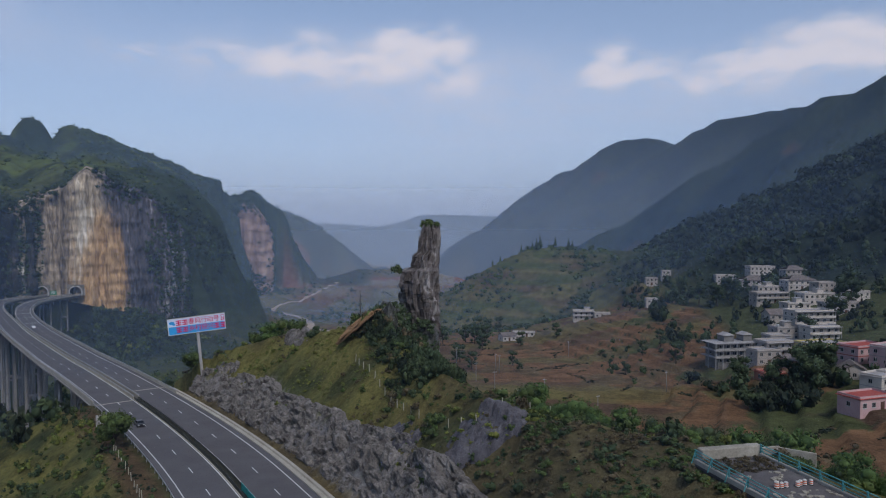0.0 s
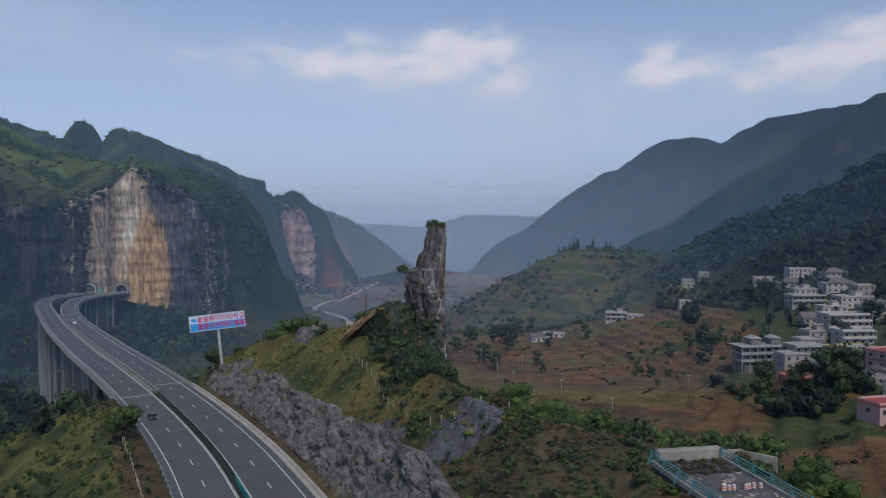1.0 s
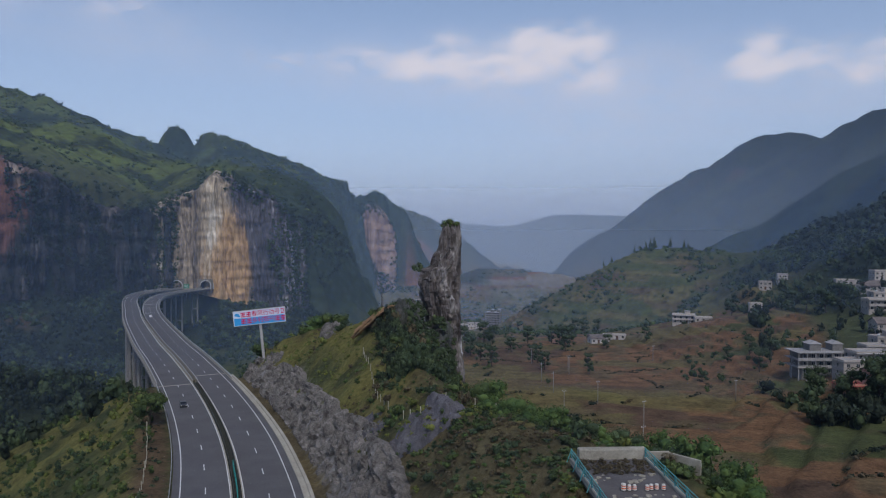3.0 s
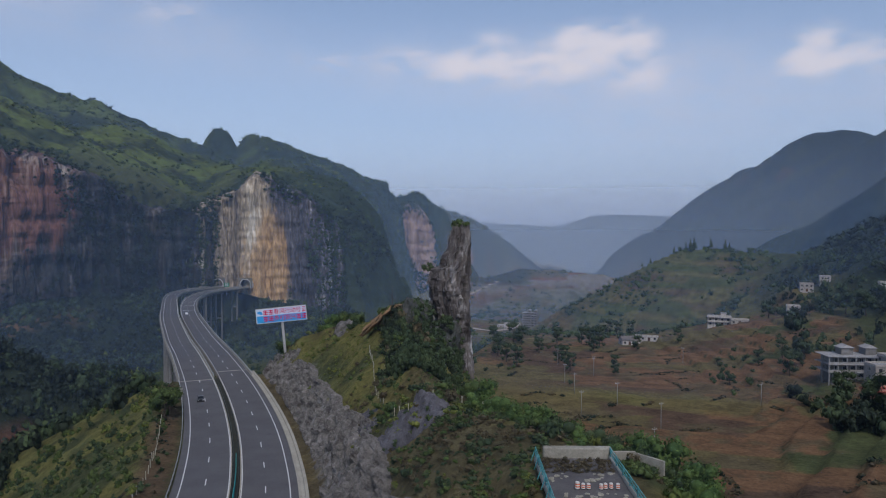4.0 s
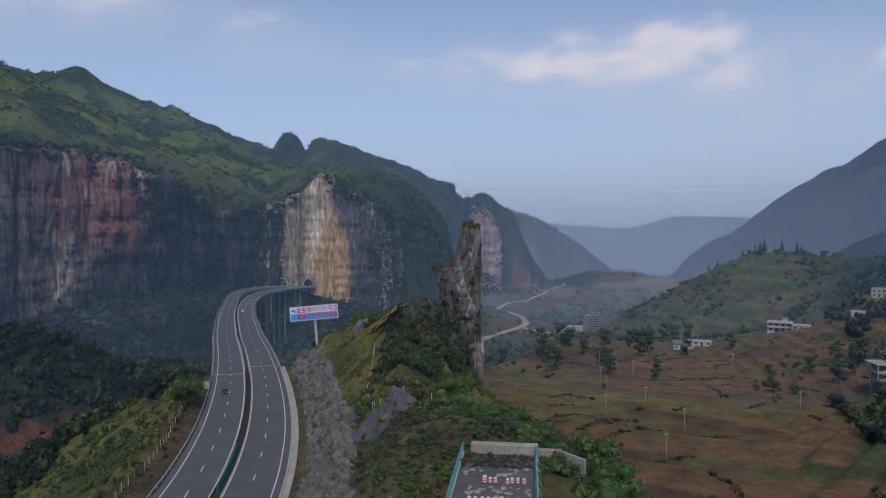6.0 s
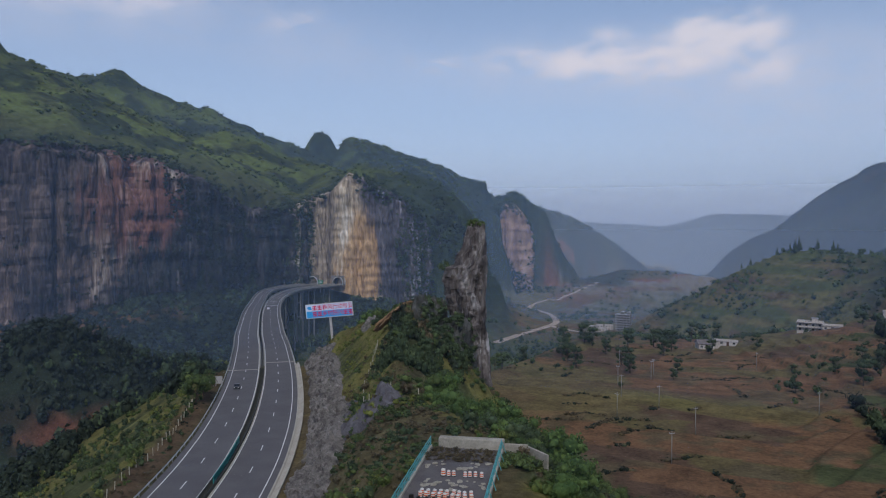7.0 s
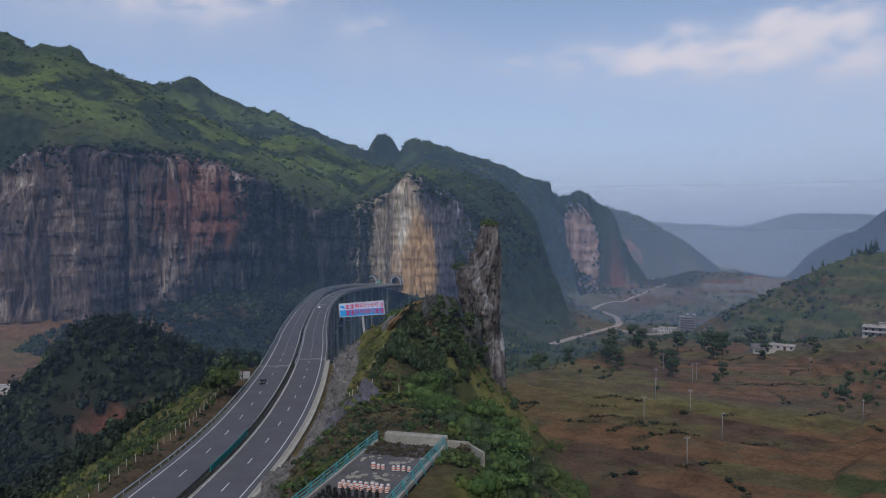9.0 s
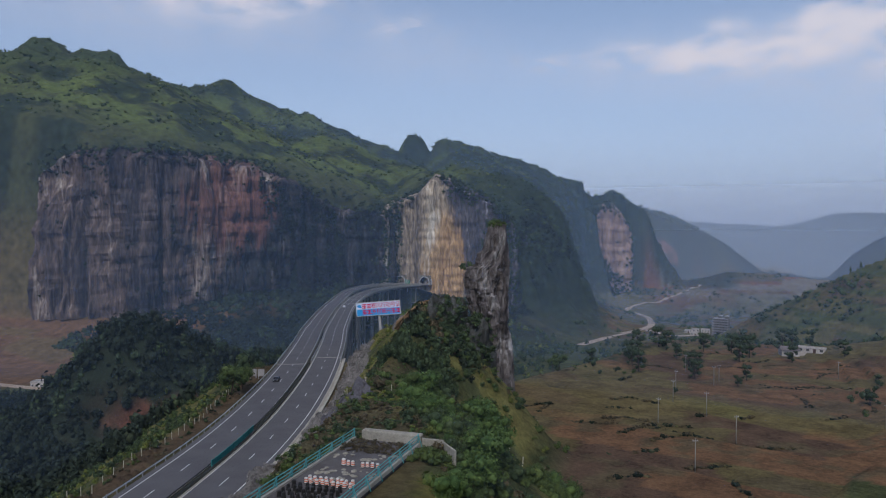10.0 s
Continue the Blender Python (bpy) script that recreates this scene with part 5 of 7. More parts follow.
railing(-1)
railing(1)


def drum(dark):
    """A plastic road drum: ribbed barrel with two bands, or a black one."""
    e = tagged(empty("traffic_drum"), "black plastic road drum on the old tarmac" if dark else "white and orange striped plastic road drum", "barrel", group="stored road drums")

    def ring(z0, z1, r0, r1, m, name):
        bm = bmesh.new()
        bmesh.ops.create_cone(bm, cap_ends=True, segments=14, radius1=r0, radius2=r1, depth=z1 - z0)
        bmesh.ops.translate(bm, vec=(0, 0, (z0 + z1) / 2), verts=bm.verts)
        part(name, bm, m, e, smooth_shade=False)

    ring(0.0, 0.12, 0.42, 0.40, M_BLACK, "base")
    ring(0.12, 0.95, 0.36, 0.30, M_BLACK if dark else M_DRUMWHITE, "body")
    if not dark:
        ring(0.30, 0.46, 0.355, 0.345, M_DRUMORANGE, "band")
        ring(0.62, 0.76, 0.335, 0.325, M_DRUMORANGE, "band")
    ring(0.95, 1.02, 0.22, 0.18, M_BLACK if dark else M_DRUMWHITE, "cap")
    return e


white_drum, black_drum = drum(False), drum(True)
rng = random.Random(11)
first = {0: True, 1: True}
for row, (v, u0, u1, n, dark) in enumerate(((-10.4, -1.2, 3.2, 8, 0), (-16.4, -2.4, 2.8, 9, 0), (-17.3, -2.6, 3.0, 9, 0), (-18.6, -3.2, 2.4, 8, 1), (-19.6, -3.4, 2.6, 9, 1), (-20.6, -3.4, 2.2, 8, 1), (-21.7, -3.3, 2.0, 8, 1))):
    for i in range(n):
        if row == 0 and i == 3:
            continue
        at = PLAT_M @ pose(u0 + (u1 - u0) * i / (n - 1) + rng.uniform(-0.08, 0.08), v + rng.uniform(-0.15, 0.15), 0.0, 0, 0, rng.uniform(0, 360)) @ Matrix.Diagonal((0.8, 0.8, 0.8, 1))
        src = black_drum if dark else white_drum
        if first[dark]:
            src.matrix_basis = at
            first[dark] = False
        else:
            copy_thing(src, at)
stone_rng = random.Random(5)
for i in range(46):
    u, v = stone_rng.uniform(-4.0, 4.0), stone_rng.choice((-6.2, -7.5, -12.6, -13.2, -14.5)) + stone_rng.uniform(-0.7, 0.7)
    bm = bmesh.new()
    bmesh.ops.create_icosphere(bm, subdivisions=1, radius=stone_rng.uniform(0.12, 0.4))
    for w in bm.verts:
        w.co = Vector((w.co.x * (1.2 + noise.noise(w.co * 4 + Vector((i, 0, 0)))), w.co.y, w.co.z * 0.45))
    sp = part("rubble", bm, M_OLDCONCRETE)
    sp.matrix_basis = PLAT_M @ pose(u, v, 0.05, 0, 0, stone_rng.uniform(0, 360))
    tagged(sp, "piece of pale rubble lying on the old tarmac", "rubble", group="rubble on the platform")


# ---- village houses ----
PANES = {}


def window_part(e, x, y, z, w, h, face):
    """A framed window on the wall that faces -y (0), +x (1) or -x (-1)."""
    key = (round(w, 1), round(h, 1))
    if key not in PANES:
        bm = bmesh.new()
        for x0, x1, z0, z1 in ((-w / 2, w / 2, 0, 0.09), (-w / 2, w / 2, h - 0.09, h), (-w / 2, -w / 2 + 0.09, 0.09, h - 0.09), (w / 2 - 0.09, w / 2, 0.09, h - 0.09), (-0.04, 0.04, 0.09, h - 0.09)):
            box(bm, x0, x1, -0.10, 0.02, z0, z1)
        box(bm, -w / 2 - 0.12, w / 2 + 0.12, -0.2, 0.02, -0.12, -0.002)
        fm = bpy.data.meshes.new("window_frame")
        bm.to_mesh(fm)
        bm.free()
        fm.materials.append(M_FRAME)
        bm = bmesh.new()
        box(bm, -w / 2 + 0.09, w / 2 - 0.09, -0.05, 0.0, 0.09, h - 0.09)
        gm = bpy.data.meshes.new("pane")
        bm.to_mesh(gm)
        bm.free()
        gm.materials.append(M_GLASS)
        PANES[key] = (fm, gm)
    fm, gm = PANES[key]
    win = new("window", fm)
    win.parent = e
    win.matrix_basis = pose(x, y, z, 0, 0, {0: 0, 1: 90, -1: -90}[face])
    pane = new("pane", gm)
    pane.parent = win


def house(label, x, y, w, d, floors, yaw, wall, roof="flat", trim=None, balcony=False, tower=False, raw=False, lift=0.0, storey=3.1, category="house"):
    trim = trim or M_TRIM
    z = z_at(x, y) + lift
    e = tagged(empty("house", pose(x, y, z, 0, 0, yaw)), label, category, group="village houses" if category == "house" else "")
    top = floors * storey
    hw, hd = w / 2, d / 2
    block("wall", -hw, hw, -hd, hd, -4.0, top, wall, e, 0.03)
    for f in range(1, floors):
        block("floor_band", -hw - 0.12, hw + 0.12, -hd - 0.14, hd + 0.12, f * storey - 0.16, f * storey + 0.1, trim, e)
    n = max(2, int(w / 3.3))
    for f in range(floors):
        for i in range(n):
            u = -hw + (i + 0.5) * w / n
            if f == 0 and i == n // 2:
                bm = bmesh.new()
                box(bm, u - 0.75, u + 0.75, -hd - 0.06, -hd + 0.02, 0.0, 2.3)
                box(bm, u - 0.9, u + 0.9, -hd - 0.09, -hd + 0.02, 2.3, 2.45)
                part("door", bm, M_DOOR, e)
                continue
            window_part(e, u, -hd, f * storey + 0.95, 1.5, 1.5, 0)
        for i in range(max(1, int(d / 4.5))):
            v = -hd + (i + 0.5) * d / max(1, int(d / 4.5))
            for face in (-1, 1):
                window_part(e, face * hw, v, f * storey + 0.95, 1.3, 1.4, face)
    if balcony:
        for f in range(1, floors):
            block("balcony_slab", -hw, hw, -hd - 1.5, -hd - 0.02, f * storey - 0.17, f * storey + 0.06, trim, e)
            block("balustrade", -hw, hw, -hd - 1.5, -hd - 1.38, f * storey + 0.07, f * storey + 1.0, wall, e)
        for i in range(n + 1):
            u = -hw + 0.15 + i * (w - 0.3) / n
            block("column", u - 0.14, u + 0.14, -hd - 1.46, -hd - 1.2, -3.0, top - 0.02, trim, e)
    if roof == "flat":
        over = 1.7 if balcony else 0.45
        block("roof", -hw - 0.4, hw + 0.4, -hd - over, hd + 0.4, top, top + 0.22, trim, e, 0.03)
        for x0, x1, y0, y1 in ((-hw, hw, -hd, -hd + 0.16), (-hw, hw, hd - 0.16, hd), (-hw, -hw + 0.16, -hd + 0.17, hd - 0.17), (hw - 0.16, hw, -hd + 0.17, hd - 0.17)):
            block("parapet", x0, x1, y0, y1, top + 0.22, top + 0.85, wall, e)
        if tower:
            u = hw * 0.35
            block("stair_house", u - 1.9, u + 1.9, -0.4, hd - 0.6, top + 0.22, top + 2.7, wall, e)
            block("stair_roof", u - 2.3, u + 2.3, -0.9, hd - 0.3, top + 2.7, top + 2.88, trim, e)
            bm = bmesh.new()
            bmesh.ops.create_cone(bm, cap_ends=True, segments=14, radius1=0.6, radius2=0.6, depth=1.2)
            bmesh.ops.translate(bm, vec=(-hw * 0.5, 0.5, top + 0.84), verts=bm.verts)
            part("water_tank", bm, M_STEEL, e, smooth_shade=True)
    else:
        rise = 0.30 * d
        prof = [(-hd - 0.6, top - 0.15), (0, top + rise), (hd + 0.6, top - 0.15), (hd + 0.6, top + 0.1), (0, top + rise + 0.28), (-hd - 0.6, top + 0.1)]
        inset = 0.0 if roof == "gable" else 0.35 * w
        verts = []
        for sx in (-1, 1):
            for yy, zz in prof:
                cut = inset if yy == 0 else 0
                verts.append((sx * (hw + 0.5 - cut), yy, zz))
        k = len(prof)
        faces = [tuple(range(k))[::-1], tuple(range(k, 2 * k))] + [(i, (i + 1) % k, k + (i + 1) % k, k + i) for i in range(k)]
        mesh_ob("roof", verts, faces, M_TILE, e)
        if roof == "gable":
            mesh_ob("gable", [(sx * (hw - 0.01), yy, zz) for sx in (-1, 1) for yy, zz in ((-hd, top), (hd, top), (0, top + rise - 0.1))] + [(sx * (hw - 0.2), yy, zz) for sx in (-1, 1) for yy, zz in ((-hd, top), (hd, top), (0, top + rise - 0.1))],
                    [(0, 2, 1), (3, 4, 5), (6, 7, 8), (9, 11, 10), (0, 1, 7, 6), (1, 2, 8, 7), (2, 0, 6, 8), (3, 9, 10, 4), (4, 10, 11, 5), (5, 11, 9, 3)], wall, e)
    return e


def raw_house(x, y, w, d, floors, yaw, label):
    """An unfinished concrete frame house with open bays."""
    z = z_at(x, y)
    e = tagged(empty("house", pose(x, y, z, 0, 0, yaw)), label, "house", group="village houses")
    hw, hd, st = w / 2, d / 2, 3.2
    block("wall", -hw + 2.2, hw, -hd + 1.6, hd, -4.0, floors * st, M_RAW, e)
    for f in range(1, floors + 1):
        block("floor_slab", -hw - 0.3, hw + 0.3, -hd - 0.3, hd + 0.3, f * st - 0.14, f * st + 0.12, M_RAWPALE, e)
    n = int(w / 3.4)
    for i in range(n + 1):
        for yy in (-hd + 0.15, 0.2):
            u = -hw + 0.15 + i * (w - 0.3) / n
            if yy > 0 and i > 0:
                continue
            block("column", u - 0.2, u + 0.2, yy - 0.2, yy + 0.2, -4.0, floors * st - 0.14, M_RAWPALE, e)
    for f in range(1, floors):
        block("balustrade", -hw + 0.3, hw - 0.3, -hd, -hd + 0.1, f * st + 0.12, f * st + 1.0, M_RAWPALE, e)
        for i in range(n):
            window_part(e, -hw + 2.2 + (i + 0.5) * (w - 2.2) / n, -hd + 1.6, f * st + 0.8, 1.7, 1.7, 0)
    for i in range(n):
        window_part(e, -hw + 2.2 + (i + 0.5) * (w - 2.2) / n, -hd + 1.6, 0.8, 1.7, 1.7, 0)
    for i in range(2):
        window_part(e, -hw + 2.2, -hd + 3.4 + i * (d - 4.0) / 2, st + 0.8, 1.5, 1.6, -1)
    for u0, u1 in ((-hw * 0.35, hw * 0.1), (hw * 0.55, hw * 0.95)):
        block("stair_house", u0, u1, -hd * 0.2, hd * 0.7, floors * st + 0.12, floors * st + 3.0, M_RAW, e)
        mid = (u0 + u1) / 2
        mesh_ob("stair_roof", [(u0 - 0.5, -hd * 0.2 - 0.5, floors * st + 3.0), (u1 + 0.5, -hd * 0.2 - 0.5, floors * st + 3.0), (u1 + 0.5, hd * 0.7 + 0.5, floors * st + 3.0), (u0 - 0.5, hd * 0.7 + 0.5, floors * st + 3.0), (mid, -hd * 0.1, floors * st + 4.3), (mid, hd * 0.6, floors * st + 4.3)],
                [(0, 1, 4), (2, 3, 5), (1, 2, 5, 4), (3, 0, 4, 5), (3, 2, 1, 0)], M_RAWPALE, e)
    return e


raw_house(131, 333, 22, 12, 3, 12, "unfinished grey concrete house with open bays and columns")
house("low white row house with a long flat roof", 150, 328, 17, 9, 2, 14, M_WALLGREY, balcony=True)
house("white and grey terrace house with a flat roof", 140, 318, 12, 8, 2, 14, M_WALLGREY)
house("pale yellow two-storey house with a flat roof", 161, 309, 19, 11, 2, 16, M_YELLOW, trim=M_TRIM, tower=False)
house("pink-walled house with a red roof edge", 160, 277, 16, 9, 2, 24, M_PINKWALL, trim=M_REDTRIM)
house("old house with a brown tiled gable roof", 146, 258, 9, 8, 1, 70, M_WALLGREY, "gable")
house("single-storey pink house with a red roof edge", 127, 216, 14, 8, 1, 20, M_PINKWALL, trim=M_REDTRIM, storey=3.6)
house("small salmon house behind the dark tree", 128, 284, 9, 7, 1, 10, M_SALMON, trim=M_REDTRIM)
house("three-storey white house with balconies and a flat roof", 186, 372, 22, 10, 3, 10, M_WALL, balcony=True)
house("white upper house with a shallow hipped grey roof", 226, 468, 19, 10, 2, 8, M_WALL, "hip")
house("grey terrace house with rows of small windows", 199, 449, 21, 9, 2, 8, M_WALLGREY, balcony=True)
house("pale terrace house standing beside tall dark trees", 212, 392, 19, 10, 2, 20, M_WALLGREY, tower=True)
house("grey house with a low hipped tile roof", 222, 528, 20, 10, 2, 0, M_WALLGREY, "hip")
house("far white three-storey house at the edge of the wood", 243, 566, 20, 9, 3, 6, M_WALL)
house("far pale house half hidden by trees", 224, 588, 16, 9, 2, -4, M_WALL)
house("far pale house half hidden by trees", 205, 582, 12, 8, 1, -4, M_WALLGREY, "hip")
house("low dark house with a wide brown roof", 184, 402, 15, 9, 1, 8, M_WALLGREY, "gable")
house("white house with a long window row and flat roof", 213, 420, 20, 9, 2, 12, M_WALL, tower=True)
house("small grey house with a flat roof", 167, 358, 12, 8, 2, 10, M_WALLGREY, tower=True)
house("white farmhouse with two wings under flat roofs", 103, 556, 16, 9, 2, -6, M_WALL, balcony=True, tower=True)
house("low white outbuilding beside the farmhouse", 116, 549, 12, 6, 1, -6, M_WALL)
house("small white house on the terrace", 145, 518, 8, 7, 2, -4, M_WALL)
house("small white house at the field's edge, grey tiled roof", 39, 492, 10, 7, 1, 24, M_WALL, "gable", storey=3.4)
house("long low white shed with a metal roof", 51, 497, 15, 5, 1, -4, M_WALL, storey=2.6, category="shed")
house("pale house among the hillside trees", 178, 640, 10, 7, 2, -4, M_WALLGREY)
house("pale house among the hillside trees", 194, 650, 8, 6, 2, -4, M_WALL)
house("white terrace house with a long flat roof", 178, 345, 16, 8, 2, 12, M_WALL, balcony=True)
house("grey terrace house with small windows", 158, 346, 11, 7, 2, 12, M_WALLGREY)
house("white terrace house with a flat roof and tank", 196, 408, 14, 8, 2, 10, M_WALL, tower=True)
house("grey terrace house with small windows", 231, 444, 15, 8, 2, 14, M_WALLGREY)
house("white terrace house with a flat roof and tank", 206, 470, 14, 8, 2, 6, M_WALL, tower=True)
house("pale house half hidden behind dark trees", 230, 408, 13, 8, 2, 20, M_WALL)
house("grey house with a low hipped tile roof", 240, 505, 15, 9, 2, 6, M_WALLGREY, "hip")
house("low house with a brown tiled roof", 144, 300, 11, 7, 1, 16, M_SALMON, "gable")
house("pink-walled house partly hidden by trees", 163, 262, 15, 9, 2, 30, M_PINKWALL, trim=M_TRIM)
house("grey sheds with a flat concrete roof", 150, 240, 15, 8, 1, 30, M_WALLGREY, category="shed")
house("white house with blue-grey windows", 140, 232, 9, 7, 2, 30, M_WALL)
raw_house(-97, 976, 19, 13, 7, -4, "tall unfinished concrete block standing alone in the far valley")
for i, (dx, dy, w, d, f) in enumerate(((-20, 4, 11, 8, 2), (-31, -2, 9, 8, 2), (-42, 10, 10, 7, 1), (19, -3, 9, 7, 1), (32, 12, 9, 7, 2), (-26, -22, 12, 8, 1))):
    house("small white house in the far valley", -97 + dx, 976 + dy, w, d, f, rng.uniform(-20, 20), M_WALL)
house("long low white building beside the valley road", -462, 313, 24, 8, 1, 33, M_WALL, storey=4.2)
rng = random.Random(77)
for i in range(26):
    a, b = rng.uniform(-1, 1), rng.uniform(-1, 1)
    house("tiny pale house of the distant town", -300 + 52 * a + 12 * b, 2842 + 30 * b, rng.uniform(10, 20), 12, rng.choice((2, 2, 3)), rng.uniform(-20, 20), M_WALL)


# ---- roads in the valley ----
def track(pts, width, material, label, sink=0.25):
    line = spline([(x, y, 0) for x, y in pts], 6.0)
    fr = frames(line)
    verts, faces = [], []
    for i, (p, t, r) in enumerate(fr):
        for a, dz in ((-0.5, -0.9), (-0.46, sink), (0.46, sink), (0.5, -0.9)):
            q = p + r * a * width * (1 + 0.12 * noise.noise(p * 0.06))
            verts.append((q.x, q.y, z_at(p.x, p.y) + dz))
        if i:
            k = 4 * i
            faces += [(k - 4 + j, k - 3 + j, k + 1 + j, k + j) for j in range(3)]
    return tagged(mesh_ob("dirt_road", verts, faces, material), label, "road", kind="structure")


track([(-193, 735), (-196, 842), (-199, 949), (-217, 1079), (-279, 1270), (-318, 1338), (-360, 1405), (-352, 1452), (-307, 1536), (-262, 1590)], 11, M_TRACK, "pale dirt road winding up the far valley")
track([(-203, 990), (-172, 945), (-140, 915), (-120, 952)], 9, M_TRACK, "pale dirt road leading to the far block")
track([(-640, 222), (-560, 258), (-500, 284), (-450, 304), (-410, 328)], 8, M_TRACK, "pale concrete valley road past the fields", 0.5)


# ---- cars ----
def car(m, paint, label):
    e = tagged(empty("car", m), label, "car")
    prof = [(-2.2, 0.35), (-2.25, 0.75), (-2.0, 0.95), (-1.35, 1.02), (-0.75, 1.42), (0.75, 1.45), (1.5, 1.0), (2.15, 0.9), (2.25, 0.6), (2.2, 0.35)]
    verts = [(sx * (0.88 if z < 1.1 else 0.70), y, z) for sx in (-1, 1) for y, z in prof]
    k = len(prof)
    mesh_ob("body", verts, [tuple(range(k)), tuple(range(k, 2 * k))[::-1]] + [(i, k + i, k + (i + 1) % k, (i + 1) % k) for i in range(k)], paint, e)
    for sx in (-1, 1):
        mesh_ob("side_window", [(sx * 0.885, -1.15, 1.06), (sx * 0.885, 1.25, 1.06), (sx * 0.735, 0.72, 1.38), (sx * 0.735, -0.72, 1.36), (sx * 0.80, -1.15, 1.06), (sx * 0.80, 1.25, 1.06), (sx * 0.66, 0.72, 1.38), (sx * 0.66, -0.72, 1.36)],
                [(0, 1, 2, 3), (7, 6, 5, 4), (0, 4, 5, 1), (1, 5, 6, 2), (2, 6, 7, 3), (3, 7, 4, 0)], M_GLASS, e)
        for y in (-1.4, 1.4):
            bm = bmesh.new()
            bmesh.ops.create_cone(bm, cap_ends=True, segments=18, radius1=0.33, radius2=0.33, depth=0.24)
            bmesh.ops.rotate(bm, matrix=Matrix.Rotation(radians(90), 3, "Y"), verts=bm.verts)
            bmesh.ops.translate(bm, vec=(sx * 0.80, y, 0.33), verts=bm.verts)
            part("wheel", bm, M_BLACK, e)
        for y, m2 in ((2.21, M_DRUMWHITE), (-2.21, M_REDTRIM)):
            block("lamp", sx * 0.62 - 0.16, sx * 0.62 + 0.16, y - 0.06, y + 0.06, 0.62, 0.8, m2, e)
    mesh_ob("windscreen", [(-0.66, 1.47, 1.05), (0.66, 1.47, 1.05), (0.6, 0.83, 1.44), (-0.6, 0.83, 1.44), (-0.66, 1.44, 1.0), (0.66, 1.44, 1.0), (0.6, 0.80, 1.39), (-0.6, 0.80, 1.39)], [(0, 1, 2, 3), (7, 6, 5, 4), (0, 4, 5, 1), (1, 5, 6, 2), (2, 6, 7, 3), (3, 7, 4, 0)], M_GLASS, e)
    return e


def on_lane(y_at, a, line, back=False):
    i = min(range(len(line)), key=lambda k: abs(line[k][0].y - y_at))
    p, t, r = line[i]
    return turned(p + r * a, -t if back else t)


car(on_lane(186, -6.9, WEST_F, True), M_CARDARK, "dark grey saloon car on the expressway")
car(on_lane(398, 4.0, EAST_F), M_CARWHITE, "white saloon car on the expressway")
# ---- fences, poles and small things outdoors ----
def fence(pts, label, step=3.2, h=1.7):
    line = spline([(x, y, 0) for x, y in pts], step)
    e = tagged(empty("fence"), label, "fence")
    bm = bmesh.new()
    box(bm, -0.07, 0.07, -0.07, 0.07, -0.6, h)
    bmesh.ops.bevel(bm, geom=bm.edges[:], offset=0.02, segments=1, affect="EDGES")
    me = bpy.data.meshes.new("post")
    bm.to_mesh(me)
    bm.free()
    me.materials.append(M_POST)
    tops = []
    for i, p in enumerate(line):
        z = z_at(p.x, p.y)
        ob = new("post", me)
        ob.parent = e
        ob.matrix_basis = pose(p.x, p.y, z, 3 * math.sin(i * 2.1), 3 * math.cos(i * 1.3), 17 * i)
        tops.append(Vector((p.x, p.y, z)))
    for u in (0.7, 1.4):
        verts, faces = [], []
        for p in tops:
            verts += [p + Vector((0, 0, u - 0.006)), p + Vector((0.008, 0.008, u + 0.006))]
        verts += [v + Vector((0.02, -0.02, 0)) for v in verts]
        n = 2 * len(tops)
        for i in range(len(tops) - 1):
            a = 2 * i
            faces += [(a, a + 2, a + 3, a + 1), (n + a + 1, n + a + 3, n + a + 2, n + a)]
        mesh_ob("wire", verts, faces, M_DARKSTEEL, e)
    return e


fence([(-20, 168), (-14, 155), (-8, 141), (0, 127), (7, 117), (16, 119), (27, 122), (40, 125)], "line of pale concrete fence posts along the spur")
west_fence = []
for f in ROAD_F:
    if 62 < f[0].y < 178:
        west_fence.append((f[0].x - 17.0 * f[2].x, f[0].y - 17.0 * f[2].y))
fence(west_fence[::4], "line of pale fence posts above the road bank")


def utility_pole(x, y, h, yaw, first=None):
    m = pose(x, y, z_at(x, y), 0, 0, yaw)
    if first:
        return copy_thing(first, m)
    e = tagged(empty("utility_pole", m), "grey concrete power pole with a steel crossarm", "pole", group="power poles in the fields")
    bm = bmesh.new()
    bmesh.ops.create_cone(bm, cap_ends=True, segments=12, radius1=0.14, radius2=0.085, depth=h + 1)
    bmesh.ops.translate(bm, vec=(0, 0, (h - 1) / 2), verts=bm.verts)
    part("pole", bm, M_POLE, e, smooth_shade=True)
    block("crossarm", -0.75, 0.75, -0.04, 0.04, h - 0.7, h - 0.61, M_STEEL, e)
    for u in (-0.65, 0.0, 0.65):
        bm = bmesh.new()
        bmesh.ops.create_cone(bm, cap_ends=True, segments=8, radius1=0.04, radius2=0.06, depth=0.25)
        bmesh.ops.translate(bm, vec=(u, 0, h - 0.45), verts=bm.verts)
        part("insulator", bm, M_DRUMWHITE, e)
    return e


pole0 = utility_pole(26, 258, 9.0, 20)
for x, y, a in ((38, 276, 20), (50, 208, 35), (13, 331, 10), (25, 350, 10), (53, 248, 30), (4, 385, 10), (24, 366, 10), (70, 420, 0), (92, 300, 40), (20, 300, 20)):
    utility_pole(x, y, 9.0, a, pole0)

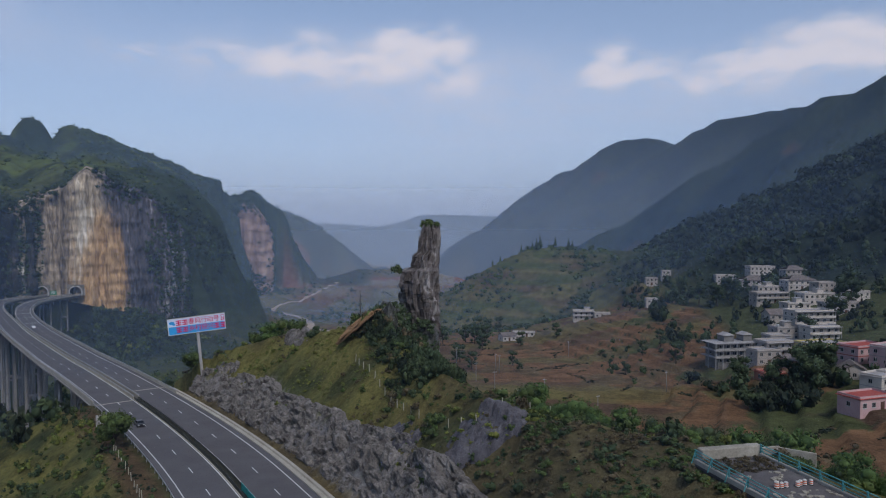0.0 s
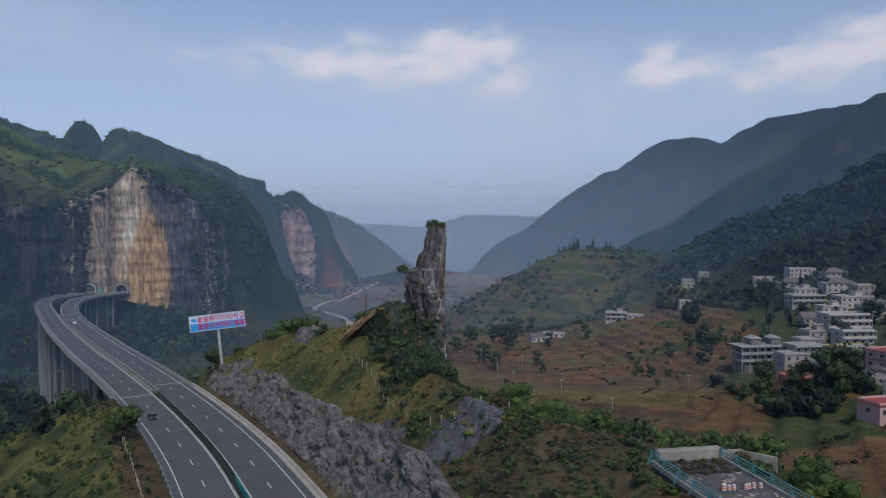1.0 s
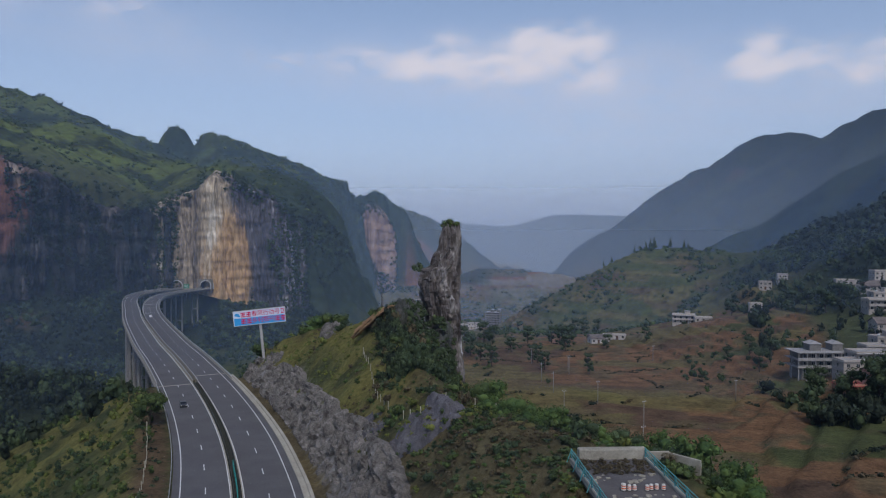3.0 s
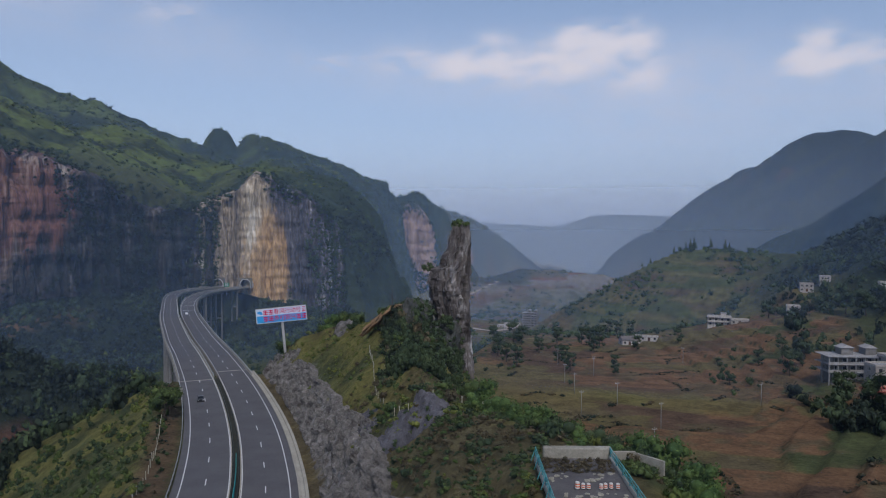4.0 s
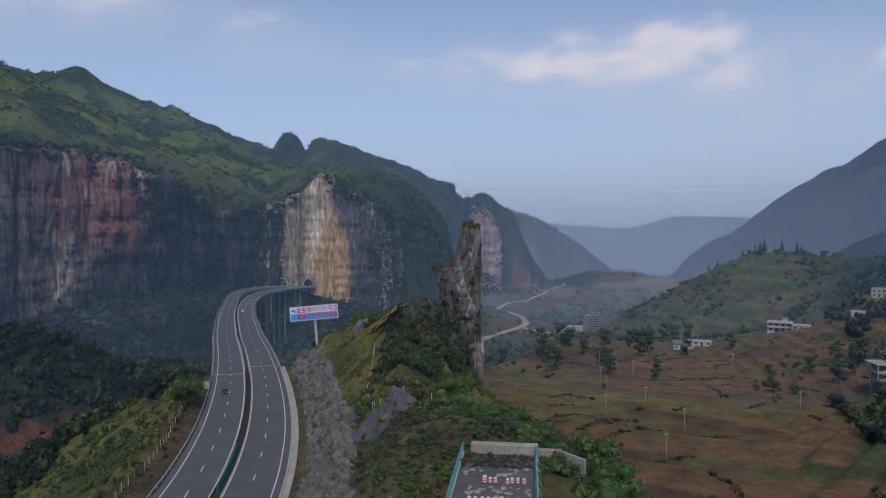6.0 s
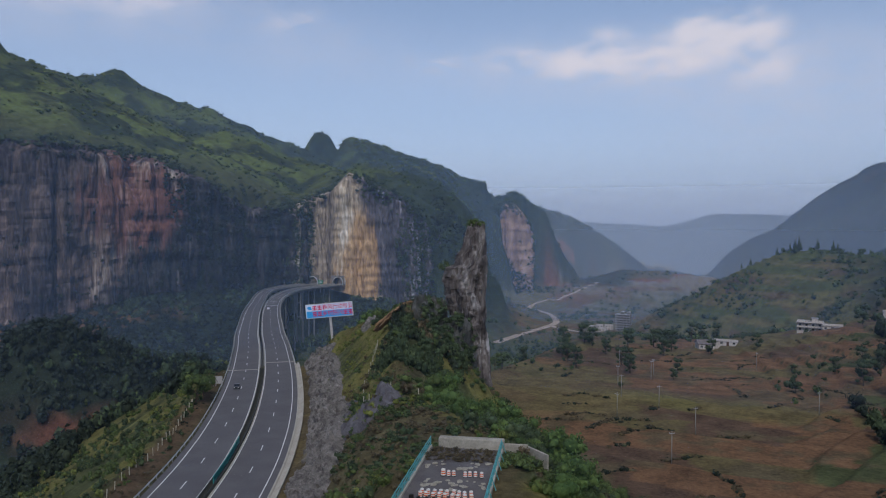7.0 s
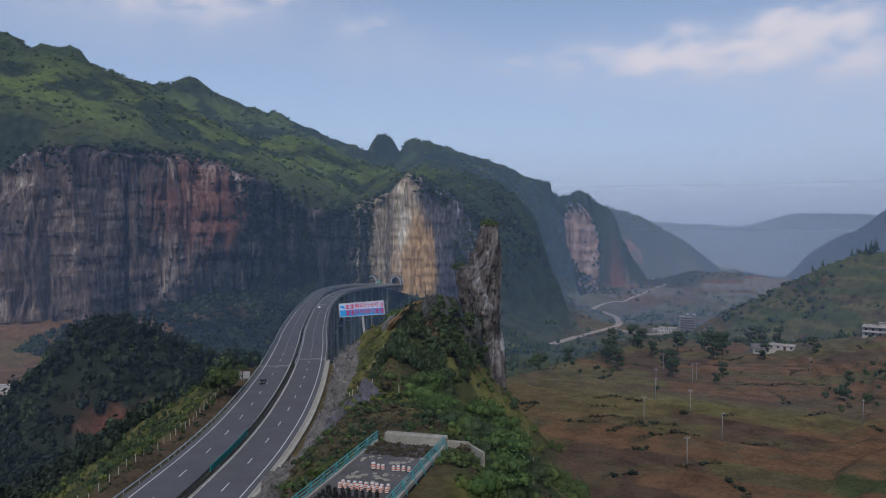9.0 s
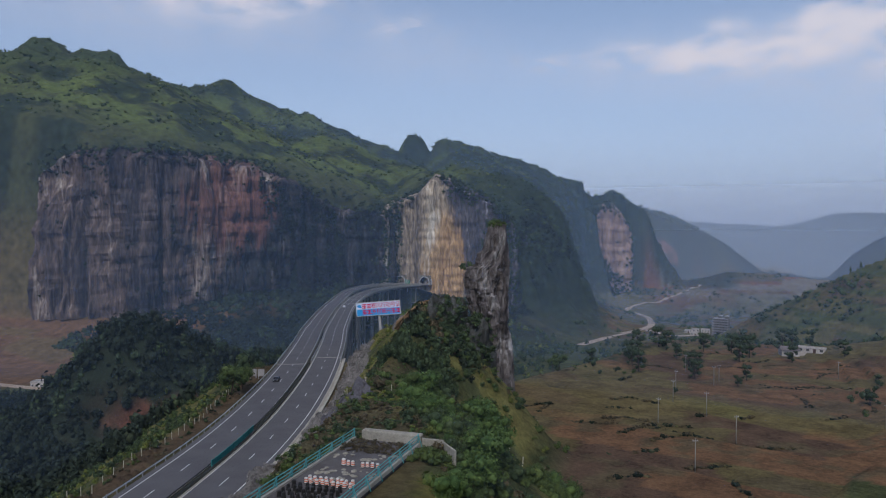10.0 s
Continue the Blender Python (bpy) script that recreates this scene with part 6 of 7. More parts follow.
board = tagged(empty("notice_board", on_lane(187, -14.0, WEST_F)), "pair of pale notice boards on posts beside the road", "sign")
for u in (-1.3, 1.3):
    block("panel", u - 1.1, u + 1.1, -0.06, 0.06, 0.9, 3.3, M_RAWPALE, board, 0.03)
    for w in (-0.9, 0.9):
        block("post", u + w - 0.07, u + w + 0.07, 0.06, 0.18, -2.0, 3.0, M_STEEL, board)


# ---- plants ----
ICO = bmesh.new()
bmesh.ops.create_icosphere(ICO, subdivisions=1, radius=1)
ICO.verts.ensure_lookup_table()
ICO_V = np.array([v.co[:] for v in ICO.verts])
ICO_F = np.array([[v.index for v in f.verts] for f in ICO.faces])
ICO.free()


def foliage_proto(seed, lobes, leaves, leaf, tall=1.0, core=0.72):
    """A crown of some lumps with many loose leaf sprays round them; unit radius, foot at 0."""
    r = np.random.RandomState(seed)
    V, F = [], []
    base = 0
    for i in range(lobes):
        a = r.uniform(0, 2 * np.pi)
        rad = r.uniform(0.45, 0.68) if lobes > 1 else 0.85
        off = r.uniform(0.25, 0.5) if lobes > 1 else 0
        c = np.array([off * np.cos(a), off * np.sin(a), (r.uniform(0.35, 1.15) if lobes > 1 else 0.6) * tall])
        v = ICO_V * rad * core * r.uniform(0.8, 1.15, (len(ICO_V), 1)) * np.array([1, 1, 0.9]) + c
        V.append(v)
        F.append(ICO_F + base)
        base += len(v)
        d = r.normal(size=(leaves, 3))
        d[:, 2] = np.abs(d[:, 2]) * 1.1 - 0.35
        d /= np.linalg.norm(d, axis=1)[:, None]
        p = c + d * rad * r.uniform(0.72, 1.12, (leaves, 1))
        n = d + r.normal(size=(leaves, 3)) * 0.55
        n /= np.linalg.norm(n, axis=1)[:, None]
        t = np.cross(n, r.normal(size=(leaves, 3)))
        t /= np.linalg.norm(t, axis=1)[:, None]
        b = np.cross(n, t)
        s = leaf * r.uniform(0.6, 1.4, (leaves, 1))
        quad = np.stack([p - t * s, p - b * s * 0.6 + n * s * 0.1, p + t * s, p + b * s * 0.6 + n * s * 0.15], 1)
        V.append(quad.reshape(-1, 3))
        k = base + 4 * np.arange(leaves)[:, None]
        F.append(np.concatenate([k + np.array([[0, 1, 2]]), k + np.array([[0, 2, 3]])], 0))
        base += 4 * leaves
    return np.concatenate(V), np.concatenate(F)


MID = [foliage_proto(10 + i, 3, 18, 0.19) for i in range(5)]
FINE = [foliage_proto(30 + i, 6, 120, 0.050) for i in range(5)]
WOOD = [foliage_proto(40 + i, 2, 14, 0.25) for i in range(5)]
FARP = [foliage_proto(20 + i, 1, 9, 0.42) for i in range(4)]


def numpy_mesh(name, V, F, material):
    me = bpy.data.meshes.new(name)
    me.vertices.add(len(V))
    me.vertices.foreach_set("co", V.ravel())
    me.loops.add(F.size)
    me.loops.foreach_set("vertex_index", F.ravel().astype(np.int32))
    me.polygons.add(len(F))
    me.polygons.foreach_set("loop_start", np.arange(0, F.size, 3, dtype=np.int32))
    me.update()
    me.materials.append(material)
    return me


def plant(name, label, x, y, r, protos, material, seed, z=None, tall=(0.8, 1.3), category="bushes"):
    """One mesh of many plants of radius r at the places given."""
    if len(x) == 0:
        return
    rs = np.random.RandomState(seed)
    z = ground_height(x, y) - 0.25 * r if z is None else z
    a = rs.uniform(0, 2 * np.pi, len(x))
    hz = r * rs.uniform(tall[0], tall[1], len(x))
    pick = rs.randint(0, len(protos), len(x))
    VV, FF, base = [], [], 0
    for k, (V, F) in enumerate(protos):
        m = np.where(pick == k)[0]
        if not len(m):
            continue
        ca, sa = np.cos(a[m])[:, None], np.sin(a[m])[:, None]
        px = (V[None, :, 0] * ca - V[None, :, 1] * sa) * r[m][:, None] + x[m][:, None]
        py = (V[None, :, 0] * sa + V[None, :, 1] * ca) * r[m][:, None] + y[m][:, None]
        pz = V[None, :, 2] * hz[m][:, None] + z[m][:, None]
        VV.append(np.stack([px, py, pz], 2).reshape(-1, 3))
        FF.append((F[None] + (base + len(V) * np.arange(len(m)))[:, None, None]).reshape(-1, 3))
        base += len(V) * len(m)
    tagged(new(name, numpy_mesh(name, np.concatenate(VV), np.concatenate(FF), material)), label, category, kind="stuff")


def grow(seed, count, x0, x1, y0, y1, chance):
    """Random places in a block of land, kept by chance(x, y, h)."""
    rs = np.random.RandomState(seed)
    x, y = rs.uniform(x0, x1, count), rs.uniform(y0, y1, count)
    h = ground_height(x, y)
    keep = rs.uniform(0, 1, count) < chance(x, y, h)
    return x[keep], y[keep], h[keep], rs


def west_inside(x, y):
    return -line_field(x, y, [p[:2] for p in WEST_FOOT])[0]


HOUSE_SPOTS = np.array([(o.matrix_basis.translation.x, o.matrix_basis.translation.y) for o in scene.objects if o.name.startswith("house")])


def clear_of_houses(x, y, gap):
    d = np.min(np.hypot(x[:, None] - HOUSE_SPOTS[None, :, 0], y[:, None] - HOUSE_SPOTS[None, :, 1]), axis=1)
    return d > gap


def thicket(name, label, seed, count, area, chance, size, protos, mix, tall=(0.8, 1.3), category="bushes"):
    """Plants over an area, shared out between the materials of mix by a slow noise."""
    x, y, h, rs = grow(seed, count, *area, chance)
    r = rs.uniform(size[0], size[1], len(x)) * rs.uniform(0.7, 1.15, len(x))
    v = fbm(x / 30, y / 30, 60.0 + seed, 3) + rs.uniform(-0.45, 0.45, len(x))
    edges = np.quantile(v, np.cumsum([w for _, w in mix])[:-1]) if len(v) else []
    band = np.digitize(v, edges)
    for k, (material, _) in enumerate(mix):
        m = band == k
        plant(name, label, x[m], y[m], r[m], protos, material, seed + k, tall=tall, category=category)


def road_d(x, y):
    return road_frame(x, y)[0]


def spur_d(x, y):
    return line_field(x, y, SPUR)[0]


def off_platform(x, y, gap=1.0):
    u, v = platform_uv(x, y)
    return ~((np.abs(u) < 4.6 + gap) & (v < 1.2 + gap) & (v > -40))


N = lambda x, y, s, k: fbm(x / s, y / s, k, 3)


def off_red_soil(x, y):
    return red_terrace(x - 2, y + 3, ground_height(x, y) + 2.0) + red_terrace(x, y, ground_height(x, y) + 5.0) < 0.3


thicket("roadside_scrub", "green and yellowing scrub on the bank below the road", 1, 9500, (-190, 40, 40, 240), lambda x, y, h: (road_d(x, y) < -15.5) * (road_d(x, y) > -95) * smooth(-0.7, 0.2, N(x, y, 18, 4)) * off_red_soil(x, y) * 0.8, (0.35, 1.6), WOOD, ((M_LEAF_MID, 0.45), (M_LEAF_DARK, 0.33), (M_LEAF_YELLOW, 0.22)))
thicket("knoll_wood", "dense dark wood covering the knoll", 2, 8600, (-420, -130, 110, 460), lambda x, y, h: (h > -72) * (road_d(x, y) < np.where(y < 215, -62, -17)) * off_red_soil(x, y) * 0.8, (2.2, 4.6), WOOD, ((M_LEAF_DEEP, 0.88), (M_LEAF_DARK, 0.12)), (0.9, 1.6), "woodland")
thicket("valley_wood", "trees and scrub in the valley below the viaduct", 3, 3800, (-430, -105, 230, 760), lambda x, y, h: (np.abs(road_d(x, y)) > 16) * (west_inside(x, y) < 0) * (h < -8) * smooth(-0.6, 0.2, N(x, y, 40, 6)) * 0.8, (2.0, 4.6), WOOD, ((M_LEAF_DARK, 0.6), (M_LEAF_MID, 0.25), (M_LEAF_YELLOW, 0.15)), (0.8, 1.5), "woodland")
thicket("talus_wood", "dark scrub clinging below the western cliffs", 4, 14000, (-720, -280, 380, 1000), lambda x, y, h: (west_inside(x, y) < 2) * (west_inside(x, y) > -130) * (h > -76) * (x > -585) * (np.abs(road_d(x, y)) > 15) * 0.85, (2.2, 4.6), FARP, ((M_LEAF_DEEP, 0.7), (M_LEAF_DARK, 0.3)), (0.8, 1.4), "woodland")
thicket("hillside_scrub", "scrub scattered over the green western hillside", 5, 17000, (-1150, -290, 420, 1560), lambda x, y, h: (west_inside(x, y) > np.where(y > 830, -190, 18)) * (h > -75) * (0.22 + 0.70 * smooth(-0.1, 0.4, N(x, y, 70, 8) + 0.35 * N(x, y, 16, 9)) + 0.5 * smooth(900, 1150, y)), (1.2, 3.8), FARP, ((M_LEAF_DARK, 0.25), (M_LEAF_MID, 0.5), (M_LEAF_YELLOW, 0.25)), (0.6, 1.1))
thicket("far_range_wood", "woods on the far western range", 6, 3600, (-800, -250, 1400, 2900), lambda x, y, h: (west_inside(x, y) > -40) * 0.8, (4, 8), FARP, ((M_LEAF_DARK, 0.7), (M_LEAF_MID, 0.3)), (0.6, 1.1), "woodland")
thicket("spur_scrub", "low scrub and dry bushes over the spur", 7, 7500, (-110, 110, 25, 290), lambda x, y, h: (spur_d(x, y) > np.where(y < 118, -36, -9)) * (spur_d(x, y) < 42) * (road_d(x, y) > 25) * off_platform(x, y) * smooth(-0.55, 0.25, N(x, y, 13, 12)) * 0.7, (0.5, 1.7), MID, ((M_LEAF_DRY, 0.30), (M_LEAF_MID, 0.32), (M_LEAF_DARK, 0.20), (M_LEAF_YELLOW, 0.18)))
thicket("slope_scrub", "yellowing grass clumps and bushes on the spur above the cutting", 20, 5200, (-100, 12, 118, 250), lambda x, y, h: (spur_d(x, y) < 3) * (spur_d(x, y) > -40) * (road_d(x, y) > 23) * smooth(-0.6, 0.1, N(x, y, 8, 27)) * 0.75, (0.3, 1.0), WOOD, ((M_LEAF_YELLOW, 0.45), (M_LEAF_DRY, 0.25), (M_LEAF_MID, 0.2), (M_LEAF_DARK, 0.1)), (0.4, 0.9))
thicket("crest_scrub", "yellow-green grass clumps on the spur's crest", 8, 11000, (-100, 60, 85, 270), lambda x, y, h: (np.abs(spur_d(x, y)) < 16) * (road_d(x, y) > 21) * off_platform(x, y) * smooth(-0.3, 0.4, N(x, y, 9, 13)) * 0.6, (0.25, 0.9), WOOD, ((M_LEAF_YELLOW, 0.50), (M_LEAF_BRIGHT, 0.25), (M_LEAF_MID, 0.15), (M_LEAF_DRY, 0.1)), (0.5, 0.9))
thicket("platform_trees", "fresh green young trees round the platform", 9, 640, (-8, 75, 88, 185), lambda x, y, h: (spur_d(x, y) > 3) * (spur_d(x, y) < 40) * off_platform(x, y, 1.6) * smooth(-0.35, 0.15, N(x, y, 16, 15)) * 0.5 * (h > -14) * np.where((y > 128) & (x > 6), 0.25, 1.0), (0.9, 2.2), FINE, ((M_LEAF_MID, 0.45), (M_LEAF_BRIGHT, 0.25), (M_LEAF_DARK, 0.3)), (0.8, 1.2))
def below_pillar(x, y, h):
    d, _, _ = line_field(x, y, [(-14, 186), (-8, 168), (-1, 148)])
    return smooth(11, 7, np.abs(d) + 3 * N(x, y, 7, 33)) * (spur_d(x, y) > -2) * smooth(-0.75, -0.2, N(x, y, 5, 35)) * 0.9


thicket("pillar_thicket", "dense dark thicket on the flank below the rock pillar", 22, 2600, (-24, 14, 138, 200), below_pillar, (0.4, 1.9), MID, ((M_LEAF_DARK, 0.62), (M_LEAF_DEEP, 0.14), (M_LEAF_DRY, 0.12), (M_LEAF_MID, 0.12)), (0.7, 1.9))
thicket("flank_trees", "dense green young trees on the slope east of the platform", 24, 900, (14, 84, 60, 150), lambda x, y, h: (spur_d(x, y) > 5) * (spur_d(x, y) < 36) * off_platform(x, y, 1.8) * smooth(-0.5, 0.0, N(x, y, 15, 31)) * smooth(150, 138, y + 0.4 * x - 8), (1.0, 2.5), FINE, ((M_LEAF_MID, 0.45), (M_LEAF_DARK, 0.35), (M_LEAF_BRIGHT, 0.20)), (0.8, 1.3), "trees")
thicket("verge_scrub", "brown and dark scrub between the road's guardrail and the fence", 25, 16000, (-140, 60, 30, 205), lambda x, y, h: (road_d(x, y) < -13.6) * (road_d(x, y) > -20.5) * smooth(-0.5, 0.1, N(x, y, 6, 41)) * 0.7, (0.3, 0.9), WOOD, ((M_LEAF_DRY, 0.6), (M_LEAF_DARK, 0.25), (M_LEAF_DEEP, 0.15)), (0.4, 0.9))
thicket("bank_scrub", "brown and dark scrub on the bank below the platform", 18, 2100, (0, 36, 78, 122), lambda x, y, h: (spur_d(x, y) < 6) * (road_d(x, y) > 27) * off_platform(x, y, 0.3) * 0.55, (0.35, 1.2), WOOD, ((M_LEAF_DRY, 0.30), (M_LEAF_DARK, 0.30), (M_LEAF_MID, 0.25), (M_LEAF_YELLOW, 0.15)), (0.4, 0.9))
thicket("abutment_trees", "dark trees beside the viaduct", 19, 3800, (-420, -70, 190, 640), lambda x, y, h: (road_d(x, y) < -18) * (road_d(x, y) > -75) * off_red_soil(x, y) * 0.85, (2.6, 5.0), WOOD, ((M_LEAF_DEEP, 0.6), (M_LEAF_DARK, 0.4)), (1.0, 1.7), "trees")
thicket("field_bushes", "dark bushes along the field terraces", 10, 26000, (-90, 135, 195, 640), lambda x, y, h: smooth(0.6, 0.75, (h / 2.2) % 1.0) * (spur_d(x, y) > 36) * smooth(-0.1, 0.5, N(x, y, 24, 17)) * clear_of_houses(x, y, 7) * 0.5, (0.35, 1.0), FARP, ((M_LEAF_DRY, 0.65), (M_LEAF_DARK, 0.35)), (0.4, 0.9))
thicket("field_hedges", "scattered shrubs and low trees between the fields", 11, 850, (-90, 140, 300, 660), lambda x, y, h: smooth(0.1, 0.6, N(x, y, 45, 19) + smooth(380, 560, y) * 0.4) * (spur_d(x, y) > 36) * clear_of_houses(x, y, 9) * 0.5, (0.9, 2.6), MID, ((M_LEAF_DARK, 0.7), (M_LEAF_MID, 0.3)), (0.9, 1.5))
thicket("village_trees", "dark trees between and behind the village houses", 12, 3600, (98, 360, 190, 760), lambda x, y, h: (x - 0.12 * (y - 300) > 112) * clear_of_houses(x, y, 9.0) * (0.5 * smooth(-0.3, 0.2, N(x, y, 40, 21)) * np.where((x > 138) & (x < 245) & (y > 296) & (y < 480), 0.6, 1.0) + 0.45 * smooth(450, 540, y)), (2.4, 5.0), WOOD, ((M_LEAF_DEEP, 0.45), (M_LEAF_DARK, 0.55)), (1.0, 1.7), "trees")
thicket("village_grove", "dark broad trees in front of the village houses", 23, 420, (104, 152, 232, 312), lambda x, y, h: smooth(0.15, 0.6, N(x, y, 14, 29) + 0.35) * clear_of_houses(x, y, 7.5) * 0.6, (1.8, 4.2), MID, ((M_LEAF_DEEP, 0.5), (M_LEAF_DARK, 0.5)), (1.0, 1.6), "trees")
thicket("east_hill_scrub", "scrub and small trees on the terraced eastern hill", 13, 3400, (-60, 380, 620, 1000), lambda x, y, h: smooth(-0.1, 0.5, N(x, y, 50, 23) + smooth(120, 260, x) * 0.7) * 0.7, (1.6, 4.2), FARP, ((M_LEAF_DARK, 0.65), (M_LEAF_MID, 0.35)), (0.8, 1.4), "trees")
thicket("east_mountain_wood", "forest on the near eastern mountain, its shade put into the leaf colour", 14, 4200, (240, 900, 560, 1150), lambda x, y, h: (h > 8) * 0.85, (4.0, 7.5), FARP, ((M_LEAF_DEEP, 0.92), (M_LEAF_DARK, 0.08)), (0.8, 1.4), "woodland")
thicket("valley_hedges", "trees in the far valley", 16, 2600, (-420, 120, 640, 1900), lambda x, y, h: (west_inside(x, y) < 0) * smooth(0.0, 0.5, N(x, y, 70, 25)) * clear_of_houses(x, y, 12) * 0.7, (2.5, 5.0), FARP, ((M_LEAF_DARK, 0.6), (M_LEAF_MID, 0.4)), (0.8, 1.4), "trees")


def rock_plants(seed, n, cx, cy, cz, rx, ry, rz, size, material, label, low=-0.2):
    rs = np.random.RandomState(seed)
    d = rs.normal(size=(n, 3))
    d /= np.linalg.norm(d, axis=1)[:, None]
    d = d[d[:, 2] > low]
    sup = (np.abs(d) ** 3.0).sum(1) ** (-1 / 3.0)
    p = np.array([cx, cy, cz]) + d * sup[:, None] * np.array([rx, ry, rz]) * 0.95
    r = rs.uniform(size[0], size[1], len(p))
    keep = p[:, 2] > ground_height(p[:, 0], p[:, 1]) - 1.5
    plant("ivy_scrub", label, p[keep, 0], p[keep, 1], r[keep], MID, material, seed, z=p[keep, 2] - 0.5 * r[keep])


rock_plants(31, 300, -13.0, 183, 16, 5.0, 9.5, 12.0, (0.5, 2.2), M_LEAF_DARK, "dark ivy and scrub over the rock shoulder")
rock_plants(32, 330, -8.5, 174, 11, 6.0, 8.5, 11.0, (0.5, 1.7), M_LEAF_DARK, "dark ivy and scrub over the rock shoulder")
rock_plants(33, 260, -5.0, 186, 12, 4.0, 7.0, 12.0, (0.5, 1.4), M_LEAF_DARK, "dark ivy and scrub over the rock shoulder")
rock_plants(34, 40, -3.4, 195.7, 48.8, 2.3, 2.6, 1.2, (0.6, 1.1), M_LEAF_MID, "green bush crowning the rock pillar", 0.0)
rock_plants(35, 14, -12.0, 193.5, 36.0, 1.6, 2.4, 1.4, (0.7, 1.3), M_LEAF_DARK, "dark shrub on a ledge of the rock pillar", -0.2)


def ledge_plants():
    """Shrubs along the rims of the western cliffs."""
    rs = np.random.RandomState(41)
    x, y, z = [], [], []
    for p, q, n in (((-676, 421, 112), (-655, 426, 130), 12), ((-655, 426, 130), (-552, 469, 129), 60), ((-552, 469, 129), (-505, 560, 122), 60), ((-505, 560, 122), (-486, 612, 101), 34), ((-486, 612, 101), (-428, 715, 66), 60), ((-428, 715, 70), (-408, 735, 90), 16),
                    ((-408, 735, 90), (-384, 741, 112), 10), ((-384, 741, 114), (-338, 764, 92), 40), ((-338, 764, 90), (-308, 800, 62), 40), ((-308, 800, 60), (-306, 830, 40), 20)):
        for i in range(n):
            f = rs.uniform(0, 1)
            x.append(p[0] + f * (q[0] - p[0]) + rs.normal() * 5)
            y.append(p[1] + f * (q[1] - p[1]) + rs.normal() * 5)
            z.append(p[2] + f * (q[2] - p[2]) - 3 + rs.normal() * 3)
    x, y, z = (np.array(v) for v in (x, y, z))
    z = np.maximum(z, np.minimum(ground_height(x, y), z + 12) - 1)
    plant("rim_scrub", "dark scrub along the rim of the western cliffs", x, y, rs.uniform(1.8, 4.0, len(x)), MID, M_LEAF_DARK, 42, z=z)


ledge_plants()


def face_plants(k, count, chance, size, material, label, protos):
    """Scrub rooted in the cracks of one cliff."""
    co, f = FACES[k]
    rs = np.random.RandomState(60 + k)
    i = rs.randint(0, len(co), count)
    p = co[i] + rs.normal(size=(count, 3)) * np.array([1.5, 1.5, 2.0])
    keep = rs.uniform(0, 1, count) < chance(p[:, 0], p[:, 1], p[:, 2], f[i], fbm(p[:, 0] / 22, p[:, 1] / 22, p[:, 2] / 30, 4))
    p = p[keep]
    r = rs.uniform(size[0], size[1], len(p))
    plant("cliff_scrub", label, p[:, 0], p[:, 1], r, protos, material, 70 + k, z=p[:, 2] - 0.6 * r)


face_plants(0, 7000, lambda x, y, z, f, n: 0.9 * smooth(-495, -478, x + 0.12 * (z - 60)) * (x < -440) * smooth(-0.5, 0.0, n) + 0.10 * smooth(0.0, 0.5, n) + 0.5 * smooth(0.88, 1.0, f + 0.12 * n) + 0.3 * smooth(0.25, 0.0, f + 0.25 * n) * (x > -560), (1.4, 3.2), M_LEAF_DEEP, "dark scrub growing over the cliff face", FARP)
face_plants(1, 6500, lambda x, y, z, f, n: 0.85 * smooth(-414, -422, x + 4 * n) * smooth(-0.6, 0.0, n + 0.01 * z) + 0.8 * smooth(-338, -318, x + 0.25 * (z - 40) + 14 * n) + 0.7 * smooth(0.80, 0.95, f + 0.15 * n) * (x > -372) + 0.10 * smooth(0.1, 0.5, n) * (x > -345), (1.2, 2.8), M_LEAF_DARK, "dark scrub growing over the cliff face", FARP)
face_plants(2, 4200, lambda x, y, z, f, n: 0.05 * smooth(0.1, 0.5, n) + 0.85 * smooth(-440, -452, x - 0.12 * (z - 60) + 9 * n) + 0.5 * smooth(0.85, 1.0, f + 0.1 * n) + 0.7 * smooth(0.2, 0.0, f + 0.15 * n) + 0.95 * smooth(-386, -376, x + 8 * n), (2.0, 4.5), M_LEAF_DARK, "green scrub on the far cliff", FARP)
face_plants(3, 900, lambda x, y, z, f, n: 0.6 * smooth(-0.1, 0.4, n) + 0.6 * smooth(0.75, 1.0, f + 0.2 * n) + 0.6 * smooth(0.25, 0.0, f + 0.2 * n), (2.5, 5.0), M_LEAF_DARK, "green scrub on the far cliff", FARP)
u_rs = np.random.RandomState(51)
tu, tv = u_rs.uniform(-4.2, 4.2, 150), -u_rs.uniform(0.6, 5.4, 150)
tx = PLAT_O.x + tu * PLAT_DIR.y + tv * PLAT_DIR.x
ty = PLAT_O.y - tu * PLAT_DIR.x + tv * PLAT_DIR.y
plant("platform_grass", "weeds growing on the far end of the platform", tx, ty, u_rs.uniform(0.15, 0.5, 150), MID, M_LEAF_DRY, 52, z=np.full(150, PLAT_O.z), tall=(0.4, 0.9), category="weeds")


tu, tv = u_rs.uniform(4.8, 11.5, 90), -u_rs.uniform(-1.5, 4.5, 90)
tx = PLAT_O.x + tu * PLAT_DIR.y + tv * PLAT_DIR.x
ty = PLAT_O.y - tu * PLAT_DIR.x + tv * PLAT_DIR.y
plant("wing_scrub", "green scrub crowding the platform's wing wall", tx, ty, u_rs.uniform(0.4, 1.1, 90), MID, M_LEAF_MID, 53, tall=(0.6, 1.1))


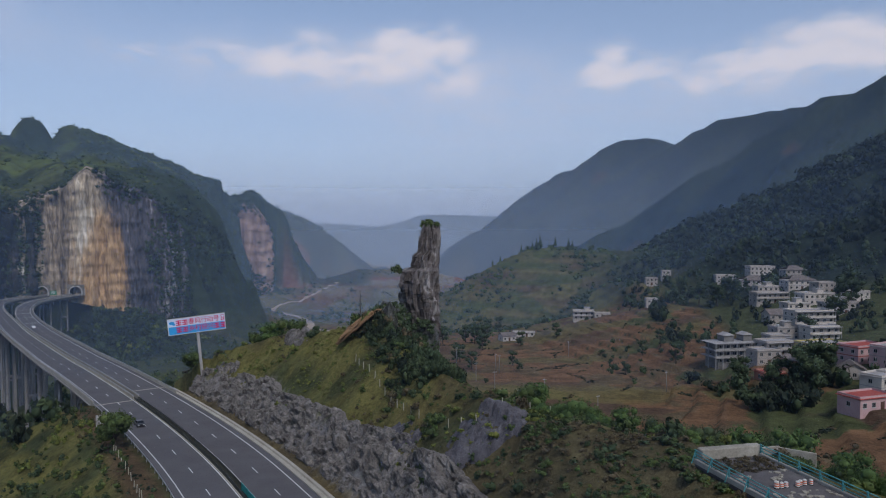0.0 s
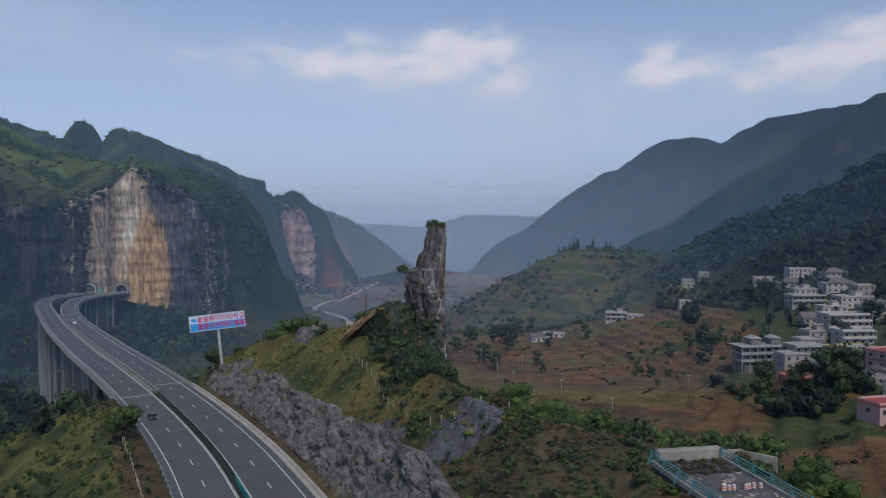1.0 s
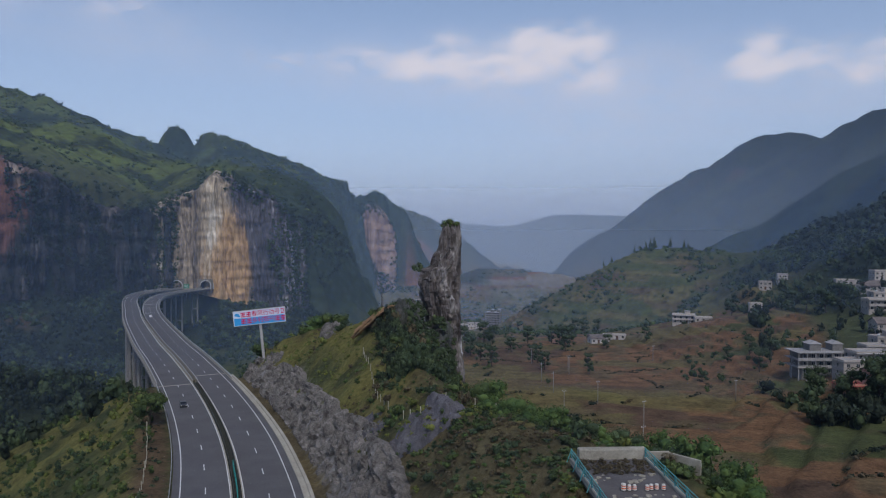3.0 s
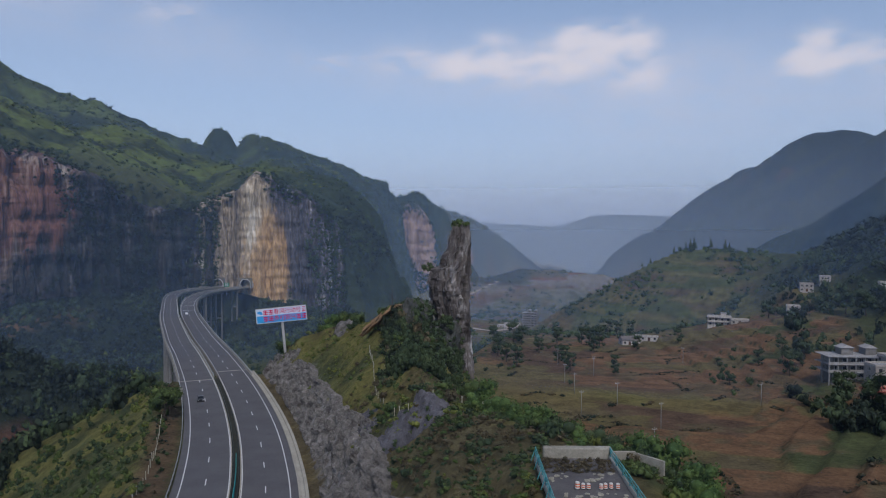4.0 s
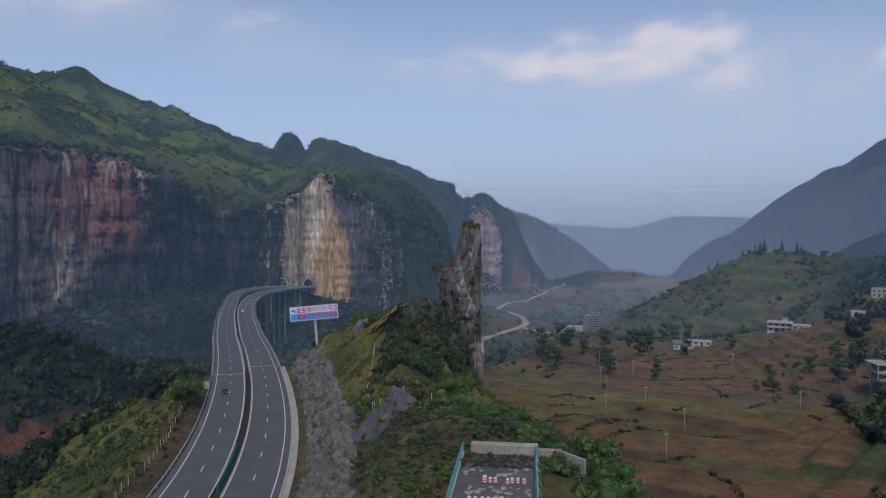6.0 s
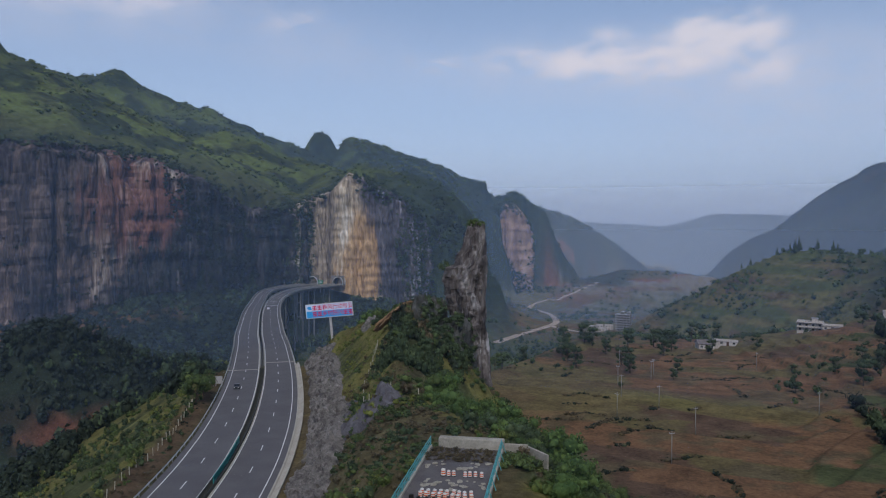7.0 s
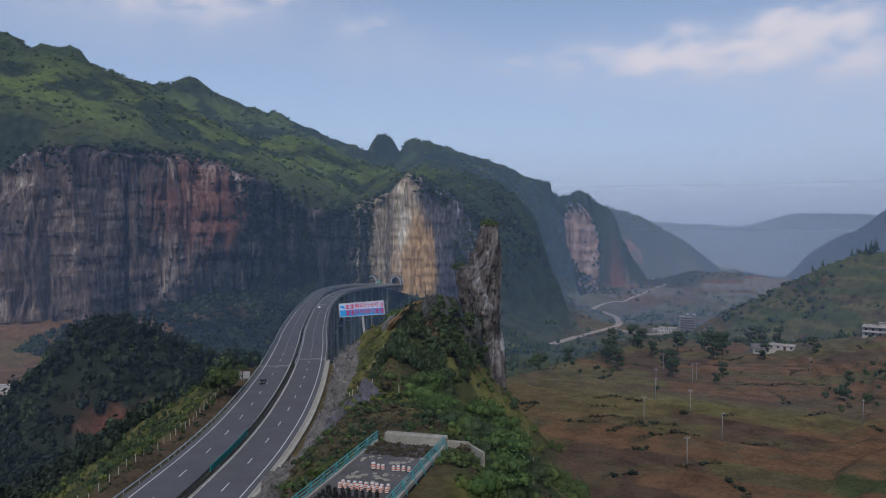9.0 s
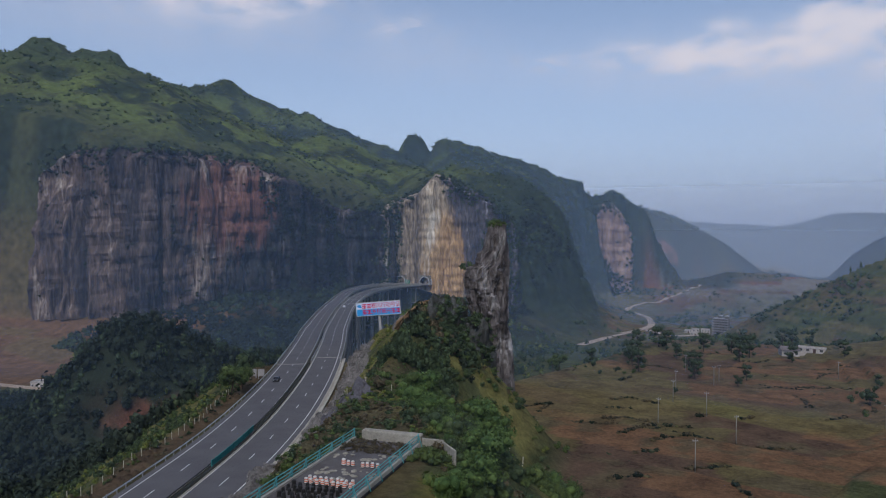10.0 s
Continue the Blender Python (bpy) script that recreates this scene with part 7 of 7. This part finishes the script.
def terrace_hedges():
    """Dark rows of brush along the banks between the small fields."""
    rs = np.random.RandomState(91)
    x, y = [], []
    for i in range(70):
        px, py, a = rs.uniform(-28, 130), rs.uniform(170, 470), radians(rs.normal(48, 30))
        for k in range(rs.randint(6, 26)):
            px, py, a = px + 0.85 * math.cos(a), py + 0.85 * math.sin(a), a + rs.normal() * 0.10
            if rs.uniform() < 0.85:
                x.append(px + rs.normal() * 0.35)
                y.append(py + rs.normal() * 0.35)
    x, y = np.array(x), np.array(y)
    keep = (spur_d(x, y) > 40) & clear_of_houses(x, y, 8) & (x - 0.12 * (y - 300) < 140)
    x, y = x[keep], y[keep]
    r = rs.uniform(0.4, 1.05, len(x)) * np.where(y < 340, 1.35, 1.0)
    m = rs.uniform(0, 1, len(x)) < 0.35
    plant("terrace_hedge", "dark brush along the banks between the fields", x[m], y[m], r[m], FARP, M_LEAF_DEEP, 92, tall=(0.5, 1.0))
    plant("terrace_hedge", "dry brush along the banks between the fields", x[~m], y[~m], r[~m], FARP, M_LEAF_DRY, 93, tall=(0.4, 0.9))


terrace_hedges()


# ---- single trees ----
def tree(seed, height, spread_r, material, label, kind="round"):
    """Tapered trunk with limbs and a crown of many leaf sprays."""
    rs = random.Random(seed)
    e = tagged(empty("tree"), label, "tree", group="single trees")
    bm = bmesh.new()

    def limb(a, b, r0, r1):
        a, b = Vector(a), Vector(b)
        v = bmesh.ops.create_cone(bm, cap_ends=True, segments=7, radius1=r0, radius2=r1, depth=(b - a).length)["verts"]
        m = Matrix.Translation((a + b) / 2) @ (b - a).to_track_quat("Z", "Y").to_matrix().to_4x4()
        bmesh.ops.transform(bm, matrix=m, verts=v)

    top = height * (0.9 if kind == "cone" else 0.6)
    bend = Vector((rs.uniform(-0.4, 0.4), rs.uniform(-0.4, 0.4), height * 0.3))
    limb((0, 0, -0.6), bend, height * 0.03, height * 0.023)
    limb(bend, (bend.x * 1.3, bend.y * 1.3, top), height * 0.023, height * 0.010)
    V, F, base = [], [], 0
    spots = []
    if kind == "cone":
        for i in range(9):
            f = i / 8
            for k in range(max(2, int(6 * (1 - f)))):
                a = rs.uniform(0, 6.28)
                rr = spread_r * (1 - f) * rs.uniform(0.4, 0.8)
                spots.append((rr * math.cos(a), rr * math.sin(a), height * (0.16 + 0.78 * f), spread_r * (0.52 - 0.30 * f)))
    else:
        for i in range(13):
            a, f = rs.uniform(0, 6.28), rs.uniform(0, 1)
            rr = spread_r * rs.uniform(0.25, 0.78)
            zz = height * rs.uniform(0.36, 0.86) if kind == "round" else height * rs.uniform(0.12, 0.9)
            spots.append((rr * math.cos(a), rr * math.sin(a), zz, spread_r * rs.uniform(0.34, 0.52)))
            if i < 6:
                limb((bend.x, bend.y, height * rs.uniform(0.28, 0.45)), spots[-1][:3], height * 0.012, height * 0.004)
    part("trunk", bm, M_BARK, e)
    for j, (x, y, z, r) in enumerate(spots):
        v, f = foliage_proto(seed * 31 + j, 1, 62, 0.15)
        V.append((v - np.array([0, 0, 0.6])) * r * 1.15 + np.array([x, y, z]))
        F.append(f + base)
        base += len(v)
    crown = new("crown", numpy_mesh("crown", np.concatenate(V), np.concatenate(F), material))
    crown.parent = e
    return e


KINDS = {
    "dark": tree(1, 11, 4.6, M_LEAF_DARK, "dark broadleaf tree with a full crown", "round"),
    "green": tree(2, 9, 4.0, M_LEAF_MID, "green broadleaf tree with a loose crown", "round"),
    "slim": tree(3, 11, 3.6, M_LEAF_DARK, "slender dark tree standing in the fields", "slim"),
    "pine": tree(4, 14, 3.0, M_LEAF_DARK, "tall dark conifer on the hilltop", "cone"),
    "fresh": tree(5, 6, 3.4, M_LEAF_BRIGHT, "young fresh-green tree beside the platform", "round"),
}
USED = set()


def stand(kind, x, y, s=1.0, yaw=0.0, z=None):
    m = pose(x, y, z_at(x, y) if z is None else z, 0, 0, yaw) @ Matrix.Diagonal((s, s, s, 1))
    if kind not in USED:
        USED.add(kind)
        KINDS[kind].matrix_basis = m
    else:
        ob = copy_thing(KINDS[kind], Matrix())
        ob.matrix_basis = m


for kind, x, y, s, a in (
        ("green", -73, 158, 1.0, 20), ("green", -49, 224, 1.25, 70), ("fresh", -55, 225, 1.5, 10), ("green", -60, 232, 1.0, 250), ("green", -77, 166, 0.8, 140), ("slim", -16, 372, 1.1, 0), ("slim", -24, 386, 1.0, 60), ("slim", -34, 412, 1.1, 200), ("slim", 12, 370, 0.9, 80), ("slim", 6, 400, 1.0, 10),
        ("green", -44, 335, 1.0, 50), ("green", -50, 342, 0.8, 190), ("slim", 112, 352, 1.0, 30), ("slim", 120, 366, 1.1, 120), ("slim", 104, 385, 0.8, 220), ("slim", 116, 392, 0.9, 310), ("dark", 35, 352, 0.5, 40), ("dark", 86, 346, 0.6, 10),
        ("dark", 127, 252, 1.5, 0), ("dark", 133, 258, 1.5, 100), ("dark", 121, 262, 1.2, 200), ("dark", 118, 288, 1.0, 250), ("dark", 140, 268, 1.1, 330), ("dark", 176, 352, 1.2, 20), ("dark", 200, 372, 1.3, 70),
        ("dark", 222, 398, 1.5, 110), ("dark", 232, 420, 1.5, 160), ("dark", 175, 470, 1.4, 30), ("dark", 186, 480, 1.5, 80), ("dark", 168, 485, 1.3, 140), ("dark", 160, 500, 1.3, 190), ("dark", 130, 520, 1.2, 240),
        ("pine", 106, 908, 1.0, 0), ("pine", 110, 904, 1.15, 40), ("pine", 101, 910, 0.8, 90), ("pine", 128, 895, 0.9, 140), ("pine", 142, 878, 1.0, 190), ("pine", 146, 874, 0.85, 230), ("pine", 88, 920, 0.7, 280), ("pine", 60, 905, 0.6, 20), ("pine", 50, 908, 0.5, 70),
        ("fresh", 27, 134, 1.2, 0), ("fresh", 33, 128, 1.0, 60), ("fresh", 22, 140, 1.1, 120), ("fresh", 46, 104, 0.9, 180), ("fresh", 49, 96, 1.0, 240), ("fresh", 18, 128, 0.9, 300), ("fresh", 52, 88, 0.8, 30), ("fresh", 30, 112, 0.7, 80),
        ("dark", 36, 152, 0.8, 20), ("dark", 48, 148, 0.7, 90), ("green", 42, 140, 0.8, 150), ("green", -82, 262, 1.1, 10), ("green", -74, 256, 1.0, 100), ("green", -66, 250, 0.9, 200), ("green", -96, 268, 1.0, 300), ("fresh", -60, 243, 1.0, 30),
        ("slim", 16, 463, 1.2, 15), ("slim", 10, 470, 1.1, 115), ("slim", 22, 458, 1.3, 215), ("slim", 4, 391, 0.9, 65), ("slim", -29, 470, 1.2, 165), ("slim", -36, 478, 1.3, 265), ("slim", -48, 472, 1.1, 315), ("slim", 34, 379, 0.75, 35), ("slim", 30, 590, 1.3, 5), ("slim", 22, 600, 1.3, 95), ("slim", 40, 605, 1.2, 185), ("slim", -12, 430, 0.9, 10), ("slim", 20, 440, 1.0, 80), ("slim", 45, 455, 0.9, 160), ("slim", -60, 420, 1.0, 230), ("slim", 70, 470, 0.9, 300), ("slim", -5, 465, 1.1, 40)):
    stand(kind, x, y, s, a)

mast = tagged(empty("dead_tree", pose(-22.0, 191, z_at(-22, 191))), "bare dark trunk standing on the crest", "tree")
bm = bmesh.new()
bmesh.ops.create_cone(bm, cap_ends=True, segments=8, radius1=0.28, radius2=0.08, depth=14)
bmesh.ops.translate(bm, vec=(0, 0, 6), verts=bm.verts)
part("trunk", bm, M_BARK, mast)
for k in range(5):
    bm = bmesh.new()
    bmesh.ops.create_cone(bm, cap_ends=True, segments=5, radius1=0.07, radius2=0.02, depth=1.8)
    bmesh.ops.transform(bm, matrix=Matrix.Translation((0.5 * math.cos(k * 2.4), 0.5 * math.sin(k * 2.4), 5 + 1.4 * k)) @ Matrix.Rotation(k * 2.4, 4, "Z") @ Matrix.Rotation(radians(55), 4, "Y"), verts=bm.verts)
    part("branch", bm, M_BARK, mast)
